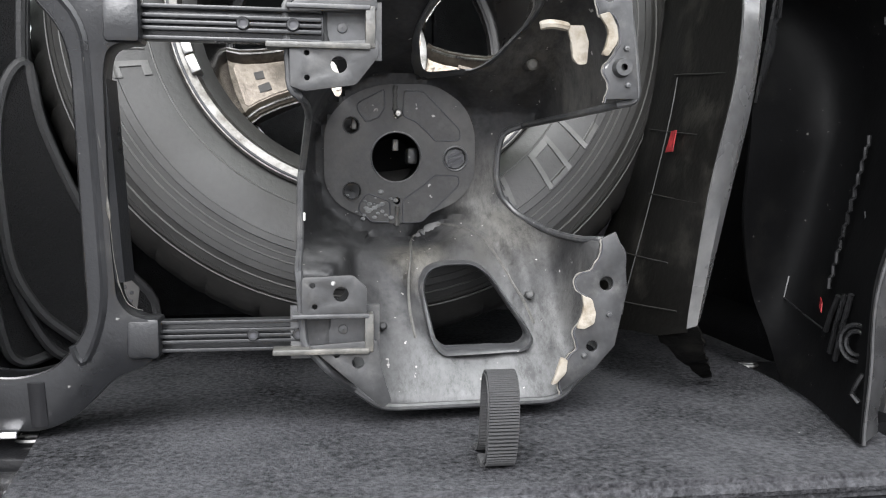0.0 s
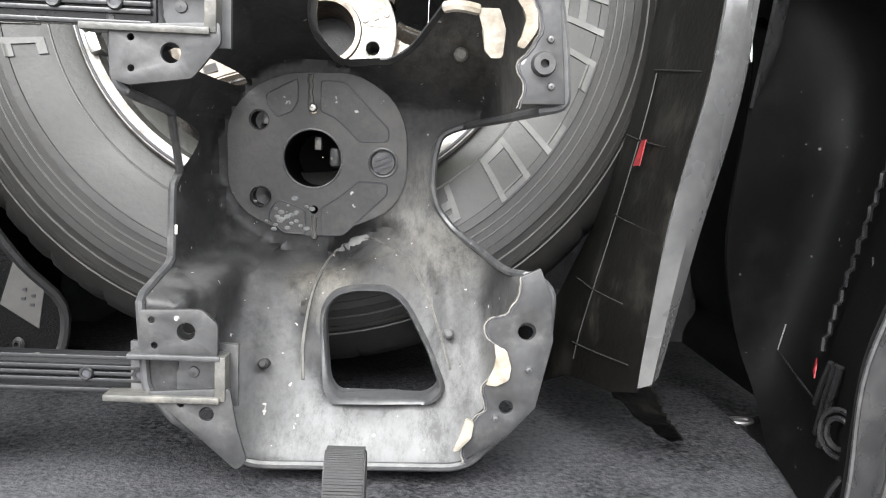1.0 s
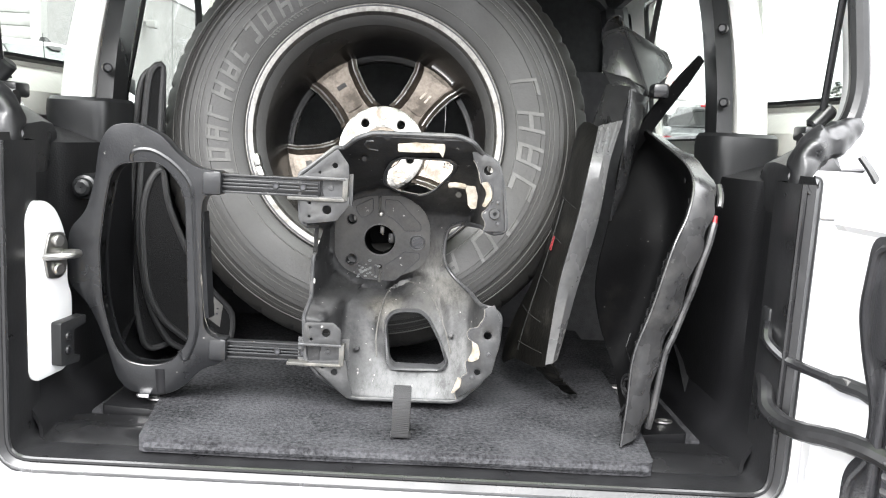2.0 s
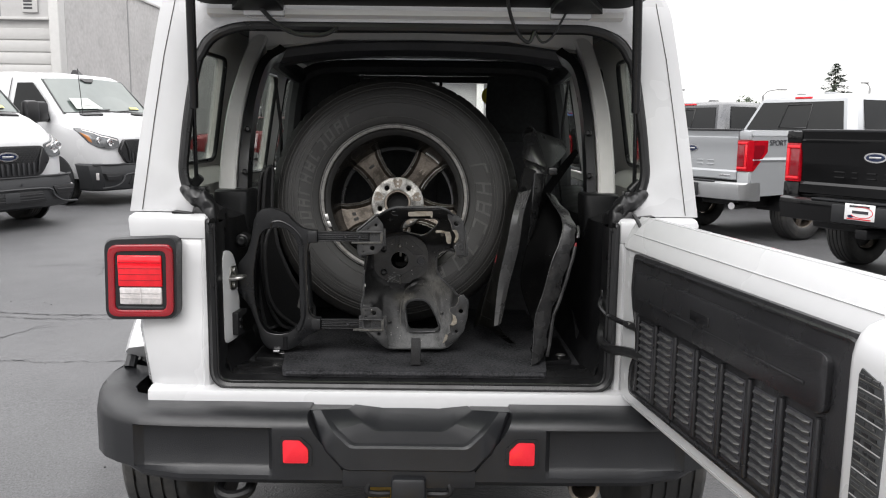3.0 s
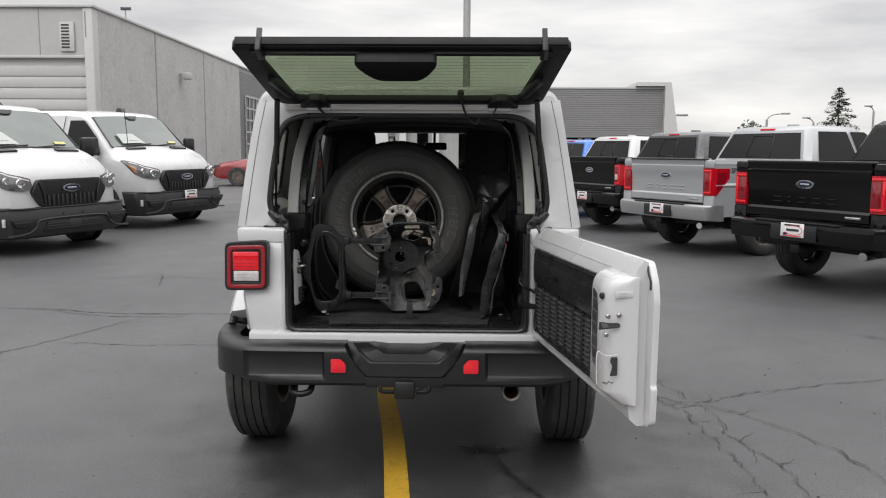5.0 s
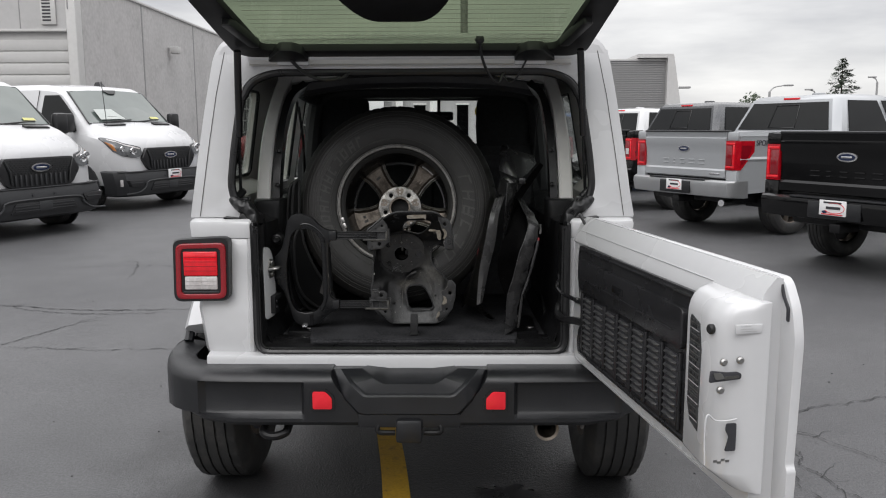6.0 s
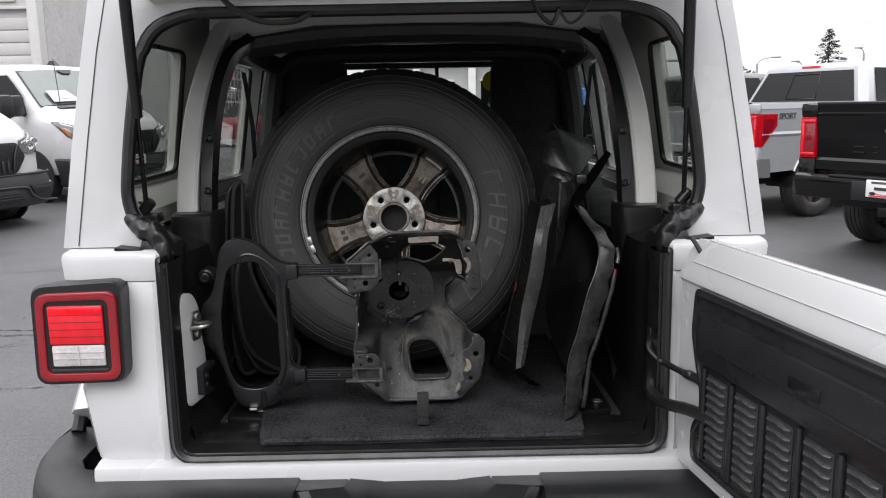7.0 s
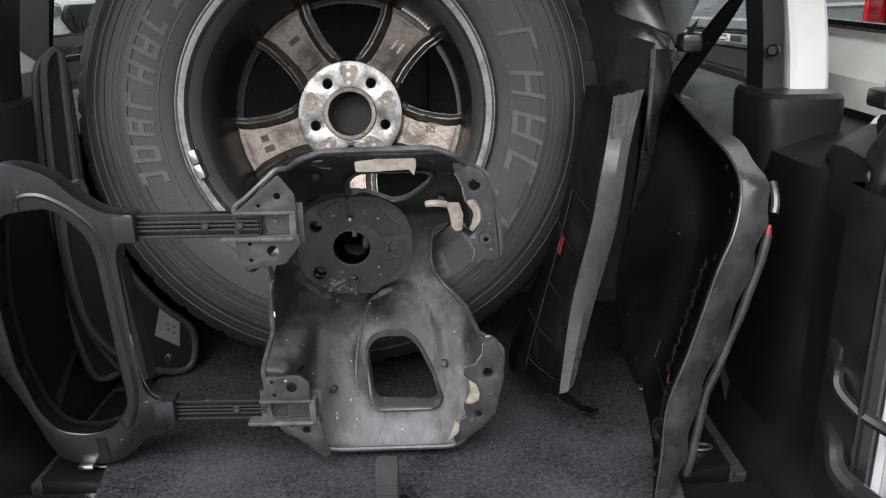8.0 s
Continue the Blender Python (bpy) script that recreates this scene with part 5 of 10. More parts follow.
block = part("latch_block", plate([rounded([(-0.022, 0.818), (0.020, 0.815), (0.022, 0.826), (0.008, 0.828), (0.008, 0.868), (0.036, 0.872), (0.036, 0.886), (-0.022, 0.884)], 0.004, 3)], "x", 0.0, 0.016, lambda co: on_jamb(co.y, co.z, co.x), bev=0.003), M["plastic"], jamb, "black plastic latch block")
for z in (0.861, 0.840):
    part("latch_screw", cyl_bm(on_jamb(-0.006, z, 0.014), on_jamb(-0.006, z, 0.019), 0.0075, 12, 0.002), M["black_gloss"], block)

# tail lamp
lamp = part("tail_lamp", loft(bmesh.new(), [[(a, y, b) for a, b in rounded([(-0.820 + i, 0.882 + i), (-0.621 - i * 0.3, 0.886 + i), (-0.617 - i * 0.3, 1.116 - i), (-0.815 + i, 1.106 - i)], 0.03, 4)] for y, i in ((-0.06, 0.004), (-0.112, 0.0), (-0.122, 0.004))]), M["bumper"], car, "square tail lamp in a dark grey housing")
part("lamp_frame", plate([rounded([(-0.806, 0.894), (-0.630, 0.896), (-0.626, 1.094), (-0.801, 1.090)], 0.026, 4), rounded([(-0.787, 0.913), (-0.649, 0.914), (-0.646, 1.075), (-0.782, 1.072)], 0.016, 3)], "y", -0.131, -0.115, bev=0.004), M["lamp_ring"], lamp, "red outer light ring")
part("lamp_bezel", plate([rounded([(-0.788, 0.912), (-0.648, 0.913), (-0.645, 1.076), (-0.783, 1.073)], 0.014, 3)], "y", -0.126, -0.116), M["black_gloss"], lamp)
part("brake_lens", box_bm((-0.775, -0.133, 0.978), (-0.657, -0.124, 1.063), 0.004), M["red_lens"], lamp, "bright red brake lens")
part("reverse_lens", box_bm((-0.773, -0.132, 0.929), (-0.659, -0.124, 0.976), 0.004), M["clear_lens"], lamp, "clear ribbed reversing lens")
for k in range(2):
    part("lens_ridge", box_bm((-0.770, -0.1335, 0.946 + 0.014 * k), (-0.662, -0.131, 0.948 + 0.014 * k)), M["clear_lens"], lamp)
part("lens_ridge", box_bm((-0.717, -0.1337, 0.931), (-0.714, -0.131, 0.974)), M["clear_lens"], lamp)
for k in range(4):
    part("lens_ridge", box_bm((-0.772, -0.1338, 0.995 + 0.016 * k), (-0.660, -0.1325, 0.9965 + 0.016 * k)), M["lamp_ring"], lamp)
part("lower_bar", box_bm((-0.780, -0.129, 0.916), (-0.656, -0.124, 0.923), 0.002), M["van_bumper"], lamp)

# rear bumper: end sections with recessed panels, stepped middle
FLANK = [(0.470, 0.172), (0.524, 0.172), (0.585, 0.226), (0.660, 0.268), (0.700, 0.268)]


def bumper_end():
    """One end of the bumper, with a shallow crisp-edged pocket; its inner end follows the flank of the middle."""
    rings = []
    for i, (x, back, rec) in enumerate(((0.2735, 0.0, 0.0), (0.285, 0.0, 0.0), (0.330, 0.0, 0.0), (0.354, 0.0, 0.0), (0.360, 0.0, 0.35), (0.368, 0.0, 1.0), (0.60, 0.004, 1.0), (0.700, 0.012, 1.0), (0.714, 0.016, 0.45), (0.722, 0.020, 0.0), (0.775, 0.045, 0.0), (0.825, 0.082, 0.0), (0.862, 0.13, 0.0), (0.885, 0.19, 0.0), (0.895, 0.26, 0.0), (0.890, 0.36, 0.0))):
        y = -0.262 + back
        d = 0.024 * rec
        low = 0.478 + max(0.0, x - 0.66) * 0.34
        up = 0.016 * smooth01(0.74, 0.86, x)
        ring = [(lx(min(x, 0.79)), -0.085 + back * 0.6, 0.656 + up), (lx(x), y + 0.13, 0.662 + up), (lx(x), y + 0.065, 0.664 + up), (lx(x), y + 0.034, 0.661 + up * 0.8), (lx(x), y + 0.014, 0.654 + up * 0.5), (lx(x), y + 0.004, 0.645), (lx(x), y + 0.001, 0.637), (lx(x), y + d * 0.85, 0.631), (lx(x), y + d, 0.620), (lx(x), y + d, 0.530), (lx(x), y + d * 0.8, 0.520), (lx(x), y + 0.001, max(low + 0.026, 0.508)), (lx(x), y + 0.001, max(low + 0.016, 0.496)), (lx(x), y + 0.010, low + 0.005), (lx(x), y + 0.025, low), (lx(x), y + 0.14, low + 0.01)]
        if i == 0:
            ring = [(lx(ramp_at(p[2], FLANK)), p[1], p[2]) for p in ring]
        rings.append(ring)
    return loft(bmesh.new(), rings)


bumper = part("rear_bumper", bumper_end(), M["bumper"], car, "dark grey moulded plastic rear bumper")
part("bumper_end", mirror_x(bumper_end(), CX), M["bumper"], bumper)


def step_line(top, knee, low):
    """One level of the stepped middle: corners at the top, the knee and the bottom, mirrored and rounded."""
    T, K, L = Vector(top), Vector(knee), Vector(low)
    half = [T, T.lerp(K, 0.5), K.lerp(T, 0.12), K.lerp(L, 0.12), K.lerp(L, 0.55), L.lerp(K, 0.16), L.lerp(K, 0.06) + Vector((-0.004, 0, -0.001)), L + Vector((-0.012, 0, -0.0005)), L + Vector((-0.06, 0, 0))]
    return [(CX - p.x, p.y, p.z) for p in half] + [(CX + p.x, p.y, p.z) for p in reversed(half)]


LEVELS = [step_line((0.268, -0.190, 0.660), (0.226, -0.2615, 0.585), (0.172, -0.2622, 0.524)), step_line((0.262, -0.204, 0.664), (0.219, -0.270, 0.588), (0.168, -0.274, 0.529)),
          step_line((0.257, -0.208, 0.666), (0.214, -0.274, 0.590), (0.165, -0.278, 0.533)), step_line((0.236, -0.206, 0.667), (0.196, -0.272, 0.632), (0.153, -0.276, 0.590)),
          step_line((0.232, -0.202, 0.667), (0.191, -0.266, 0.634), (0.149, -0.270, 0.595)), step_line((0.226, -0.196, 0.665), (0.186, -0.254, 0.635), (0.145, -0.256, 0.597)),
          step_line((0.170, -0.186, 0.664), (0.128, -0.240, 0.648), (0.090, -0.250, 0.627)), step_line((0.164, -0.178, 0.662), (0.122, -0.231, 0.650), (0.085, -0.241, 0.631)),
          step_line((0.150, -0.112, 0.655), (0.112, -0.118, 0.652), (0.080, -0.114, 0.650))]
part("bumper_step", loft(bmesh.new(), LEVELS, closed=False, caps=False), M["bumper"], bumper, "stepped middle of the bumper", angle=27)
part("bumper_face", plate([[(CX - 0.173, 0.478), (CX + 0.173, 0.478), (CX + 0.173, 0.526), (CX - 0.173, 0.526)]], "y", -0.2615, -0.20, bev=0.002), M["bumper"], bumper)
for s in (-1, 1):
    part("bumper_shelf", loft(bmesh.new(), [[(CX + s * x, y, z) for y, z in ((yf, zf), (-0.14, 0.657), (-0.088, 0.648), (-0.088, 0.62), (yf + 0.02, 0.64))] for x, yf, zf in ((0.160, -0.170, 0.659), (0.178, -0.183, 0.661), (0.245, -0.202, 0.666), (0.268, -0.192, 0.661))]), M["bumper"], bumper)
part("bumper_underside", box_bm((CX - 0.62, -0.23, 0.480), (CX + 0.62, -0.06, 0.51), 0.01), M["bumper"], bumper)


def bumper_reflector():
    return plate([rounded([(-0.325, 0.546), (-0.260, 0.546), (-0.260, 0.583), (-0.282, 0.606), (-0.325, 0.606)], 0.006, 3)], "y", -0.272, -0.255, lambda co: co + Vector((CX, 0, 0)), bev=0.002)


for flip in (False, True):
    bm = bumper_reflector()
    rim = plate([rounded([(-0.334, 0.537), (-0.251, 0.537), (-0.251, 0.588), (-0.279, 0.615), (-0.334, 0.615)], 0.008, 3)], "y", -0.2665, -0.25, lambda co: co + Vector((CX, 0, 0)))
    r = part("reflector_recess", mirror_x(rim, CX) if flip else rim, M["black_gloss"], bumper)
    part("reflector", mirror_x(bm, CX) if flip else bm, M["reflector"], r, "red bumper reflector")

part("tow_hook", tube_bm(spline([(CX - 0.505, -0.06, 0.475), (CX - 0.505, -0.18, 0.462), (CX - 0.505, -0.225, 0.446), (CX - 0.47, -0.240, 0.438), (CX - 0.43, -0.225, 0.446), (CX - 0.425, -0.18, 0.462), (CX - 0.425, -0.06, 0.475)], 5), 0.015, 10), M["trim"], car, "black tow hook")
hitch = part("hitch_receiver", box_bm((CX - 0.045, -0.285, 0.428), (CX + 0.045, -0.06, 0.512), 0.012), M["bumper"], car, "hitch receiver with plastic cover")
for s in (-1, 1):
    part("safety_chain_loop", tube_bm(spline([(CX + s * 0.05, -0.22, 0.495), (CX + s * 0.10, -0.25, 0.490), (CX + s * 0.105, -0.26, 0.462), (CX + s * 0.05, -0.25, 0.455)], 5), 0.009, 8), M["trim"], hitch)
pipe = part("exhaust_pipe", lathe(bmesh.new(), [(0.030, -0.10), (0.034, -0.16), (0.043, -0.165), (0.044, -0.05), (0.040, 0.6)], (CX + 0.48, 0.02, 0.0), "y", 20), M["exhaust"], car, "stained steel exhaust tip")
pipe.matrix_basis = pose(0, 0, 0.428, 0, 0, 0)


# ---- road wheels of the car ----
def tyre_profile(R, rim, w, grooves=4, depth=0.008):
    """Half-open profile of a tyre: bead, sidewall, shoulder, grooved tread."""
    h = w / 2
    s = R - rim
    left = [(rim - 0.006, -h * 0.78), (rim + 0.004, -h * 0.86), (rim + s * 0.15, -h * 0.94), (rim + s * 0.40, -h * 1.0), (rim + s * 0.62, -h * 0.985), (rim + s * 0.80, -h * 0.93), (R - 0.022, -h * 0.86), (R - 0.008, -h * 0.80), (R - 0.002, -h * 0.74)]
    tread = []
    span = h * 1.36
    for i in range(grooves):
        c = -span / 2 + span * (i + 0.5) / grooves
        g = 0.0035
        tread += [(R, c - g - 0.001), (R - depth, c - g), (R - depth, c + g), (R, c + g + 0.001)]
    return left + tread + [(r, -d) for r, d in reversed(left)]


def road_wheel(x, y, parent, R=0.405, rim=0.232, w=0.245, segs=120):
    c = (x, y, R)
    prof = tyre_profile(R, rim, w)
    wave = lambda i, j, r: r - (0.006 if i % 4 == 0 and r > R - 0.024 and r < R - 0.0005 else 0.0)
    t = part("wheel", lathe(bmesh.new(), prof, c, "x", segs, wave), M["tyre"], parent, "black all-season tyre on alloy wheel")
    part("rim", lathe(bmesh.new(), [(0.03, -0.03), (rim - 0.06, -0.05), (rim - 0.02, -0.10), (rim + 0.006, -0.105), (rim, -0.08), (rim - 0.02, 0.0), (rim, 0.08), (rim + 0.006, 0.105), (rim - 0.02, 0.10), (rim - 0.06, 0.05), (0.03, 0.03)], c, "x", 40), M["alloy"], t)


for s in (-1, 1):
    road_wheel(CX + s * 0.80, 0.50, car)
    road_wheel(CX + s * 0.80, 3.52, car, segs=60)

# front half of the car
bm = bmesh.new()
loft(bm, [[(CX + x * w, y, z) for x, z in ((-1, 0.60), (-1, 1.0), (-0.93, 1.12), (-0.5, 1.17), (0.5, 1.17), (0.93, 1.12), (1, 1.0), (1, 0.60))] for w, y in ((0.74, 2.35), (0.70, 3.0), (0.64, 3.75), (0.62, 3.80))])
part("hood", bm, M["white"], car, "white bonnet and nose")
both("front_flare", lambda: box_bm((lx(0.94), 3.0, 0.80), (lx(0.60), 3.98, 0.95), 0.05), M["bumper"], car)
part("front_bumper", box_bm((CX - 0.80, 3.86, 0.50), (CX + 0.80, 4.05, 0.68), 0.03), M["bumper"], car)
part("grille", box_bm((CX - 0.60, 3.79, 0.72), (CX + 0.60, 3.84, 1.12), 0.03), M["white"], car)
part("dashboard", loft(bmesh.new(), [[(CX - 0.68, y, z) , (CX + 0.68, y, z), (CX + 0.68, y, 0.9), (CX - 0.68, y, 0.9)] for y, z in ((1.98, 1.10), (2.02, 1.19), (2.20, 1.23), (2.40, 1.20))]), M["trim"], car)
part("windscreen", plate([[(-0.66, 1.17), (0.66, 1.17), (0.60, 1.73), (-0.60, 1.73)]], "y", 0, 0.006, lambda co: Vector((co.x + CX, co.y + 2.44 - (co.z - 1.17) * 0.42, co.z))), M["clear"], car, "clear windscreen")
part("windscreen_frame", plate([[(-0.75, 1.15), (0.75, 1.15), (0.67, 1.78), (-0.67, 1.78)], [(-0.64, 1.20), (0.64, 1.20), (0.585, 1.66), (-0.585, 1.66)]], "y", -0.03, 0.03, lambda co: Vector((co.x + CX, co.y + 2.44 - (co.z - 1.17) * 0.42, co.z))), M["roof_trim"], car)
part("rear_view_mirror", box_bm((CX - 0.01, 2.10, 1.535), (CX + 0.15, 2.14, 1.59), 0.012), M["black_gloss"], car, "black rear-view mirror")
part("mirror_stem", cyl_bm((CX + 0.06, 2.14, 1.58), (CX + 0.06, 2.22, 1.67), 0.01, 8), M["black_gloss"], car)
part("steering_wheel", tube_bm([(CX - 0.37 + 0.18 * math.cos(a), 1.88 + 0.05 * math.sin(a), 1.14 + 0.16 * math.sin(a)) for a in [2 * math.pi * i / 28 for i in range(28)]], 0.015, 8, loop=True), M["trim"], car)
part("dash_sticker", lathe(bmesh.new(), [(0.001, 0), (0.05, 0), (0.05, 0.003), (0.001, 0.003)], (CX + 0.334, 2.24, 1.593), "y", 24), M["yellow_sticker"], car, "yellow round sticker on the windscreen")


def front_seat(x):
    s = part("front_seat", loft(bmesh.new(), [[(CX + x + w * math.copysign(abs(math.cos(a)) ** 0.5, math.cos(a)), 1.38 + (z - 0.8) * 0.18 + 0.07 * d * math.copysign(abs(math.sin(a)) ** 0.6, math.sin(a)), z) for a in [2 * math.pi * i / 24 for i in range(24)]] for z, w, d in ((0.78, 0.20, 1), (0.85, 0.235, 1.1), (1.10, 0.25, 1.1), (1.30, 0.245, 1.0), (1.385, 0.225, 0.8), (1.405, 0.17, 0.5))]), M["seat"], car, "black cloth front seat")
    part("headrest", loft(bmesh.new(), [[(CX + x + w * math.copysign(abs(math.cos(a)) ** 0.5, math.cos(a)), 1.49 + 0.05 * d * math.copysign(abs(math.sin(a)) ** 0.6, math.sin(a)), z) for a in [2 * math.pi * i / 24 for i in range(24)]] for z, w, d in ((1.355, 0.125, 0.6), (1.385, 0.142, 1), (1.50, 0.148, 1.1), (1.62, 0.143, 1), (1.665, 0.125, 0.8), (1.68, 0.09, 0.4))]), M["seat"], s)
    part("cushion", box_bm((CX + x - 0.25, 1.45, 0.70), (CX + x + 0.25, 1.95, 0.86), 0.05), M["seat"], s)


front_seat(-0.445)
front_seat(0.418)
for x0, x1 in ((-0.50, 0.0545), (0.0555, 0.50)):
    part("rear_seat_back", loft(bmesh.new(), [[(CX + x, y + 0.16 * (z - 0.8), z) for x, y in rounded([(x0 + k, 0.70 + k), (x1 - k, 0.70 + k), (x1 - k, 0.80 - k), (x0 + k, 0.80 - k)], 0.008, 3)] for z, k in ((0.72, 0.0), (1.30, 0.0), (1.345, 0.012), (1.36, 0.03))]), M["seat"], car, "black rear seat back")
part("folded_rear_seat", box_bm((CX - 0.54, 0.74, 0.70), (CX + 0.54, 1.28, 0.80), 0.03), M["seat"], car, "black folded rear seat")
part("centre_console", box_bm((CX - 0.11, 1.3, 0.66), (CX + 0.11, 2.0, 0.98), 0.03), M["trim"], car)

# ---- rear glass, swung up ----
HY, HZ = -0.035, 1.752
TIP_Y, TIP_Z = -0.50, 1.940
GL = math.hypot(TIP_Y - HY, TIP_Z - HZ)
UY, UZ = (TIP_Y - HY) / GL, (TIP_Z - HZ) / GL


def on_glass(co):
    """co: x across, y along from the hinge to the free edge, z out of the glass (up)."""
    return Vector((CX + co.x, HY + UY * co.y + UZ * co.z, HZ + UZ * co.y - UY * co.z))


G_OUT = [(-0.555, -0.015), (0.560, -0.015), (0.605, 0.02), (0.672, GL - 0.02), (0.66, GL), (-0.655, GL), (-0.668, GL - 0.02), (-0.60, 0.02)]
G_IN = [(-0.50, 0.035), (-0.40, 0.030), (0.40, 0.030), (0.50, 0.035), (0.585, GL - 0.07), (0.575, GL - 0.055), (-0.57, GL - 0.055), (-0.58, GL - 0.07)]
glass = part("rear_glass_gate", plate([rounded(G_OUT, 0.02, 3), rounded(G_IN, 0.02, 3)], "z", -0.020, 0.006, on_glass, bev=0.003), M["gate_frame"], car, "raised rear glass in a black frame")
part("glass_pane", plate([rounded(G_OUT, 0.02, 3)], "z", 0.007, 0.012, on_glass), M["tint"], glass, "green-tinted heated rear glass")
for i in range(14):
    y = 0.06 + i * (GL - 0.15) / 13
    part("heating_wire", tube_bm([on_glass(Vector((-0.50 - 0.06 * y, y, 0.0055))), on_glass(Vector((0.50 + 0.06 * y, y, 0.0055)))], 0.0006, 4), M["exhaust"], glass)
part("free_edge_strip", plate([rounded([(-0.655, GL - 0.012), (0.66, GL - 0.012), (0.655, GL + 0.012), (-0.65, GL + 0.012)], 0.006, 3)], "z", -0.016, 0.016, on_glass, bev=0.004), M["gate_frame"], glass)
part("free_edge_rail", plate([rounded([(-0.60, GL - 0.05), (0.60, GL - 0.05), (0.60, GL - 0.03), (-0.60, GL - 0.03)], 0.006, 3)], "z", -0.034, -0.018, on_glass, bev=0.003), M["gate_frame"], glass)
part("wiper_motor_cover", plate([rounded([(-0.185, GL - 0.03), (0.145, GL - 0.03), (0.140, GL - 0.075), (0.105, GL - 0.150), (0.065, GL - 0.195), (-0.095, GL - 0.195), (-0.140, GL - 0.150), (-0.180, GL - 0.075)], 0.03, 4)], "z", -0.070, -0.012, on_glass, bev=0.016), M["gate_frame"], glass, "black wiper motor cover")
for s, x in ((-1, -0.555), (1, 0.565)):
    part("glass_latch", plate([rounded([(x - 0.015, GL - 0.06), (x + 0.015, GL - 0.06), (x + 0.012, GL + 0.02), (x - 0.012, GL + 0.02)], 0.005, 3)], "z", -0.045, 0.012, on_glass, bev=0.004), M["plastic"], glass, "black glass latch")
    part("latch_post", plate([[(x - 0.01, GL - 0.0), (x + 0.01, GL - 0.0), (x + 0.01, GL + 0.012), (x - 0.01, GL + 0.012)]], "z", -0.02, 0.055, on_glass), M["plastic"], glass)
    a = x + s * 0.02
    part("strut_mount", plate([rounded([(a - 0.016 - s * 0.07, 0.10), (a + 0.016 - s * 0.07, 0.10), (a + 0.016 - s * 0.012, 0.25), (a - 0.016 - s * 0.012, 0.25)], 0.01, 3)], "z", -0.045, -0.016, on_glass, bev=0.006), M["plastic"], glass)
for s, x in ((-1, -0.405), (1, 0.418)):
    h = part("glass_hinge", plate([rounded([(x - 0.085, -0.01), (x + 0.06, -0.01), (x + 0.045, 0.045), (x + 0.02, 0.07), (x - 0.03, 0.07), (x - 0.05, 0.04)], 0.012, 3)] if s < 0 else [rounded([(x - 0.06, -0.01), (x + 0.085, -0.01), (x + 0.05, 0.04), (x + 0.03, 0.07), (x - 0.02, 0.07), (x - 0.045, 0.045)], 0.012, 3)], "z", -0.04, -0.008, on_glass, bev=0.005), M["plastic"], glass, "black hinge arm")
    part("hinge_foot", box_bm((CX + x - 0.035, -0.05, 1.715), (CX + x + 0.035, 0.0, 1.738), 0.005), M["plastic"], h)
    part("hinge_neck", box_bm((CX + x - 0.022, -0.05, 1.73), (CX + x + 0.022, -0.012, 1.76), 0.004), M["plastic"], h)
    part("hinge_pocket", box_bm((CX + x - 0.055, -0.034, 1.70), (CX + x + 0.055, 0.0, 1.75), 0.006), M["white"], h)
for s in (-1, 1):
    low, top = Vector((CX + s * 0.635, 0.085, 1.245)), Vector((CX + s * 0.577, -0.10, 1.745))
    knee = low.lerp(top, 0.42)
    g = part("gas_strut", cyl_bm(knee, top, 0.0125, 14, 0.003), M["black_gloss"], car, "black gas strut")
    part("strut_rod", cyl_bm(low, knee, 0.0058, 10), M["black_gloss"], g)
    part("ball_joint", cyl_bm(low + Vector((-0.014, 0, -0.014)), low + Vector((0.014, 0, 0.018)), 0.014, 12, 0.004), M["plastic"], g)
    part("strut_bracket", box_bm((low.x - 0.03, low.y - 0.015, low.z - 0.035), (low.x + 0.03, low.y + 0.03, low.z - 0.012), 0.005), M["plastic"], g)
part("washer_hose", tube_bm(spline([(CX - 0.46, -0.06, 1.756), (CX - 0.42, -0.05, 1.73), (CX - 0.375, -0.035, 1.683), (CX - 0.32, -0.02, 1.655), (CX - 0.25, -0.005, 1.655), (CX - 0.215, 0.01, 1.675)], 5), 0.006, 8), M["rubber"], car, "black rubber hose")
part("wire_loom", tube_bm(spline([(CX + 0.24, -0.085, 1.775), (CX + 0.246, -0.06, 1.735), (CX + 0.262, -0.03, 1.69), (CX + 0.285, -0.01, 1.655), (CX + 0.31, 0.0, 1.642), (CX + 0.325, 0.01, 1.672)], 5), 0.005, 8), M["rubber"], car, "black wire loom")
part("wire_loom", tube_bm(spline([(CX + 0.415, -0.055, 1.742), (CX + 0.395, -0.035, 1.70), (CX + 0.37, -0.015, 1.655), (CX + 0.345, 0.0, 1.642), (CX + 0.325, 0.01, 1.672)], 5), 0.0032, 8), M["rubber"], car)
part("loom_grommet", lathe(bmesh.new(), [(0.001, -0.012), (0.012, -0.01), (0.016, 0), (0.012, 0.012), (0.001, 0.014)], (CX + 0.24, -0.09, 1.776), "z", 14), M["rubber"], car)

# ---- tailgate, swung open to the right ----
GX, GY = 0.606, -0.10
GD = Vector((0.166, -0.986, 0))
GN = Vector((-0.986, -0.166, 0))


def on_gate(co):
    """co: x along the gate from its hinge, y towards its inner side, z up."""
    return Vector((GX, GY, co.z - 0.026)) + GD * co.x + GN * co.y


def gated(bm):
    for v in bm.verts:
        v.co = on_gate(v.co)
    return bm


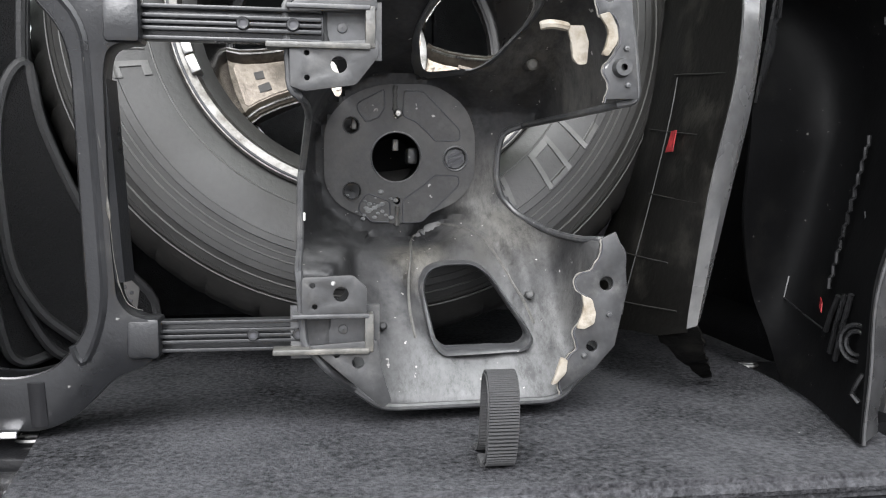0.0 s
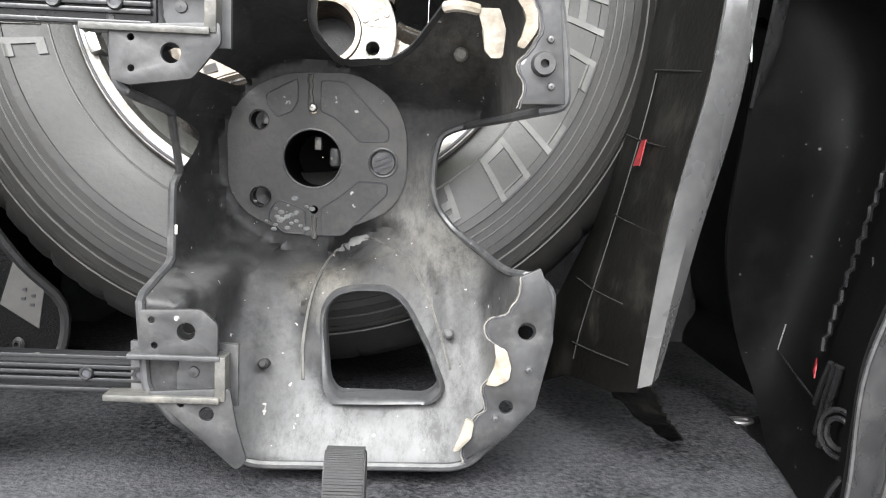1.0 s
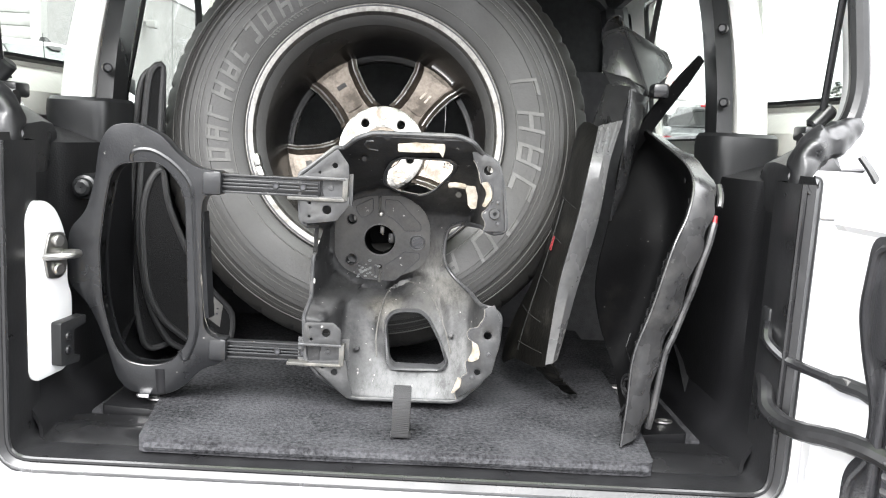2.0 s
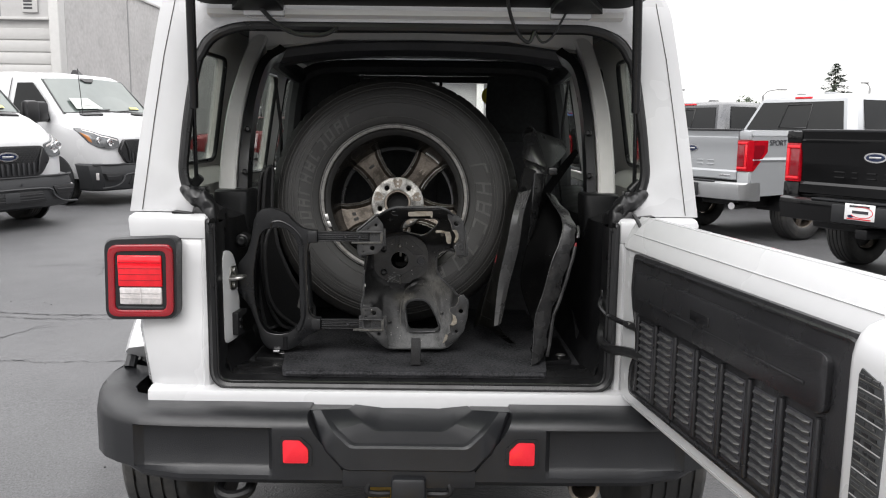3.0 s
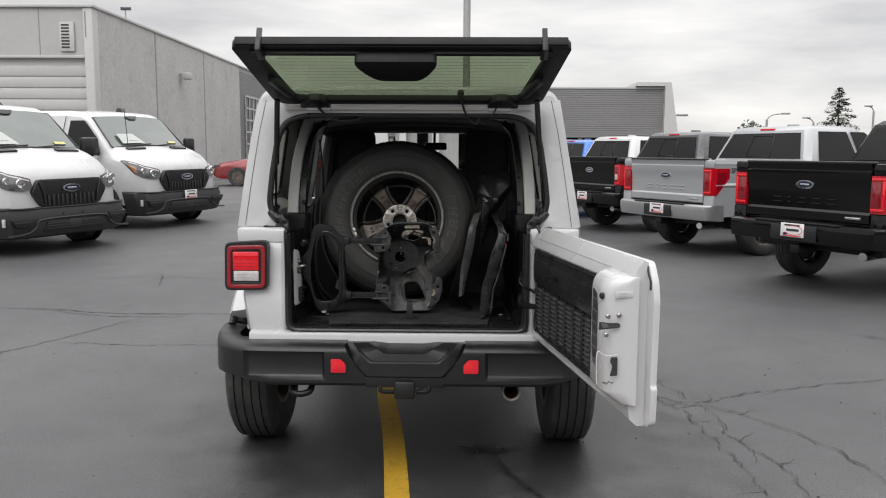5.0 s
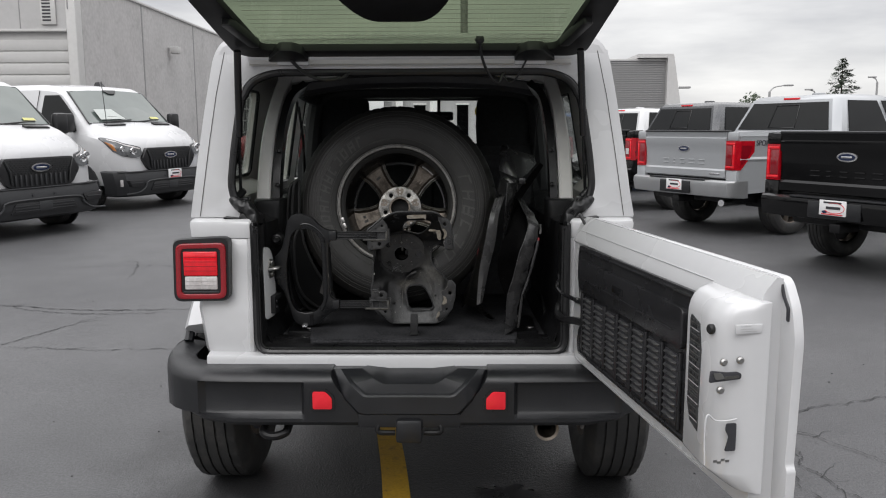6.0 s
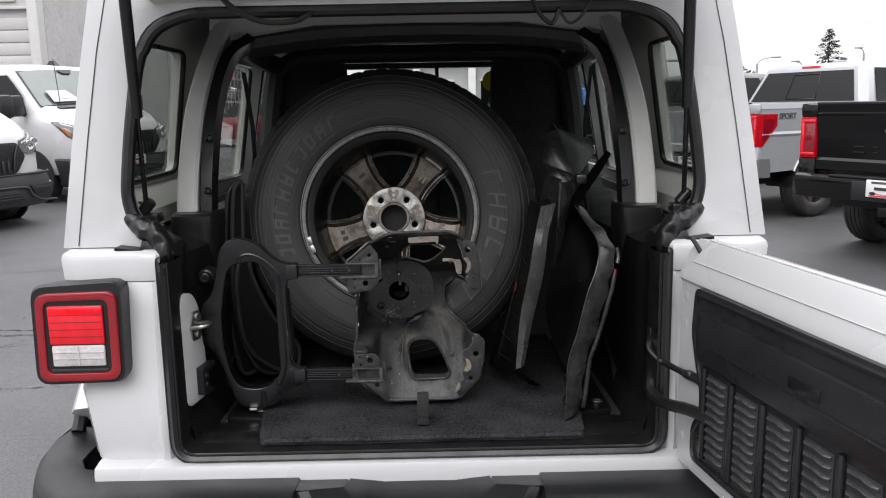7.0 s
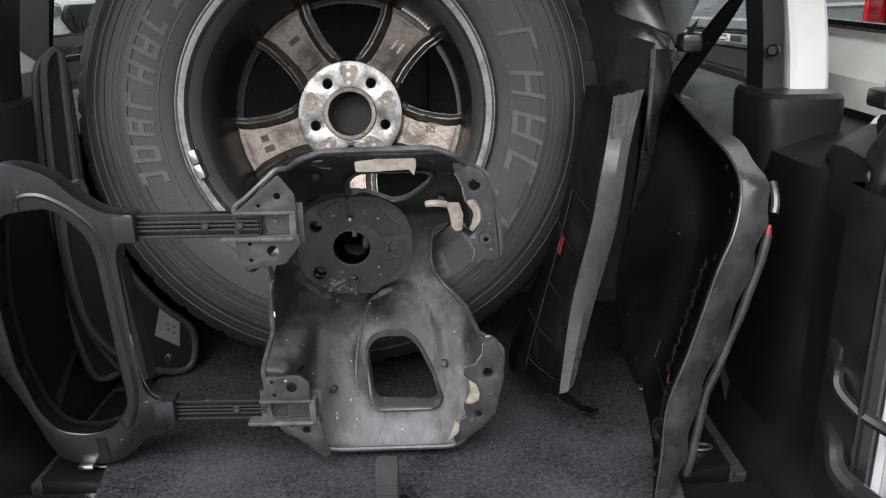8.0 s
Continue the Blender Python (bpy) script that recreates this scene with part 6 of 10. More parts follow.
gate = part("tailgate", gated(loft(bmesh.new(), [[(u, -0.030, 0.700), (u, -0.036, 0.80), (u, -0.036, 1.10), (u, -0.030, 1.190), (u, -0.022, 1.206), (u, -0.008, 1.208), (u, 0.012, 1.185), (u, 0.034, 1.140), (u, 0.036, 1.128), (u, 0.030, 1.12), (u, 0.030, 0.75), (u, 0.024, 0.712), (u, 0.0, 0.690), (u, -0.02, 0.690)] for u in (0.03, 0.05, 0.6, 1.17, 1.185)])), M["white"], car, "white tailgate standing open")
part("outer_skin", gated(plate([rounded([(0.02, 0.695), (1.195, 0.690), (1.232, 0.705), (1.236, 0.82), (1.228, 0.83), (1.236, 1.09), (1.222, 1.15), (1.185, 1.208), (0.02, 1.205)], 0.02, 4)], "y", -0.042, -0.022, bev=0.004)), M["white"], gate, "white outer skin")
part("latch_box", gated(loft(bmesh.new(), [[(u, n * (1 - k) if n > 0.02 else n, z) for u, n in rounded([(0.985, 0.030), (1.004, 0.086), (1.022, 0.099), (1.135, 0.112), (1.188, 0.104), (1.208, 0.050), (1.210, 0.012), (0.99, 0.012)], [0.006, 0.008, 0.008, 0.014, 0.022, 0.014, 0.006, 0.006], 4)] for z, k in ((0.764, 0.46), (0.768, 0.40), (0.800, 0.03), (0.806, 0.0), (1.095, 0.0), (1.116, 0.01), (1.132, 0.05), (1.146, 0.13), (1.156, 0.26), (1.162, 0.45))])), M["white"], gate, "white latch box of the tailgate")
panel = part("inner_panel", gated(plate([rounded([(0.118, 0.758), (0.955, 0.758), (0.985, 0.775), (0.985, 1.132), (0.118, 1.125), (0.108, 1.03), (0.125, 0.975), (0.150, 0.92), (0.150, 0.87), (0.118, 0.83)], 0.02, 4)], "y", 0.030, 0.046, bev=0.005)), M["panel"], gate, "black plastic tailgate panel with vents")
part("panel_rim", gated(tube_bm([(u, 0.046, z) for u, z in rounded([(0.130, 0.768), (0.972, 0.770), (0.972, 1.120), (0.130, 1.113), (0.122, 1.03), (0.140, 0.975), (0.163, 0.92), (0.163, 0.86), (0.130, 0.82)], 0.02, 3)], 0.005, 6, loop=True)), M["panel"], panel)
part("storage_lid", gated(plate([rounded([(0.15, 0.985), (0.915, 0.985), (0.915, 1.085), (0.15, 1.085)], 0.02, 4)], "y", 0.045, 0.058, bev=0.006)), M["panel"], panel, "black storage lid")
part("lid_groove", gated(box_bm((0.19, 0.058, 1.020), (0.86, 0.0605, 1.026), 0.001)), M["panel"], panel)
part("lid_badge", gated(box_bm((0.46, 0.058, 1.036), (0.54, 0.061, 1.056), 0.003)), M["black_gloss"], panel)
for c in range(7):
    u0 = 0.185 + c * 0.103
    # flat dark strip standing in for the shade behind the louvres
    part("vent_recess", gated(box_bm((u0, 0.0455, 0.785), (u0 + 0.072, 0.0475, 0.965), 0.001)), M["ink_and_gap"], panel)
bar_mesh = None
for c in range(7):
    for r in range(10):
        u0, z = 0.188 + c * 0.103, 0.793 + r * 0.0175
        if bar_mesh is None:
            b0 = bmesh.new()
            # each louvre: a pressed hood whose open lip looks up
            rows = [[(x, y * (0.35 if x in (0, 0.066) else 1.0), zz + (0.0018 if x == 0.033 else 0)) for x in (0, 0.008, 0.020, 0.033, 0.046, 0.058, 0.066)] for y, zz in ((0.0, -0.001), (0.0085, 0.0055), (0.0100, 0.0080), (0.0080, 0.0092), (0.0, 0.0100))]
            loft(b0, rows, closed=False)
            for v in b0.verts:
                v.co = GD * v.co.x + GN * v.co.y + Vector((0, 0, v.co.z))
            bar_mesh = finish("slat", b0, M["slat"])
        s = new("slat", bar_mesh)
        s.parent = panel
        s.location = on_gate(Vector((u0, 0.047, z)))
for c in range(8):
    part("vent_rib", gated(box_bm((0.165 + c * 0.103, 0.045, 0.780), (0.180 + c * 0.103, 0.054, 0.975), 0.004)), M["panel"], panel)


def vent_n(u):
    """The label's face on the inner side of the box."""
    return 0.0995 + (u - 1.022) * 0.115


VENT = [(1.046, 0.912), (1.066, 0.874), (1.110, 0.866), (1.114, 1.045), (1.100, 1.098), (1.052, 1.108), (1.046, 1.098)]
vent = part("box_vent", gated(loft(bmesh.new(), [[(u, vent_n(u) + d, z) for u, z in VENT] for d in (-0.004, 0.0016)])), M["vent_grey"], gate, "grey pressure vent grille")
rnd = random.Random(5)
for i in range(17):
    z = 0.884 + i * 0.0130
    u0 = 1.049 + max(0.0, 0.912 - z) * 0.53
    u1 = 1.110 - max(0.0, z - 1.050) * 0.26
    part("vent_line", gated(loft(bmesh.new(), [[(u, vent_n(u) + d, z + e) for d, e in ((0.0, 0.0), (0.0030, 0.0004), (0.0030, 0.0016), (0.0, 0.0020))] for u in (u0, (u0 + u1) / 2, u1)])), M["rail" if i % 3 else "corrugated"], vent)
    u = u0
    while u < u1 - 0.012:
        wide = min(rnd.uniform(0.008, 0.024), u1 - u)
        part("vent_flap", gated(loft(bmesh.new(), [[(a, vent_n(a) + d, z + e) for d, e in ((0.0, 0.0035), (0.0026, 0.0040), (0.0026, 0.0080 + 0.002 * (i % 2)), (0.0, 0.0095))] for a in (u, u + wide)])), M[rnd.choice(("flange_metal", "van_bumper", "grille"))], vent)
        u += wide + rnd.uniform(0.002, 0.012)
part("bump_stop", gated(cyl_bm((1.150, 0.09, 1.100), (1.156, 0.118, 1.100), 0.0105, 14, 0.003)), M["plastic"], gate)


def on_end(u, n, z):
    return on_gate(Vector((u, n, z)))


for n, z in ((0.112, 1.047), (0.077, 1.049), (0.116, 0.990)):
    c = on_end(1.206, n, z)
    part("latch_screw", cyl_bm(c, c + GD * 0.010, 0.0078, 14, 0.003), M["bolt"], gate, "zinc latch screw")
TURN = Matrix.Rotation(math.atan2(GD.y, GD.x), 4, "Z")


def end_piece(loop, n, z, d0, d1, bev=0.0):
    """A flat piece on the end of the box; the loop is across the end (to the inner side) and up."""
    bm = plate([rounded([(-p, q) for p, q in reversed(loop)], 0.004, 3)], "x", d0, d1, bev=bev)
    return move(bm, Matrix.Translation(on_end(1.2105, n, z)) @ TURN)


slot = part("latch_slot", end_piece([(-0.030, -0.007), (0.026, -0.011), (0.036, -0.012), (0.034, 0.013), (0.0, 0.008), (-0.024, 0.008), (-0.032, 0.003)], 0.105, 1.018, -0.002, 0.0025, 0.001), M["ink_and_gap"], gate, "dark latch slot")
part("latch_claw", end_piece([(0.004, -0.004), (0.024, -0.006), (0.030, 0.008), (0.012, 0.008)], 0.105, 1.018, 0.001, 0.0045), M["steel"], slot, "steel latch claw")
part("slot_guide", end_piece([(-0.026, -0.004), (0.004, -0.006), (0.004, 0.000), (-0.026, 0.001)], 0.105, 1.018, 0.001, 0.0035), M["rail"], slot)
pocket = part("handle_pocket", tube_bm([on_end(1.2105, 0.108 + n, 0.888 + z) for n, z in spline2d([(-0.030, 0.040), (-0.006, 0.037), (0.016, 0.040), (0.032, 0.052), (0.037, 0.030), (0.036, -0.020), (0.034, -0.052)])], 0.0017, 8), M["white"], gate, "pressed edge of the handle pocket")
for n, z in ((0.012, -0.046), (0.004, -0.049), (-0.004, -0.044), (-0.014, -0.047)):
    part("chip", move(box_bm((0, -0.004, -0.003), (0.0012, 0.004, 0.002)), Matrix.Translation(on_end(1.2105, 0.108 + n, 0.888 + z)) @ TURN), M["bolt"], pocket)
# dark piece laid on for the shade in the pocket's gap
part("pocket_gap", end_piece([(-0.029, -0.026), (-0.006, -0.026), (-0.010, -0.012), (-0.014, 0.004), (-0.006, 0.018), (-0.008, 0.032), (-0.029, 0.032)], 0.108, 0.888, 0.0, 0.0030), M["ink_and_gap"], pocket)
c = on_end(1.2105, 0.062, 1.112)
lab = part("paint_label", move(box_bm((-0.003, -0.028, -0.009), (0.0008, 0.028, 0.009), 0.0004), Matrix.Translation(c) @ Matrix.Rotation(math.atan2(GD.y, GD.x), 4, "Z")), M["white"], gate, "small white label with print")
for i in range(3):
    part("print_line", move(box_bm((0.0, -0.018, -0.005 + i * 0.005), (0.0014, 0.016 - 0.006 * i, -0.0042 + i * 0.005)), Matrix.Translation(c) @ Matrix.Rotation(math.atan2(GD.y, GD.x), 4, "Z")), M["pole"], lab)
for n, z, r in ((0.022, 1.166, 0.0016), (-0.014, 1.2085, 0.0014)):
    part("pressed_line", gated(tube_bm([(0.06, n, z), (0.6, n, z), (0.985, n, z)], r, 6)), M["white"], gate)
part("hem_line", gated(tube_bm([(0.05, 0.028, 0.722), (0.6, 0.028, 0.722), (0.985, 0.028, 0.722)], 0.0016, 6)), M["white"], gate)
part("edge_slot", gated(plate([rounded([(1.207, 1.125), (1.214, 1.123), (1.214, 1.150), (1.196, 1.172), (1.186, 1.195), (1.180, 1.193), (1.190, 1.170), (1.207, 1.148)], 0.004, 3)], "y", -0.023, -0.018)), M["ink_and_gap"], gate)
for z in (1.035, 0.785):
    hinge = part("gate_hinge", box_bm((0.584, -0.165, z + 0.016), (0.612, -0.120, z + 0.045), 0.006), M["white"], gate, "white tailgate hinge")
    part("hinge_knuckle", box_bm((0.584, -0.165, z - 0.045), (0.612, -0.120, z - 0.018), 0.006), M["white"], hinge)
    part("hinge_pin", cyl_bm((0.600, -0.140, z - 0.02), (0.600, -0.140, z + 0.02), 0.010, 12), M["steel"], hinge)
    # solid dark block in place of the shade between the knuckles
    part("hinge_gap", box_bm((0.600, -0.150, z - 0.018), (0.611, -0.118, z + 0.016)), M["ink_and_gap"], hinge)
part("top_cord", tube_bm(spline([(0.592, -0.150, 1.190), (0.602, -0.160, 1.172), (0.612, -0.170, 1.150), (0.617, -0.174, 1.135)], 4), 0.0050, 8), M["rubber"], gate, "short black drain cord")
stay = part("check_strap", tube_bm(spline([(0.552, -0.02, 0.950), (0.534, -0.070, 0.948), (0.528, -0.088, 0.930), (0.540, -0.110, 0.914), (0.553, -0.130, 0.908), (0.574, -0.180, 0.905), (0.588, -0.212, 0.903)], 5), 0.0072, 8), M["black_gloss"], car, "black tailgate check strap")
part("strap_socket", box_bm((0.532, -0.072, 0.922), (0.560, -0.045, 0.972), 0.004), M["plastic"], stay)
clip = part("strap_clip", tube_bm([(0.576, -0.186, 0.905), (0.581, -0.198, 0.905), (0.592, -0.226, 0.905), (0.602, -0.250, 0.901), (0.607, -0.262, 0.897)], [0.008, 0.0105, 0.010, 0.0125, 0.009], 10), M["plastic"], stay)
part("strap_rivet", box_bm((0.577, -0.215, 0.906), (0.582, -0.200, 0.914), 0.001), M["bolt"], clip, "small bright clip")
boot_line = spline([(0.550, -0.03, 0.868), (0.534, -0.085, 0.862), (0.528, -0.112, 0.840), (0.538, -0.145, 0.830), (0.549, -0.185, 0.834), (0.566, -0.225, 0.842), (0.584, -0.268, 0.846), (0.600, -0.300, 0.842)], 5)
part("wire_boot", tube_bm(boot_line, [0.0100 + 0.0004 * math.sin(i * 2.1) + 0.003 * min(1, i / 12) for i in range(len(boot_line))], 10), M["rubber"], car, "black rubber wiring boot")


# ---- load: carpet mat with pull strap ----
mat = thing("cargo_mat", "charcoal carpet cargo mat on the load floor", "mat")
rnd = random.Random(3)
bm = plate([rounded([(-0.348, -0.092), (0.386, -0.088), (0.400, 0.06), (0.405, 0.70), (-0.395, 0.70), (-0.385, 0.12), (-0.372, 0.06)], 0.012, 3)], "z", 0.722, 0.742, lambda co: Vector((co.x, co.y, co.z + 0.0025 * noise.noise(Vector((co.x * 5, co.y * 5, 0))))), grid=0.03)
part("carpet", bm, M["carpet"], mat)
part("front_binding", tube_bm([(x, -0.091 + 0.004 * (x + 0.34) / 0.72, 0.731) for x in [-0.338 + 0.0716 * i for i in range(11)]], 0.006, 8), M["carpet"], mat)
loop = spline([(0, -0.030, 0.744), (0, -0.052, 0.750), (0, -0.062, 0.785), (0, -0.060, 0.810), (0, -0.048, 0.821), (0, -0.034, 0.814), (0, -0.028, 0.785), (0, -0.018, 0.752), (0, 0.004, 0.744)], 6)
pull = part("pull_strap", sheet(bmesh.new(), [[(0.008 + 0.026 * k, p.y, p.z) for k in (0, 0.5, 1)] for p in loop], 0.002), M["strap"], mat, "black webbing pull strap")
for i in range(0, len(loop) - 1, 1):
    for f in (0.0, 0.5):
        p = loop[i].lerp(loop[i + 1], f)
        t = (loop[i + 1] - loop[i]).normalized()
        out = Vector((0, -t.z, t.y)) * (-0.0014)
        for side in (-1, 1):
            q = p + out * side
            part("weave_rib", tube_bm([(0.009, q.y, q.z), (0.033, q.y, q.z)], 0.0011, 4), M["strap"], pull)
part("strap_base", box_bm((0.006, -0.042, 0.741), (0.036, -0.026, 0.748), 0.002), M["strap"], pull)

# ---- spare wheel, inner side turned to the opening ----
SP, SR = Vector((-0.064, 0.430, 1.1665)), 0.402
spare = thing("spare_wheel", "spare tyre on a bare alloy wheel, inner side outward", "wheel", tuple(SP))
spare.matrix_basis = pose(SP.x, SP.y, SP.z, -10, 0, 0)
SEG = 360
w = 0.250
h = w / 2
half = [(0.205, -0.098), (0.214, -0.106), (0.226, -0.112), (0.234, -0.114), (0.240, -0.112), (0.248, -0.116), (0.275, -0.1225), (0.305, -0.125), (0.3055, -0.1265), (0.314, -0.1265), (0.3145, -0.1245), (0.340, -0.122), (0.3405, -0.1235), (0.348, -0.1225), (0.3485, -0.1205), (0.364, -0.115), (0.3645, -0.1165), (0.3685, -0.115), (0.369, -0.1125), (0.378, -0.106), (0.388, -0.097), (0.395, -0.088), (0.3985, -0.080)]
tread = []
for c in (-0.052, -0.018, 0.018, 0.052):
    tread += [(SR, c - 0.006), (SR - 0.008, c - 0.0045), (SR - 0.008, c + 0.0045), (SR, c + 0.006)]
prof = half + tread + [(r, -d) for r, d in reversed(half)]


def siped(i, j, r):
    if 0.379 < r < 0.3988:
        return r - (0.0045 if i % 10 == 0 else 0.0025 if i % 5 == 0 else 0.0)
    if r > 0.399 and i % 10 == 0 and abs(r - SR) < 0.001:
        return r - 0.0012
    return r


tyre = part("tyre", lathe(bmesh.new(), prof, (0, 0, 0), "y", SEG, siped), M["tyre_clean"], spare, "black tyre with worn moulded sidewall", angle=40)
# raised sidewall marks, plain slanted strokes and bars
def arc_bar(r0, r1, a0, a1, skew=0.0, lift=0.0012):
    """A low raised bar on the sidewall between two radii and two angles."""
    n = 6
    rows = []
    for k in range(n + 1):
        r = r0 + (r1 - r0) * k / n
        sh = skew * k / n
        rows.append([(r * math.cos(a), ramp_at(r, SIDE) - lift, r * math.sin(a)) for a in [radians(a0 + sh + (a1 - a0) * q / 4) for q in range(5)]])
    return sheet(bmesh.new(), rows, 0.0012)


SIDE = [(0.248, -0.116), (0.275, -0.1225), (0.305, -0.125), (0.3055, -0.1265), (0.314, -0.1265), (0.3145, -0.1245), (0.340, -0.122)]
rnd = random.Random(11)
# blocky hollow marks the size of the moulded writing: which of the five bars each mark has
BARS = ("lrio", "lio", "lrm", "lrom", "rio", "lrim", "lo")
for a0, n, step, span, r0, r1, skew in ((203, 11, -7.9, 5.0, 0.268, 0.308, -1.6), (24, 6, -12.4, 7.4, 0.264, 0.312, -2.4), (-54, 3, -9.0, 5.2, 0.264, 0.300, -1.8)):
    for k in range(n):
        a, bars, wd = a0 + k * step, BARS[(k * 3 + n) % 7], 1.25
        strokes = []
        if "l" in bars:
            strokes.append((r0, r1, a, a - wd, skew))
        if "r" in bars:
            strokes.append((r0, r1, a - span + wd, a - span, skew))
        if "i" in bars:
            strokes.append((r0, r0 + 0.0085, a - wd, a - span + wd, 0.2 * skew))
        if "o" in bars:
            strokes.append((r1 - 0.0085, r1, a - wd + 0.8 * skew, a - span + wd + 0.8 * skew, 0.2 * skew))
        if "m" in bars:
            strokes.append(((r0 + r1) / 2 - 0.004, (r0 + r1) / 2 + 0.004, a - wd + 0.4 * skew, a - span + wd + 0.4 * skew, 0.2 * skew))
        for q in strokes:
            part("raised_stroke", arc_bar(*q, lift=0.0020), M["tyre_mark"], tyre)
for k in range(26):
    a = 96 + k * 1.5 + (6 if k > 12 else 0)
    part("raised_stroke", arc_bar(0.256, 0.264 if k % 3 else 0.261, a, a + 0.7, 0.8), M["tyre_mark"], tyre)
for r, y in ((0.262, -0.1196), (0.322, -0.1242), (0.330, -0.1234), (0.356, -0.1184), (0.372, -0.1112)):
    part("moulded_line", lathe(bmesh.new(), [(r - 0.0012, y + 0.0005), (r - 0.0006, y - 0.0009), (r + 0.0006, y - 0.0009), (r + 0.0012, y + 0.0005)], (0, 0, 0), "y", 120), M["tyre_mark"], tyre)
rim = part("rim_lip", lathe(bmesh.new(), [(0.2390, -0.108), (0.2400, -0.117), (0.2376, -0.1205), (0.2320, -0.121), (0.2244, -0.119), (0.2212, -0.113), (0.2200, -0.108), (0.2244, -0.100), (0.2390, -0.100)], (0, 0, 0), "y", 120), M["lip_metal"], spare, "dull machined rim flange")
part("rim_groove", lathe(bmesh.new(), [(0.2331, -0.1216), (0.2339, -0.1222), (0.2353, -0.1222), (0.2361, -0.1212)], (0, 0, 0), "y", 120), M["ink_and_gap"], rim)
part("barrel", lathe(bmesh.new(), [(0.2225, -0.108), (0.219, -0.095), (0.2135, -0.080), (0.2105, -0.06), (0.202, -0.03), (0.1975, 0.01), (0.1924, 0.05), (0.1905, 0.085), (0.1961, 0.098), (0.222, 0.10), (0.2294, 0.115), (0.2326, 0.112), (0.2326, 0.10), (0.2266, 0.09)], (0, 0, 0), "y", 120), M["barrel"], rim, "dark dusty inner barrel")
PAD = 0.078
hubloops = [circle(0, 0, 0.090, 60), circle(0, 0, 0.037, 40)] + [circle(0.0635 * math.cos(radians(54 + 72 * k)), 0.0635 * math.sin(radians(54 + 72 * k)), 0.0085, 16) for k in range(5)]
part("hub_pad", plate(hubloops, "y", PAD, PAD + 0.05, bev=0.0015), M["alloy_bright"], spare, "bright mounting pad with five stud holes")
part("centre_bore", lathe(bmesh.new(), [(0.046, PAD - 0.0005), (0.0445, PAD - 0.004), (0.038, PAD - 0.004), (0.036, PAD + 0.002), (0.035, PAD + 0.06)], (0, 0, 0), "y", 40), M["alloy"], spare)
# dark disc closing the bore, coloured as the shade inside it
part("bore_floor", lathe(bmesh.new(), [(0.0005, PAD + 0.055), (0.036, PAD + 0.055)], (0, 0, 0), "y", 30), M["trim"], spare)
for k in range(5):
    a = radians(90 + 72 * k)
    bm = bmesh.new()
    ca, sa = math.cos(a), math.sin(a)
    loop2 = rounded([(0.050, -0.006), (0.060, -0.011), (0.074, -0.017), (0.082, -0.013), (0.082, 0.013), (0.074, 0.017), (0.060, 0.011), (0.050, 0.006)], 0.004, 3)
    prism(bm, [(r * ca - t * sa, r * sa + t * ca) for r, t in loop2], "y", PAD - 0.0015, PAD + 0.004)
    part("pad_pocket", bm, M["alloy"], spare)
    bm = bmesh.new()
    for r in (0.052, 0.066, 0.080):
        cyl(bm, (r * ca, PAD - 0.004, r * sa), (r * ca, PAD, r * sa), 0.0042, 8)
    part("pad_nub", bm, M["alloy_bright"], spare)
spoke_mesh = None
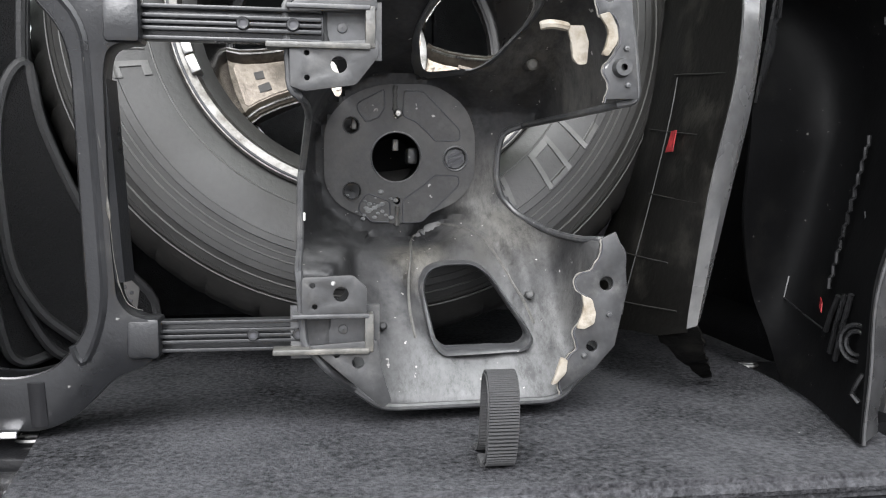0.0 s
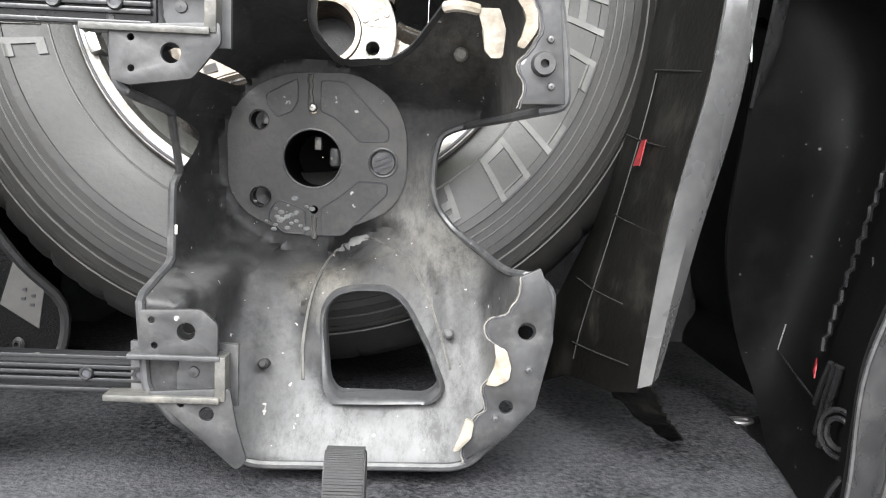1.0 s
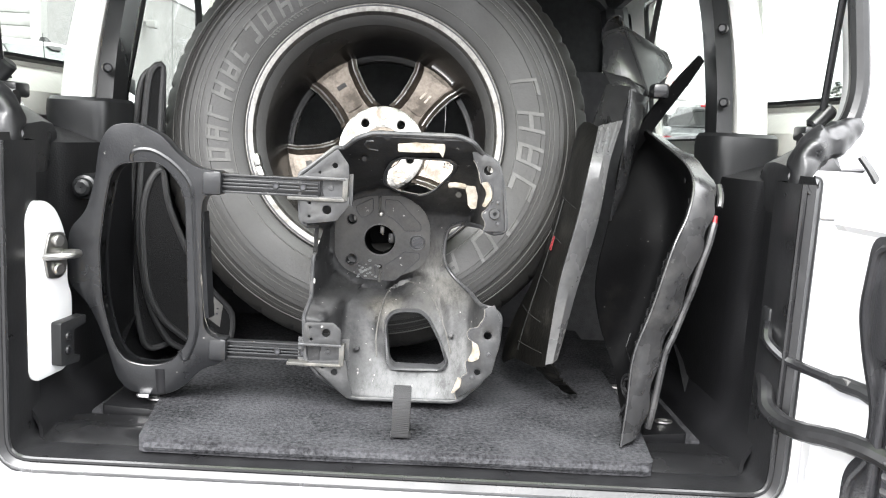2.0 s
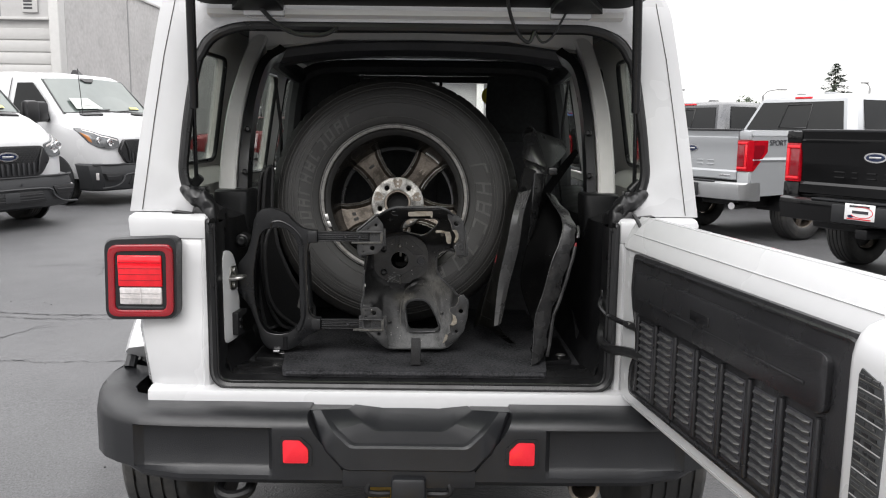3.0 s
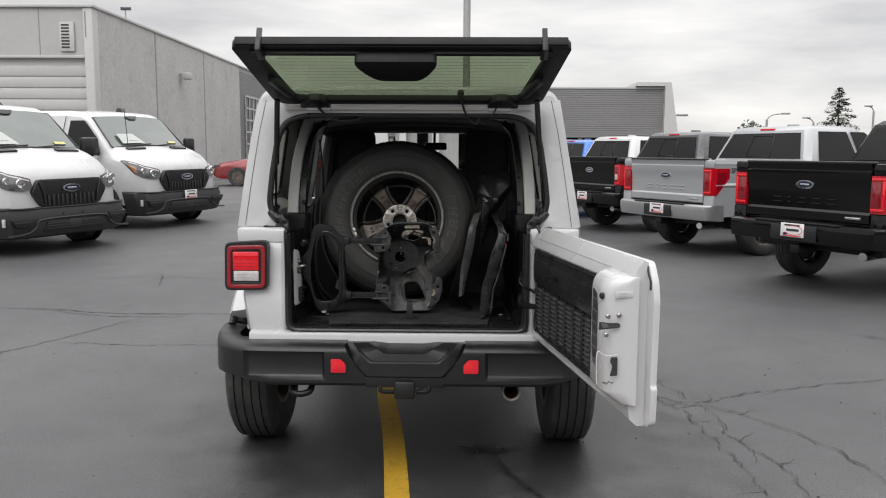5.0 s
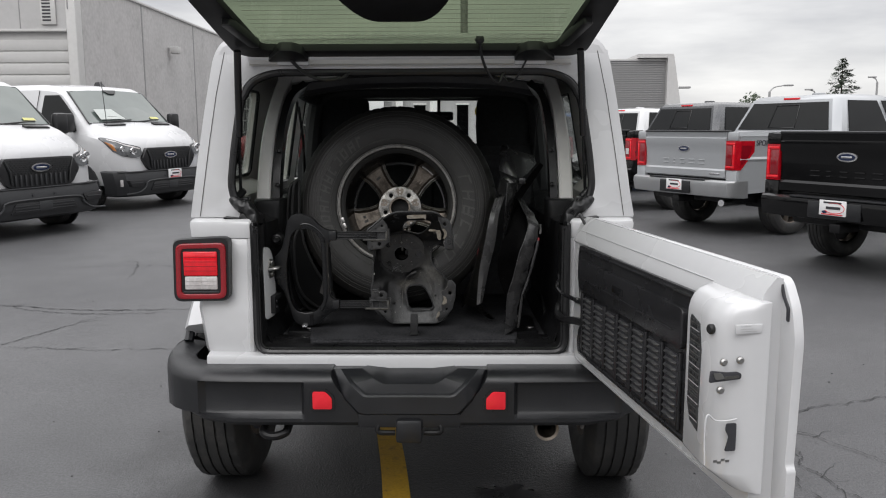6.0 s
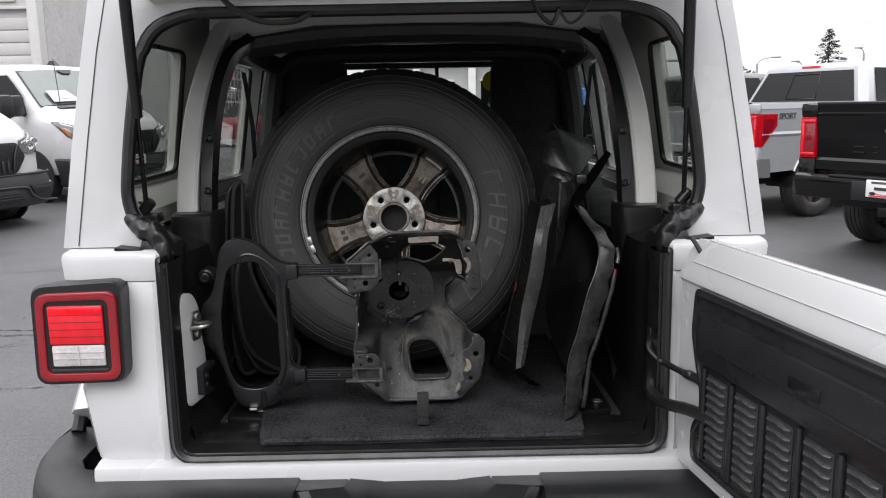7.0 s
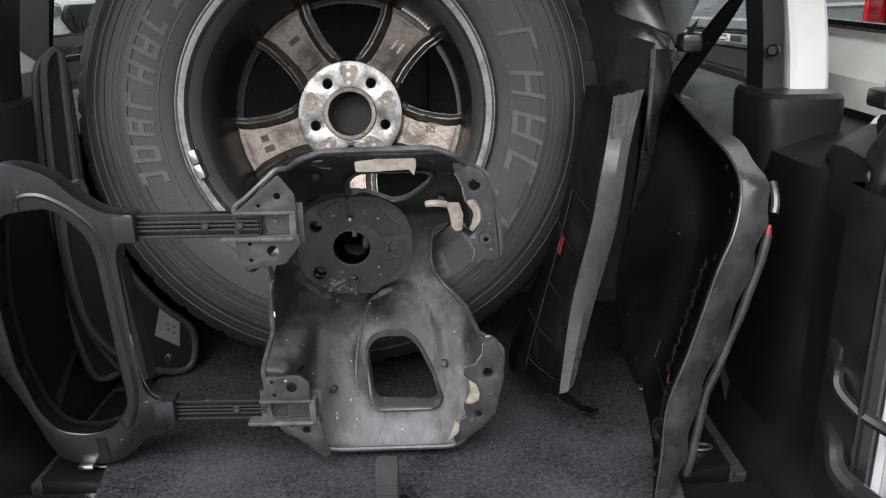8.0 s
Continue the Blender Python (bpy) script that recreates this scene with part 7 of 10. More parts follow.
for k in range(5):
    if spoke_mesh is None:
        bm = bmesh.new()
        rings = []
        for r, wd, y0, y1 in ((0.082, 0.049, 0.079, 0.125), (0.095, 0.044, 0.076, 0.13), (0.115, 0.043, 0.072, 0.13), (0.14, 0.045, 0.066, 0.135), (0.168, 0.050, 0.060, 0.135), (0.184, 0.056, 0.055, 0.13), (0.1955, 0.068, 0.050, 0.12)):
            rings.append([(r, y0 + 0.012, -wd), (r, y0 + 0.003, -wd + 0.004), (r, y0, -wd + 0.010), (r, y0 + 0.006, -wd + 0.017), (r, y0 + 0.012, -wd + 0.021), (r, y0 + 0.012, wd - 0.021), (r, y0 + 0.006, wd - 0.017), (r, y0, wd - 0.010), (r, y0 + 0.003, wd - 0.004), (r, y0 + 0.012, wd), (r, y1, wd * 0.8), (r, y1, -wd * 0.8)])
        loft(bm, rings)
        spoke_mesh = finish("spoke", bm, M["alloy"], 25)
        edge_meshes = []
        for sg in (-1, 1):
            edge_meshes.append(finish("spoke_edge", tube_bm([(r, y0 - 0.0002, sg * (wd - 0.0095)) for r, wd, y0 in ((0.090, 0.045, 0.077), (0.115, 0.043, 0.072), (0.14, 0.045, 0.066), (0.168, 0.050, 0.060), (0.186, 0.058, 0.0545))], 0.0021, 6), M["alloy_bright"], 25))
            edge_meshes.append(finish("spoke_edge", tube_bm([(r, y0 + 0.008, sg * (wd - 0.0015)) for r, wd, y0 in ((0.092, 0.0445, 0.0765), (0.115, 0.043, 0.072), (0.14, 0.045, 0.066), (0.168, 0.050, 0.060), (0.186, 0.058, 0.0545))], 0.0016, 6), M["alloy_bright"], 25))
        bm = bmesh.new()
        loft(bm, [[(r, y, s * wd) for s in (-1, 1)] + [(r, y + 0.004, s * wd) for s in (1, -1)] for r, wd, y in ((0.100, 0.012, 0.0845), (0.103, 0.0185, 0.083), (0.140, 0.0215, 0.0755), (0.166, 0.0265, 0.070), (0.180, 0.031, 0.0665), (0.184, 0.026, 0.0665))])
        panel_mesh = finish("spoke_panel", bm, M["alloy"], 25)
    for nm, me in (("spoke", spoke_mesh), ("spoke_panel", panel_mesh)) + tuple(("spoke_edge", q) for q in edge_meshes):
        s = new(nm, me)
        s.parent = spare
        s.matrix_basis = Matrix.Rotation(-radians(54 + 72 * k), 4, "Y")
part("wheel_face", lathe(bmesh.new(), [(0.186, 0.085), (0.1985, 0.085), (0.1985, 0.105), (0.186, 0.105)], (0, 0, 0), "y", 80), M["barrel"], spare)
for a, r, dy, wd, ht in ((195, 0.160, 0.0725, 0.026, 0.011), (202, 0.156, 0.0725, 0.026, 0.011), (126, 0.156, 0.073, 0.016, 0.020)):
    t = radians(a)
    bm = box_bm((-wd / 2, -0.0012, -ht / 2), (wd / 2, 0.0012, ht / 2))
    move(bm, Matrix.Translation((r * math.cos(t), dy, r * math.sin(t))) @ Matrix.Rotation(-(t + (math.pi if a > 180 else 0)), 4, "Y"))
    part("wheel_label", bm, M["grey_paper"], spare, "small grey label")
for (a, r, wd, dy) in ((-13, 0.150, 0.03, 0.0755), (50, 0.150, 0.04, 0.0755)):
    t = radians(a)
    for q in range(2):
        bm = box_bm((-wd / 2, -0.001, -0.0022 + q * 0.012), (wd / 2, 0.001, 0.0022 + q * 0.012))
        move(bm, Matrix.Translation((r * math.cos(t), dy - 0.001, r * math.sin(t))) @ Matrix.Rotation(-t, 4, "Y"))
        part("cast_mark", bm, M["alloy"], spare)
txt = bpy.data.curves.new("cast_number", "FONT")
txt.body, txt.size, txt.extrude, txt.align_x = "379-13", 0.013, 0.0006, "CENTER"
num = new("cast_number", txt)
txt.materials.append(M["ink_and_gap"])
num.parent = spare
num.matrix_basis = Matrix.Translation((0.150 * math.cos(radians(-13)), 0.0745, 0.150 * math.sin(radians(-13)) + 0.001)) @ Matrix.Rotation(radians(4), 4, "Y") @ Matrix.Rotation(math.pi / 2, 4, "X")
for a, r, dy in ((197, 0.2335, -0.110), (203, 0.2335, -0.112)):
    t = radians(a)
    bm = box_bm((-0.006, -0.012, -0.011), (0.006, 0.012, 0.011), 0.002)
    move(bm, Matrix.Translation((0.222 * math.cos(t), -0.117, 0.222 * math.sin(t))) @ Matrix.Rotation(-t, 4, "Y"))
    part("balance_weight", bm, M["bolt"], spare, "grey clip-on balance weight")
bm = bmesh.new()
for i in range(10):
    t = radians(44 + i * 1.7)
    b = box_bm((-0.0035, -0.005, -0.0028), (0.0035, 0.005, 0.0028), 0.001)
    move(b, Matrix.Translation((0.194 * math.cos(t), 0.035, 0.194 * math.sin(t))) @ Matrix.Rotation(-t, 4, "Y"))
    me = bpy.data.meshes.new("tmp")
    b.to_mesh(me)
    b.free()
    bm.from_mesh(me)
    bpy.data.meshes.remove(me)
part("stick_weight", bm, M["bolt"], spare, "strip of stick-on balance weights")

# ---- spare-wheel carrier bracket, a deep dished casting ----
PROFILE = [(0.70, 0.07), (0.765, 0.08), (0.805, 0.115), (0.88, 0.168), (0.905, 0.19), (0.935, 0.232), (0.95, 0.24), (1.05, 0.232), (1.075, 0.195), (1.09, 0.165), (1.145, 0.075), (1.165, 0.03), (1.18, 0.010), (1.3, 0.010)]
FLANGES = ((-1, -0.085, 1.035, 1.16, 0.022), (-1, -0.085, 0.78, 0.892, 0.055), (1, 0.118, 1.035, 1.17, 0.042), (1, 0.118, 0.78, 0.912, 0.080))


def dish(x, z):
    y = ramp_at(z, PROFILE)
    y += (0.135 - y) * smooth01(-0.115, -0.145, x) * smooth01(0.86, 0.90, z) * smooth01(1.06, 1.03, z)
    y -= 0.016 * math.exp(-((x + 0.085) / 0.018) ** 2 - ((z - 0.84) / 0.07) ** 2)
    for s, x0, z0, z1, v in FLANGES:
        k = smooth01(0, 0.03, s * (x - x0)) * smooth01(z0 - 0.02, z0, z) * smooth01(z1 + 0.02, z1, z)
        y += (v - y) * k
    # flat mounting disc
    d = math.hypot(x + 0.040, (z - 0.997) * 0.98)
    k = smooth01(0.106, 0.090, d)
    y += (0.236 + (0.997 - z) * 0.12 - y) * k
    # rounded boss above the lower window
    d = math.hypot((x - 0.025) / 0.062, (z - 0.865) / 0.075)
    y += 0.016 * smooth01(1.05, 0.85, d)
    return y


def spline2(pts):
    return [(p.x, p.z) for p in spline([(x, 0, z) for x, z in pts], 4)]


def dished(co):
    return Vector((co.x, dish(co.x, co.z) + co.y, co.z))


B_OUT = [(-0.066, 1.177), (-0.042, 1.186), (0.084, 1.188), (0.106, 1.180), (0.120, 1.164), (0.145, 1.151), (0.154, 1.123), (0.160, 1.089), (0.164, 1.047), (0.139, 1.042), (0.098, 1.034), (0.080, 1.026), (0.075, 1.005), (0.074, 0.975), (0.080, 0.955), (0.097, 0.935), (0.131, 0.914), (0.157, 0.917), (0.169, 0.906), (0.167, 0.859), (0.156, 0.819), (0.137, 0.786), (0.114, 0.766), (0.098, 0.760), (-0.055, 0.758), (-0.068, 0.760), (-0.098, 0.780), (-0.122, 0.808), (-0.138, 0.825), (-0.142, 0.888), (-0.144, 0.910), (-0.143, 0.977), (-0.132, 1.040), (-0.146, 1.048), (-0.148, 1.085), (-0.150, 1.120), (-0.137, 1.128), (-0.098, 1.162), (-0.088, 1.160)]
LW = [(-0.018, 0.862), (-0.010, 0.877), (0.008, 0.882), (0.038, 0.882), (0.053, 0.871), (0.076, 0.834), (0.085, 0.815), (0.075, 0.807), (0.0, 0.803), (-0.009, 0.812)]
UW = [(-0.014, 1.142), (0.001, 1.149), (0.070, 1.149), (0.080, 1.141), (0.076, 1.127), (0.050, 1.097), (0.032, 1.087), (-0.014, 1.089), (-0.028, 1.105), (-0.026, 1.122)]
HOLES = [circle(-0.041, 0.998, 0.027, 32), circle(-0.091, 1.0325, 0.0085, 14), circle(-0.090, 0.960, 0.0085, 14), circle(0.026, 0.997, 0.0115, 18), circle(-0.0405, 1.044, 0.0038, 10), circle(-0.0395, 0.949, 0.0042, 10),
         circle(0.150, 0.872, 0.0062, 12), circle(0.148, 1.074, 0.0065, 12), circle(0.137, 1.141, 0.0062, 12), circle(-0.108, 1.069, 0.0070, 12), circle(-0.106, 0.871, 0.0066, 12), circle(-0.098, 0.797, 0.0065, 12), circle(0.138, 0.806, 0.0062, 12), circle(-0.103, 1.145, 0.0045, 10)]
bracket = thing("wheel_carrier_bracket", "dusty black dished spare-wheel bracket standing on the mat", "bracket")
smooth_out = rounded(B_OUT, 0.008, 3)
lw, uw = rounded(LW, 0.008, 3), rounded(UW, 0.008, 3)
body = part("casting", plate([smooth_out, lw, uw] + HOLES, "y", 0.0, 0.004, dished, grid=0.0065), M["bracket"], bracket, "black cast body grey with dust", angle=50)
part("edge_lip", tube_bm([dished(Vector((x, -0.001, z))) for x, z in smooth_out], 0.0036, 8, loop=True), M["flange_metal"], body)
for lp in (lw, uw):
    cx, cz = sum(p[0] for p in lp) / len(lp), sum(p[1] for p in lp) / len(lp)
    rows = []
    for k, dy in ((1.00, 0.012), (1.0, -0.010), (1.04, -0.013), (1.10, -0.010), (1.13, 0.002)):
        rows.append([dished(Vector((cx + (x - cx) * k, dy, cz + (z - cz) * k))) for x, z in lp])
    bm = bmesh.new()
    rv = [[bm.verts.new(p) for p in r] for r in rows]
    m = len(lp)
    for r0, r1 in zip(rv, rv[1:]):
        for i in range(m):
            bm.faces.new((r0[i], r0[(i + 1) % m], r1[(i + 1) % m], r1[i]))
    part("window_rim", bm, M["flange_metal"], body, "raised rim of the opening", angle=60)
for x, z in ((-0.063, 0.826), (0.092, 0.852)):
    c = dished(Vector((x, 0, z)))
    part("locating_pin", cyl_bm(c + Vector((0, 0.004, 0)), c + Vector((0, -0.012, 0.004)), 0.0045, 10, 0.002), M["bracket"], body)
part("boss_edge", tube_bm([dished(Vector((x, 0.0004, z))) for x, z in spline2([(-0.030, 0.815), (-0.034, 0.845), (-0.031, 0.880), (-0.020, 0.906), (0.000, 0.919), (0.030, 0.920), (0.054, 0.908), (0.071, 0.882), (0.085, 0.852), (0.094, 0.826)])], 0.0017, 6), M["dust_edge"], body)
chip = dished(Vector((-0.1415, 0, 0.937)))
part("paint_chip", move(box_bm((-0.003, -0.001, -0.004), (0.003, 0.0005, 0.004), 0.0006), Matrix.Translation(chip + Vector((0, -0.0045, 0)))), M["paper"], body, "small white chip")
c = dished(Vector((0.092, 0, 1.092)))
part("locating_pin", cyl_bm(c + Vector((0, 0.004, 0)), c + Vector((0.0, -0.018, 0.0)), 0.006, 10, 0.002), M["bracket"], body)
c = dished(Vector((-0.058, 0, 1.148)))
part("locating_pin", cyl_bm(c + Vector((0, 0.004, 0)), c + Vector((0.0, -0.012, -0.003)), 0.005, 10, 0.002), M["bracket"], body)


def bracket_plate(name, loops, y, thick, mat, label="", bev=0.001, parent=None):
    return part(name, plate(loops, "y", y - thick, y, bev=bev), mat, parent or bracket, label)


# flat flanges at the four corners, and the channels that take the arms of the ring
FL = 0.004
bracket_plate("corner_flange", [rounded([(-0.146, 1.116), (-0.093, 1.160), (-0.076, 1.137), (-0.074, 1.114), (-0.146, 1.111)], 0.003, 3), circle(-0.096, 1.135, 0.0042, 12), circle(-0.118, 1.124, 0.0022, 8)], 0.014, FL, M["flange_left"], "dusty grey flat flange")
bracket_plate("corner_flange", [rounded([(-0.146, 1.086), (-0.074, 1.090), (-0.073, 1.077), (-0.092, 1.053), (-0.134, 1.047), (-0.146, 1.051)], 0.003, 3), circle(-0.106, 1.069, 0.0068, 16), circle(-0.132, 1.078, 0.0024, 8), circle(-0.132, 1.058, 0.0024, 8)], 0.014, FL, M["flange_left"], "dusty grey flat flange")
bracket_plate("corner_flange", [rounded([(-0.139, 0.888), (-0.094, 0.890), (-0.082, 0.879), (-0.082, 0.854), (-0.139, 0.851)], 0.003, 3), circle(-0.105, 0.873, 0.0068, 16), circle(-0.130, 0.881, 0.0026, 8), circle(-0.128, 0.862, 0.0026, 8)], 0.046, FL, M["flange_left"], "dusty grey flat flange")
bracket_plate("corner_flange", [rounded([(-0.134, 0.827), (-0.073, 0.831), (-0.068, 0.802), (-0.060, 0.775), (-0.068, 0.768)], 0.003, 3), circle(-0.090, 0.811, 0.0055, 14), circle(-0.109, 0.818, 0.0026, 8)], 0.046, FL, M["flange_left"], "dusty grey flat flange")
bracket_plate("corner_flange", [[(0.104, 1.171), (0.140, 1.156), (0.152, 1.134), (0.161, 1.048), (0.129, 1.047), (0.131, 1.059), (0.125, 1.073), (0.135, 1.087), (0.140, 1.102), (0.131, 1.122), (0.121, 1.119), (0.116, 1.138), (0.108, 1.154)], circle(0.131, 1.139, 0.0068, 16)], 0.034, FL, M["flange_dark"], "dark flange with a torn inner edge")
bracket_plate("corner_flange", [[(0.157, 0.926), (0.167, 0.904), (0.170, 0.869), (0.159, 0.815), (0.139, 0.792), (0.104, 0.770), (0.101, 0.788), (0.111, 0.806), (0.119, 0.813), (0.116, 0.831), (0.130, 0.847), (0.130, 0.861), (0.117, 0.872), (0.118, 0.885), (0.131, 0.889), (0.140, 0.903), (0.142, 0.919)], circle(0.149, 0.876, 0.0068, 16), circle(0.136, 0.815, 0.0055, 14)], 0.072, FL, M["flange_dark"], "dark flange with a torn inner edge")
for pts, y in (([(0.127, 1.044), (0.131, 1.059), (0.125, 1.073), (0.135, 1.087), (0.140, 1.102), (0.131, 1.122), (0.121, 1.119), (0.116, 1.138), (0.108, 1.154)], 0.0295), ([(0.104, 0.768), (0.101, 0.788), (0.111, 0.806), (0.119, 0.813), (0.116, 0.831), (0.130, 0.847), (0.130, 0.861), (0.117, 0.872), (0.118, 0.885), (0.131, 0.889), (0.140, 0.903), (0.142, 0.919)], 0.0675)):
    torn = [p + 0.0012 * noise.noise_vector(p * 300) for p in spline([(x, y, z) for x, z in pts], 5)]
    part("torn_edge", tube_bm(torn, [0.0005 + 0.0007 * abs(noise.noise(p * 140)) for p in torn], 6), M["torn"], bracket, "pale ragged torn edge")
    part("crack_line", tube_bm([p + Vector((0.0022, 0.0002, 0.0)) + 0.0010 * noise.noise_vector(p * 90) for p in torn], 0.0007, 5), M["ink_and_gap"], bracket)
part("flange_boss", lathe(bmesh.new(), [(0.003, -0.007), (0.0075, -0.007), (0.009, 0.0), (0.003, 0.0)], (0.144, 0.030, 1.075), "y", 18), M["flange_dark"], bracket)
for x, z in ((0.148, 1.092), (0.150, 1.060), (0.152, 0.846), (0.128, 0.806)):
    part("flange_nub", lathe(bmesh.new(), [(0.0005, -0.003), (0.0022, -0.0025), (0.003, 0.0)], (x, 0.030 if z > 1 else 0.068, z), "y", 10), M["flange_metal"], bracket)
# the stamped mounting disc: octagonal rim, sunken fields, studs


def on_disc(co):
    return Vector((co.x, 0.2388 + (0.997 - co.z) * 0.12 + co.y, co.z))


disc_outline = rounded([(-0.121, 1.033), (-0.097, 1.063), (-0.062, 1.077), (0.000, 1.079), (0.034, 1.058), (0.048, 1.030), (0.049, 0.976), (0.034, 0.950), (-0.008, 0.931), (-0.040, 0.921), (-0.076, 0.929), (-0.106, 0.944), (-0.121, 0.966)], 0.016, 3)
disc_outline = [p for i, p in enumerate(disc_outline) if math.dist(p, disc_outline[i - 1]) > 0.0015]
DISC_HOLES = [circle(-0.041, 0.998, 0.027, 32), circle(-0.091, 1.0325, 0.0098, 18), circle(-0.090, 0.960, 0.0098, 18), circle(0.026, 0.997, 0.0125, 20), circle(-0.0405, 1.044, 0.0040, 10), circle(-0.0395, 0.949, 0.0042, 10)]
disc = part("mounting_disc", plate([disc_outline] + DISC_HOLES, "y", -0.0052, -0.0005, on_disc), M["disc_web"], bracket, "grey stamped mounting disc")
FIELDS = ([(-0.085, 1.056), (-0.0552, 1.072), (-0.0543, 1.0525), (-0.0609, 1.0416), (-0.0742, 1.036), (-0.0825, 1.047)],
          [(-0.0335, 1.071), (-0.011, 1.070), (0.0305, 1.029), (0.0305, 1.0175), (0.003, 1.016), (-0.006, 1.026), (-0.020, 1.038), (-0.0335, 1.0435)],
          [(0.0305, 0.977), (0.003, 0.978), (-0.006, 0.969), (-0.022, 0.957), (-0.0325, 0.950), (-0.0325, 0.924), (-0.011, 0.925), (0.0305, 0.966)],
          [(-0.0475, 0.925), (-0.0475, 0.948), (-0.060, 0.953), (-0.073, 0.9575), (-0.080, 0.949), (-0.0835, 0.939), (-0.068, 0.925)])
for f in FIELDS:
    outline = rounded(f, 0.003, 2)
    part("sunken_field", plate([outline], "y", -0.0057, -0.0050, on_disc), M["disc_field"], disc)
    # raised dark line painted for the shade of a groove
    part("groove", tube_bm([on_disc(Vector((x, -0.0056, z))) for x, z in outline], 0.0008, 5, loop=True), M["ink_and_gap"], disc)
part("collar_edge", tube_bm([on_disc(Vector((x, -0.0052, z))) for x, z in circle(-0.041, 0.998, 0.0280, 40)], 0.0012, 6, loop=True), M["flange_metal"], disc)
for x, z0, z1 in ((-0.0435, 1.049, 1.076), (-0.0395, 0.921, 0.943)):
    part("dusty_rib", tube_bm([on_disc(Vector((x + 0.0012 * (k % 2), -0.0050, z0 + (z1 - z0) * k / 5))) for k in range(6)], [0.0032, 0.0026, 0.0022, 0.0024, 0.0028, 0.003], 8), M["rail"], disc)
# near-black cups put the shade inside the holes into their colour
bore = part("bore_cup", lathe(bmesh.new(), [(0.0275, 0.0), (0.0285, 0.045), (0.024, 0.075), (0.0005, 0.078)], (-0.041, 0.236, 0.998), "y", 32), M["liner_sheet"], disc, "bore behind the centre hole, its shade painted near-black")
part("bore_tab", box_bm((-0.043, 0.262, 1.006), (-0.036, 0.270, 1.019), 0.001), M["lip_metal"], bore)
part("bore_stain", box_bm((-0.027, 0.250, 0.990), (-0.0145, 0.285, 1.010), 0.004), M["flange_dark"], bore)
for x, z in ((-0.091, 1.0325), (-0.090, 0.960)):
    part("hole_cup", lathe(bmesh.new(), [(0.0098, 0.0), (0.0098, 0.03), (0.0005, 0.032)], (x, 0.232, z), "y", 16), M["grille"], disc)
part("hole_tab", box_bm((-0.090, 0.244, 1.029), (-0.084, 0.250, 1.041), 0.001), M["lip_metal"], disc)
screw = part("slotted_screw", lathe(bmesh.new(), [(0.0005, -0.002), (0.0110, -0.001), (0.0118, 0.004)], (0.026, 0.238, 0.997), "y", 20), M["flange_metal"], disc, "dull slotted screw")
for k in (-1, 0, 1):
    part("screw_slot", move(box_bm((-0.009, -0.0012, -0.0012), (0.009, 0.0005, 0.0012)), Matrix.Translation((0.026, 0.2358, 0.997 + k * 0.005)) @ Matrix.Rotation(radians(-25), 4, "Y")), M["ink_and_gap"], screw)
rnd = random.Random(21)
for k in range(26):
    x, z = -0.066 + rnd.gauss(0, 0.012), 0.940 + rnd.gauss(0, 0.007)
    r = rnd.uniform(0.0008, 0.0030)
    flake = lathe(bmesh.new(), [(0.0003, -0.0008), (r * 0.7, -0.0006), (r, 0.0004)], (0, 0, 0), "y", 7)
    for v in flake.verts:
        v.co = on_disc(Vector((x + v.co.x * 1.4, v.co.y - 0.0058, z + v.co.z + 0.5 * (x + 0.066) * (k % 3 - 1))))
    part("lime_flake", flake, M["lime"], disc)
part("disc_stud", lathe(bmesh.new(), [(0.0005, -0.013), (0.003, -0.0125), (0.0045, -0.009)], (-0.0400, 0.2305, 1.0455), "y", 12), M["alloy_bright"], disc, "pale rivet")
part("hole_rim", tube_bm([on_disc(Vector((x, -0.0052, z))) for x, z in circle(0.026, 0.997, 0.0135, 24)], 0.0014, 6, loop=True), M["flange_metal"], disc)


def foam_piece(pts, y, label):
    """A flat torn piece of foam: its outline drawn on the bracket's face."""
    bm = plate([rounded(pts, 0.002, 2)], "y", y - 0.005, y, bev=0.0015)
    for v in bm.verts:
        v.co += 0.0012 * noise.noise_vector(v.co * 160)
    part("foam_seal", bm, M["foam"], bracket, label)


foam_piece([(-0.006, 1.172), (0.024, 1.175), (0.064, 1.175), (0.065, 1.168), (0.062, 1.154), (0.057, 1.162), (0.025, 1.161), (-0.005, 1.160)], 0.020, "cream foam strip")
foam_piece([(0.097, 1.114), (0.113, 1.114), (0.118, 1.100), (0.117, 1.080), (0.109, 1.079), (0.104, 1.084), (0.102, 1.099)], 0.050, "cream torn foam strip")
part("foam_seal", tube_bm(spline([(0.073, 0.047, 1.1125), (0.081, 0.045, 1.1140), (0.090, 0.045, 1.1135), (0.099, 0.046, 1.1120)], 4), [0.003] + [0.0042] * 11 + [0.0035], 8), M["foam"], bracket, "rolled end of cream foam")
foam_piece([(0.121, 1.121), (0.130, 1.122), (0.138, 1.110), (0.138, 1.096), (0.130, 1.084), (0.124, 1.086), (0.128, 1.095), (0.130, 1.105), (0.126, 1.113)], 0.030, "cream foam strip")
foam_piece([(0.124, 0.866), (0.133, 0.862), (0.138, 0.850), (0.136, 0.838), (0.127, 0.832), (0.119, 0.834), (0.124, 0.846), (0.126, 0.856)], 0.069, "cream foam strip")
foam_piece([(0.105, 0.806), (0.111, 0.803), (0.109, 0.790), (0.101, 0.780), (0.095, 0.778), (0.100, 0.790)], 0.069, "cream foam strip")
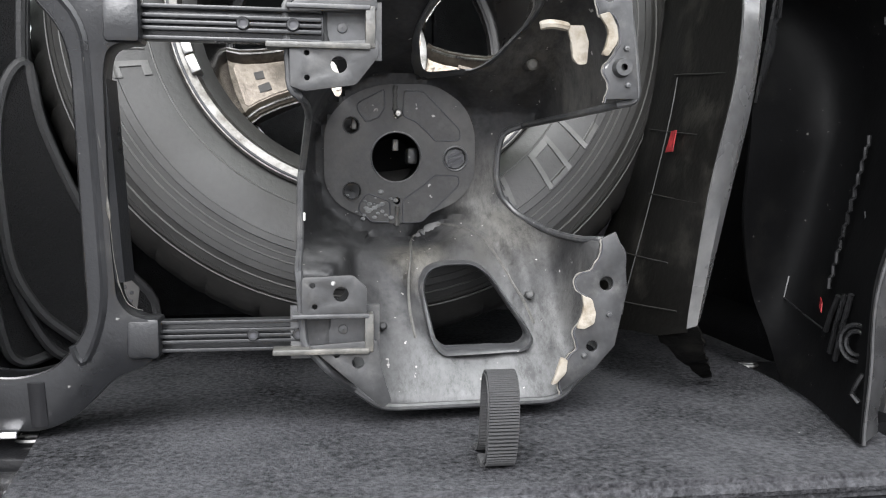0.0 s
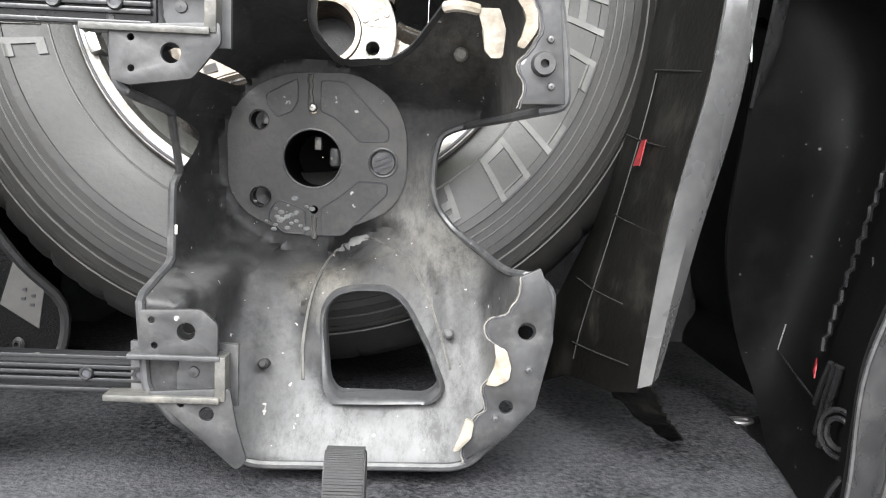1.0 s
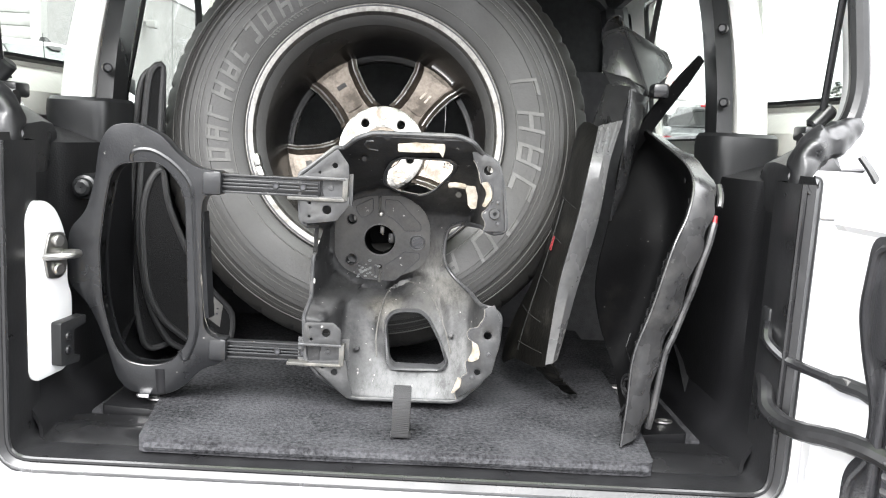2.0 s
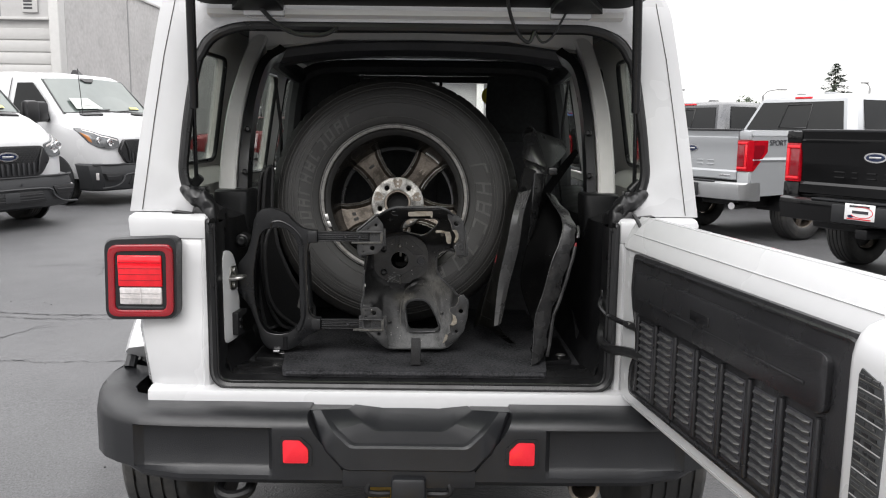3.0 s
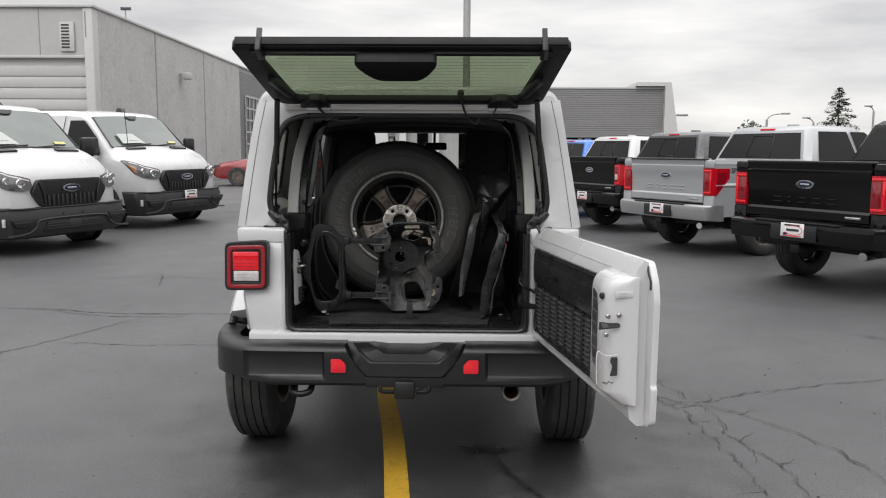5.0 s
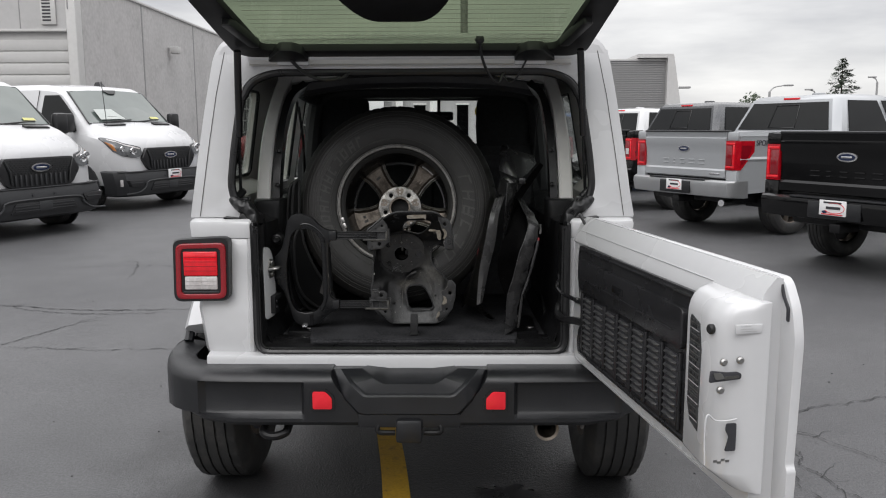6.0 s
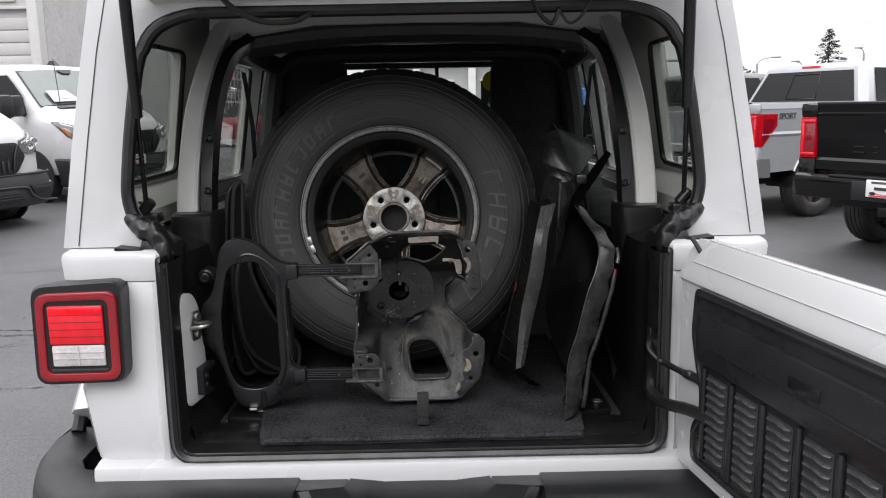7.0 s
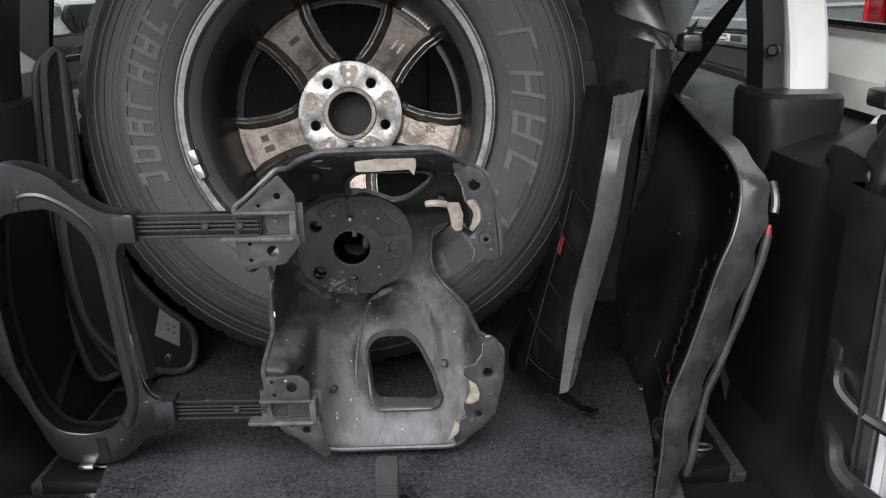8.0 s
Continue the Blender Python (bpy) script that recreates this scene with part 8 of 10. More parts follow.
part("chalk_mark", tube_bm([dished(Vector((x, -0.001, z))) for x, z in ((-0.042, 1.174), (-0.052, 1.173), (-0.055, 1.168), (-0.050, 1.162), (-0.036, 1.160))], 0.0016, 6), M["flange_metal"], bracket)
for z, y in ((1.101, 0.016), (0.839, 0.048)):
    ch = part("arm_channel", box_bm((-0.165, y - 0.0095, z - 0.0195), (-0.080, y + 0.0095, z - 0.0145), 0.001), M["rail"], bracket, "scuffed light-grey arm channel")
    part("channel_lip", box_bm((-0.148, y - 0.0085, z + 0.0125), (-0.080, y + 0.0095, z + 0.0165), 0.001), M["flange_metal"], ch)
    part("channel_floor", box_bm((-0.150, y + 0.008, z - 0.026), (-0.070, y + 0.013, z + 0.022)), M["flange_metal"], ch)
    part("channel_end", box_bm((-0.084, y - 0.0075, z - 0.018), (-0.076, y + 0.012, z + 0.016), 0.001), M["rail"], ch)
    part("channel_stud", lathe(bmesh.new(), [(0.0005, -0.004), (0.004, -0.0035), (0.005, 0.0)], (-0.103, y + 0.010, z), "y", 12), M["flange_metal"], ch)

# ---- ring-shaped support with two arms ----
ring = thing("support_ring", "worn black plastic ring support beside the bracket", "bracket")
Y_OUT = [(-0.264, 1.117), (-0.299, 1.120), (-0.328, 1.143), (-0.345, 1.165), (-0.383, 1.182), (-0.420, 1.177), (-0.438, 1.150), (-0.450, 1.090), (-0.466, 1.045), (-0.492, 1.020), (-0.498, 0.986), (-0.500, 0.930), (-0.476, 0.905), (-0.463, 0.877), (-0.449, 0.829), (-0.438, 0.779), (-0.420, 0.755), (-0.367, 0.750), (-0.336, 0.764), (-0.300, 0.802), (-0.266, 0.812), (-0.264, 0.850), (-0.286, 0.856), (-0.296, 0.870), (-0.297, 0.930), (-0.293, 1.060), (-0.288, 1.080), (-0.264, 1.084)]
Y_IN = [(-0.410, 1.122), (-0.360, 1.128), (-0.344, 1.120), (-0.322, 1.093), (-0.316, 1.067), (-0.320, 0.846), (-0.350, 0.808), (-0.385, 0.799), (-0.424, 0.806), (-0.442, 0.839), (-0.453, 0.906), (-0.451, 0.989), (-0.439, 1.052), (-0.426, 1.104)]


def yoke_y(z):
    return 0.022 + (1.1 - z) * 0.16


part("ring_body", plate([rounded(Y_OUT, 0.016, 4), rounded(Y_IN, 0.016, 4)], "y", -0.014, 0.014, lambda co: Vector((co.x, co.y + yoke_y(co.z), co.z)), bev=0.0045), M["yoke"], ring, "worn black ring with bevelled edges", angle=30)
part("ring_ridge", tube_bm([(x, yoke_y(z) - 0.013, z) for x, z in rounded([(-0.395, 1.140), (-0.365, 1.146), (-0.335, 1.130), (-0.305, 1.098), (-0.305, 0.860), (-0.330, 0.800)], 0.03, 4)], 0.0035, 6), M["yoke"], ring)
part("inner_bead", tube_bm([(x, yoke_y(z) - 0.0118, z) for x, z in rounded(Y_IN, 0.016, 4)], 0.0016, 6, loop=True), M["tray"], ring, "polished inner edge")
part("inner_wall", loft(bmesh.new(), [[(x, yoke_y(z) + d, z) for x, z in rounded(Y_IN, 0.016, 4)] for d in (-0.010, 0.022)], caps=False), M["yoke"], ring)
for z, sgn in ((1.100, 1), (0.835, -1)):
    y = yoke_y(z)
    arm = part("arm", box_bm((-0.268, y - 0.003, z - 0.014), (-0.118, y + 0.007, z + 0.014), 0.0015), M["yoke"], ring, "slim grooved arm")
    for dz in (-0.0125, -0.0050, 0.0, 0.0050, 0.0125):
        part("arm_rib", box_bm((-0.268, y - 0.0085, z + dz - 0.0016), (-0.120, y, z + dz + 0.0016), 0.0006), M["yoke"], arm)
    for x in (-0.183, -0.143):
        part("arm_boss", lathe(bmesh.new(), [(0.0030, -0.0108), (0.0046, -0.0110), (0.0054, -0.0100), (0.0056, -0.002)], (x, y, z + 0.0005), "y", 16), M["yoke"], arm)
        part("boss_hole", cyl_bm((x, y - 0.0100, z + 0.0005), (x, y - 0.002, z + 0.0005), 0.0031, 12), M["ink_and_gap"], arm)
    part("arm_socket", box_bm((-0.290, y - 0.017, z - 0.018), (-0.262, y + 0.014, z + 0.018), 0.004), M["yoke"], ring)
worn = [p + 0.0008 * noise.noise_vector(p * 220) for p in spline([(-0.306, 0.011, 1.070), (-0.302, 0.019, 1.032), (-0.2985, 0.026, 0.989), (-0.2965, 0.033, 0.945), (-0.294, 0.041, 0.893), (-0.287, 0.045, 0.868), (-0.274, 0.045, 0.861)], 8)]
part("worn_edge", tube_bm(worn, [0.0003 + 0.0022 * max(0.0, noise.noise(p * 75) - 0.08) for p in worn], 6), M["rail"], ring, "edge rubbed through to pale grey")
part("post_channel", loft(bmesh.new(), [[(x - 0.001, yoke_y(z) - 0.012, z), (x + 0.006, yoke_y(z) - 0.006, z), (x + 0.010, yoke_y(z) + 0.012, z), (x, yoke_y(z) + 0.012, z)] for x, z in ((-0.299, 1.055), (-0.298, 1.0), (-0.297, 0.94), (-0.296, 0.885))]), M["yoke"], ring)
part("seam_band", loft(bmesh.new(), [[(-0.375, yoke_y(z) - 0.0150, z), (-0.372, yoke_y(z) - 0.0166, z), (-0.364, yoke_y(z) - 0.0166, z), (-0.361, yoke_y(z) - 0.0150, z), (-0.361, yoke_y(z) - 0.008, z), (-0.375, yoke_y(z) - 0.008, z)] for z in (0.756, 0.775, 0.797)]), M["gate_frame"], ring, "dark moulded seam band")
part("ring_screw", box_bm((-0.405, 0.055, 0.748), (-0.385, 0.07, 0.754), 0.001), M["chrome"], ring)

# ---- car floor mats, bent upright behind the ring ----
MATS = ([(-0.455, 1.272), (-0.478, 1.262), (-0.488, 1.20), (-0.494, 1.10), (-0.499, 1.0), (-0.498, 0.92), (-0.491, 0.85), (-0.482, 0.788), (-0.474, 0.765), (-0.458, 0.760), (-0.43, 0.78), (-0.42, 0.86), (-0.44, 0.95), (-0.455, 1.05), (-0.452, 1.2)],
        [(-0.445, 1.280), (-0.462, 1.268), (-0.470, 1.20), (-0.476, 1.10), (-0.479, 0.99), (-0.473, 0.91), (-0.463, 0.847), (-0.443, 0.79), (-0.424, 0.764), (-0.395, 0.752), (-0.37, 0.765), (-0.37, 0.84), (-0.42, 0.94), (-0.450, 1.05), (-0.448, 1.2)],
        [(-0.440, 1.094), (-0.455, 1.083), (-0.465, 1.045), (-0.468, 1.0), (-0.466, 0.935), (-0.459, 0.874), (-0.440, 0.826), (-0.418, 0.797), (-0.388, 0.768), (-0.355, 0.752), (-0.335, 0.765), (-0.332, 0.82), (-0.365, 0.87), (-0.40, 0.94), (-0.43, 1.03)])


def mat_y(k, x, z):
    """How far in a mat stands: it turns away from the opening towards its inner side."""
    return (0.272, 0.262, 0.250)[k] + 0.75 * (x + (0.50, 0.482, 0.470)[k]) - 0.05 * (z - 0.95) ** 2


for k, outline in enumerate(MATS):
    fm = thing("floor_mat", ("black carpet car floor mat standing behind two others", "black carpet car floor mat between two others", "black carpet car floor mat with a grey paper label")[k], "floor mat", group="stacked floor mats")
    edge = spline([(x, 0, z) for x, z in outline], 4, loop=True)
    part("carpet", plate([[(p.x, p.z) for p in edge]], "y", 0.0, 0.007, lambda co: Vector((co.x, co.y + mat_y(k, co.x, co.z), co.z)), grid=0.02), M["mat"], fm)
    part("piping", tube_bm([(p.x, mat_y(k, p.x, p.z) + 0.002, p.z) for p in edge], 0.0062, 8, loop=True), M["mat_edge"], fm, "rounded edge piping")
    if k == 2:
        slip = part("paper_label", plate([[(-0.368, 0.878), (-0.345, 0.845), (-0.350, 0.797), (-0.380, 0.828)]], "y", -0.0022, -0.0006, lambda co: Vector((co.x, co.y + mat_y(2, co.x, co.z), co.z)), grid=0.008), M["grey_paper"], fm, "greyish printed label")
        for x, z in ((-0.361, 0.842), (-0.354, 0.834), (-0.362, 0.832), (-0.355, 0.824)):
            part("print_mark", box_bm((x - 0.0025, mat_y(2, x, z) - 0.0034, z - 0.0015), (x + 0.0025, mat_y(2, x, z) - 0.0018, z + 0.0015)), M["ink_and_gap"], slip)
        part("eyelet", lathe(bmesh.new(), [(0.0025, -0.003), (0.005, -0.003), (0.008, 0.0)], (-0.368, mat_y(2, -0.368, 0.782), 0.782), "y", 14), M["mat_edge"], fm)

# ---- plastic splash sheets leaning on the right ----
first = thing("splash_sheet", "black plastic splash sheet with a pale scuffed flange", "splash sheet", group="leaning splash sheets")
A = spline([(0.323, 0.185, 1.218), (0.300, 0.108, 1.16), (0.283, 0.085, 1.07), (0.262, 0.09, 0.96), (0.254, 0.104, 0.86), (0.252, 0.108, 0.822)], 5)
AR = spline([(0.357, 0.168, 1.229), (0.332, 0.124, 1.16), (0.320, 0.12, 1.06), (0.294, 0.115, 0.95), (0.279, 0.120, 0.865), (0.272, 0.122, 0.828)], 5)
Bk = spline([(0.335, 0.42, 1.22), (0.325, 0.41, 1.16), (0.305, 0.38, 1.07), (0.268, 0.35, 0.95), (0.215, 0.33, 0.83), (0.200, 0.32, 0.768)], 5)
rows = []
for a, b in zip(A, Bk):
    rows.append([a.lerp(b, q) + Vector((-0.018 * math.sin(q * math.pi), 0, 0.006 * math.sin(q * 9 + a.z * 20))) for q in (0, 0.15, 0.3, 0.45, 0.6, 0.8, 1)])
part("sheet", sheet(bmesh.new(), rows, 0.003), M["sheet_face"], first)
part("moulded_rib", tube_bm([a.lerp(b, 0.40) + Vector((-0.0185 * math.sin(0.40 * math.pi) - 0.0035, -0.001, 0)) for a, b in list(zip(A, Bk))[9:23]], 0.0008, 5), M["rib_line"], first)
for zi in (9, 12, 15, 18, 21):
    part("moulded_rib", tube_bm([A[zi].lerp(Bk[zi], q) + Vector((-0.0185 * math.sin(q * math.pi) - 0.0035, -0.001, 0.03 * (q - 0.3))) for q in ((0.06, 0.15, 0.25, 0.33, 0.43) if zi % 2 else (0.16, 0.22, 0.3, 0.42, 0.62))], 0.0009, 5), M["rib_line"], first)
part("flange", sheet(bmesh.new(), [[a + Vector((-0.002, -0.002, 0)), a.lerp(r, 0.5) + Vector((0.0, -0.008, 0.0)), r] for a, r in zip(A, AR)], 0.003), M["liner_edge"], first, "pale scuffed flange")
part("red_mark", sheet(bmesh.new(), [[Vector(rows[k][0]).lerp(Vector(rows[k][-1]), q) + Vector((-0.0185 * math.sin(q * math.pi) - 0.0055, -0.001, 0)) for q in ((0.295, 0.315, 0.335) if k != 13 else (0.285, 0.31, 0.345))] for k in (12, 13)], 0.001), M["red_mark"], first, "red paint mark")
tongue = zip(spline([(0.230, 0.17, 0.815), (0.247, 0.158, 0.800), (0.270, 0.164, 0.778), (0.298, 0.178, 0.758), (0.317, 0.189, 0.749)], 6), spline([(0.262, 0.104, 0.826), (0.274, 0.115, 0.808), (0.288, 0.138, 0.786), (0.306, 0.166, 0.765), (0.322, 0.190, 0.749)], 6))
part("torn_tip", sheet(bmesh.new(), [[a.lerp(b, q) + 0.004 * noise.noise_vector(a.lerp(b, q) * 90) for q in (0, 0.33, 0.67, 1)] for a, b in tongue], 0.003), M["sheet_face"], first, "ragged black lower tip")
# folded top of the first sheet: a curled mouth over creased faces


def fold_face(a, b, c, e, bulge=0.012, n=7, crumple=0.004):
    """One creased face of the folded sheet between four corners, bellied towards the opening."""
    a, b, c, e = Vector(a), Vector(b), Vector(c), Vector(e)
    out = (b - a).cross(e - a).normalized()
    if out.y > 0:
        out = -out
    rows = []
    for i in range(n + 1):
        u = i / n
        row = []
        for k in range(n + 1):
            v = k / n
            p = a.lerp(b, v).lerp(e.lerp(c, v), u)
            belly = math.sin(math.pi * u) * math.sin(math.pi * v)
            row.append(p + out * bulge * belly + crumple * belly * noise.noise_vector(p * 28))
        rows.append(row)
    return sheet(bmesh.new(), rows, 0.003)


mouth_u, mouth_v, mouth_d = Vector((0.0165, -0.005, 0.0065)), Vector((-0.001, -0.0125, 0.0230)), Vector((0.034, 0.060, -0.045))
mouth = [[Vector((0.361, 0.335, 1.394)) + mouth_d * q + mouth_u * (w * math.cos(t)) + mouth_v * (w * math.sin(t) * (1 + 0.12 * math.cos(t))) for t in [2 * math.pi * i / 28 for i in range(28)]] for q, w in ((0.0, 1.0), (-0.02, 1.04), (0.0, 1.10), (0.4, 1.12), (1.0, 1.2))]
part("curled_mouth", loft(bmesh.new(), mouth, caps=False), M["fold"], first, "curled open end of the sheet", angle=60)
FOLDS = (((0.347, 0.345, 1.392), (0.381, 0.333, 1.404), (0.414, 0.250, 1.285), (0.340, 0.289, 1.319), 0.016),
         ((0.381, 0.334, 1.406), (0.492, 0.430, 1.372), (0.500, 0.410, 1.342), (0.418, 0.246, 1.274), 0.010),
         ((0.340, 0.290, 1.320), (0.411, 0.252, 1.292), (0.400, 0.225, 1.268), (0.352, 0.235, 1.282), 0.014),
         ((0.346, 0.255, 1.292), (0.374, 0.190, 1.284), (0.357, 0.168, 1.229), (0.330, 0.290, 1.216), 0.010),
         ((0.366, 0.168, 1.279), (0.416, 0.240, 1.272), (0.392, 0.205, 1.190), (0.359, 0.146, 1.182), 0.010),
         ((0.359, 0.146, 1.184), (0.391, 0.205, 1.192), (0.372, 0.200, 1.080), (0.352, 0.170, 1.060), 0.008),
         ((0.420, 0.235, 1.288), (0.448, 0.255, 1.312), (0.440, 0.240, 1.296), (0.412, 0.225, 1.266), 0.006))
for a, b, c, e, belly in FOLDS:
    part("creased_face", fold_face(a, b, c, e, belly), M["fold"], first, angle=60)
for line in ([(0.381, 0.331, 1.405), (0.397, 0.290, 1.350), (0.416, 0.246, 1.277)], [(0.366, 0.164, 1.279), (0.362, 0.150, 1.235), (0.359, 0.142, 1.183), (0.365, 0.155, 1.150)]):
    part("fold_edge", tube_bm(spline(line, 6), 0.0022, 6), M["fold"], first)
for f in (0.15, 0.45, 0.75):
    part("pleat", tube_bm([A[i].lerp(AR[i], f) + Vector((-0.001, -0.006, 0.0)) for i in range(5)], [0.002, 0.0036, 0.0040, 0.0036, 0.0015], 6), M["liner_edge"], first)

second = thing("splash_sheet", "wide black plastic splash sheet with a wavy edge", "splash sheet", group="leaning splash sheets")
E2 = spline([(0.412, 0.22, 1.215), (0.420, 0.11, 1.188), (0.430, 0.04, 1.165), (0.432, 0.0, 1.135), (0.418, -0.025, 1.09), (0.398, -0.035, 1.04), (0.378, -0.035, 0.955), (0.358, -0.035, 0.888), (0.354, -0.035, 0.81), (0.350, -0.038, 0.745)], 5)
O2 = spline([(0.428, 0.23, 1.212), (0.447, 0.12, 1.185), (0.464, 0.05, 1.158), (0.470, 0.01, 1.12), (0.458, -0.005, 1.08), (0.446, -0.010, 1.03), (0.424, -0.008, 0.945), (0.402, -0.012, 0.88), (0.394, -0.010, 0.81), (0.388, -0.006, 0.760)], 5)
B2 = spline([(0.395, 0.30, 1.19), (0.372, 0.24, 1.15), (0.360, 0.20, 1.10), (0.345, 0.17, 1.04), (0.332, 0.15, 0.99), (0.332, 0.155, 0.94), (0.345, 0.17, 0.89), (0.365, 0.185, 0.84), (0.385, 0.18, 0.795), (0.394, 0.16, 0.748)], 5)
rows = []
for i, (a, b) in enumerate(zip(E2, B2)):
    s = math.sin(math.pi * (i + 1) / (len(E2) + 1))
    rows.append([a.lerp(b, q) + Vector((0.085 * s * math.sin(q * math.pi), 0.11 * s * math.sin(q * math.pi), 0)) for q in (0, 0.08, 0.2, 0.35, 0.5, 0.65, 0.8, 0.92, 1)])
sheet_rows = rows
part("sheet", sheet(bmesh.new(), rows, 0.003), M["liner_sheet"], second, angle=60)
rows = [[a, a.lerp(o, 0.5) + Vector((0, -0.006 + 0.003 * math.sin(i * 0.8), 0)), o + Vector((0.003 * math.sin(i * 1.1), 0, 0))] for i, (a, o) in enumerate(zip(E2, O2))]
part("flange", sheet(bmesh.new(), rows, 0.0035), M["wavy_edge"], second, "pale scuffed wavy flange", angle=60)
part("outer_lip", tube_bm([o + Vector((0.010, 0.006, 0.002 * math.sin(i * 1.3))) for i, o in enumerate(O2)][20:], 0.0055, 8), M["wavy_edge"], second, "pale rolled outer lip")
part("outer_lip", tube_bm([o + Vector((0.008, 0.005, 0.0)) for o in O2[13:18]], 0.005, 8), M["wavy_edge"], second)
part("inner_lip", tube_bm([e + Vector((-0.001, -0.003 + 0.001 * math.sin(i * 0.9), 0)) for i, e in enumerate(E2)], 0.0018, 6), M["wavy_edge"], second, "pale inner edge")
part("red_mark", tube_bm([(0.4695, 0.004, 1.092), (0.4682, 0.002, 1.082), (0.4664, 0.000, 1.070)], [0.003, 0.0042, 0.0028], 8), M["red_mark"], second, "red paint mark")
part("red_mark", sheet(bmesh.new(), [[(0.4015, 0.112, 0.852), (0.398, 0.104, 0.848)], [(0.398, 0.108, 0.842), (0.395, 0.100, 0.838)]], 0.001), M["red_mark"], second, "small red mark")
# moulded steps, ridges and a ring boss on the face of the sheet
jag = []
for k in range(12):
    f = k / 11
    p = Vector((0.434, 0.088, 1.017)).lerp(Vector((0.397, 0.085, 0.871)), f)
    jag += [p + Vector((-0.004 - 0.003 * (k % 2), -0.004 * (k % 2), 0.005)), p + Vector((-0.004 - 0.003 * (k % 2), -0.004 * (k % 2), -0.005))]
part("stepped_edge", tube_bm(jag, 0.0022, 6), M["moulding"], second, "stepped moulded edge")
for a, b in (((0.388, 0.061, 0.862), (0.391, 0.083, 0.822)), ((0.380, 0.040, 0.866), (0.383, 0.063, 0.804)), ((0.372, 0.019, 0.870), (0.376, 0.044, 0.801))):
    a, b = Vector(a), Vector(b)
    part("moulded_ridge", tube_bm([a + Vector((-0.002, -0.002, 0)), a.lerp(b, 0.5) + Vector((-0.003, -0.002, 0)), b + Vector((-0.002, -0.002, 0))], 0.0028, 8), M["moulding"], second)
for r in (0.011, 0.017):
    c, u = Vector((0.360, -0.008, 0.829)), Vector((-0.012, 0.026, 0)).normalized()
    part("ring_boss", tube_bm([c + u * (r * math.cos(t) * 0.9) + Vector((0, 0, r * math.sin(t))) for t in [2 * math.pi * k / 24 for k in range(24)]], 0.0022, 6, loop=True), M["moulding"], second)
part("moulded_ridge", tube_bm([(0.352, -0.030, 0.806), (0.349, -0.026, 0.796), (0.348, -0.022, 0.786), (0.350, -0.030, 0.780)], 0.0024, 6), M["moulding"], second)
part("moulded_ridge", tube_bm([(0.405, 0.178, 0.866), (0.398, 0.174, 0.842), (0.396, 0.13, 0.83), (0.394, 0.094, 0.822)], 0.0010, 5), M["moulding"], second)
for i in (0, 2, 3, 6, 9):
    r = sheet_rows[12 + i * 2]
    p = Vector(r[2]) + Vector((-0.006, -0.004, 0.0))
    part("dimple", tube_bm([p + Vector((0, 0, 0.004)), p + Vector((0.001, 0, -0.004))], 0.0012, 6), M["moulding"], second)
part("stiffener", sheet(bmesh.new(), [[(0.497, 0.25, 1.350), (0.508, 0.26, 1.342)], [(0.464, 0.245, 1.312), (0.484, 0.255, 1.302)], [(0.418, 0.235, 1.252), (0.440, 0.245, 1.240)], [(0.378, 0.225, 1.190), (0.398, 0.235, 1.178)], [(0.368, 0.215, 1.145), (0.386, 0.225, 1.135)]], 0.006), M["liner_sheet"], second, "stiff upper strip")
part("clip", box_bm((0.412, 0.20, 1.270), (0.440, 0.235, 1.295), 0.006), M["black_gloss"], second)


# ---- parked vehicles ----
M["window"] = material("dark_vehicle_window", (0.006, 0.0066, 0.007), 0.07, vary=0.2, scale=1.2, fine=6, spec=0.22, coat=0.0, rough_vary=0.03)
# opaque pane: its greenish colour holds the sky it would mirror
M["windshield"] = material("sky_toned_windshield", (0.095, 0.115, 0.107), 0.06, vary=0.18, scale=1.0, fine=3, coat=0.6, rough_vary=0.02)


def ellipse_badge(parent, c, rx, rz, y0):
    """A plain blue oval with a bright rim, on a face that looks along -y."""
    bm = bmesh.new()
    prism(bm, [(c[0] + rx * math.cos(t), c[1] + rz * math.sin(t)) for t in [2 * math.pi * i / 28 for i in range(28)]], "y", y0 - 0.012, y0)
    b = part("badge", bm, M["chrome"], parent, "oval badge, blue in a bright rim")
    bm = bmesh.new()
    prism(bm, [(c[0] + rx * 0.80 * math.cos(t), c[1] + rz * 0.70 * math.sin(t)) for t in [2 * math.pi * i / 28 for i in range(28)]], "y", y0 - 0.016, y0 - 0.010)
    part("badge_field", bm, M["blue_print"], b)
    bm = box_bm((c[0] - rx * 0.52, y0 - 0.019, c[1] - rz * 0.20), (c[0] + rx * 0.52, y0 - 0.015, c[1] + rz * 0.20), 0.003)
    part("badge_mark", bm, M["chrome"], b)


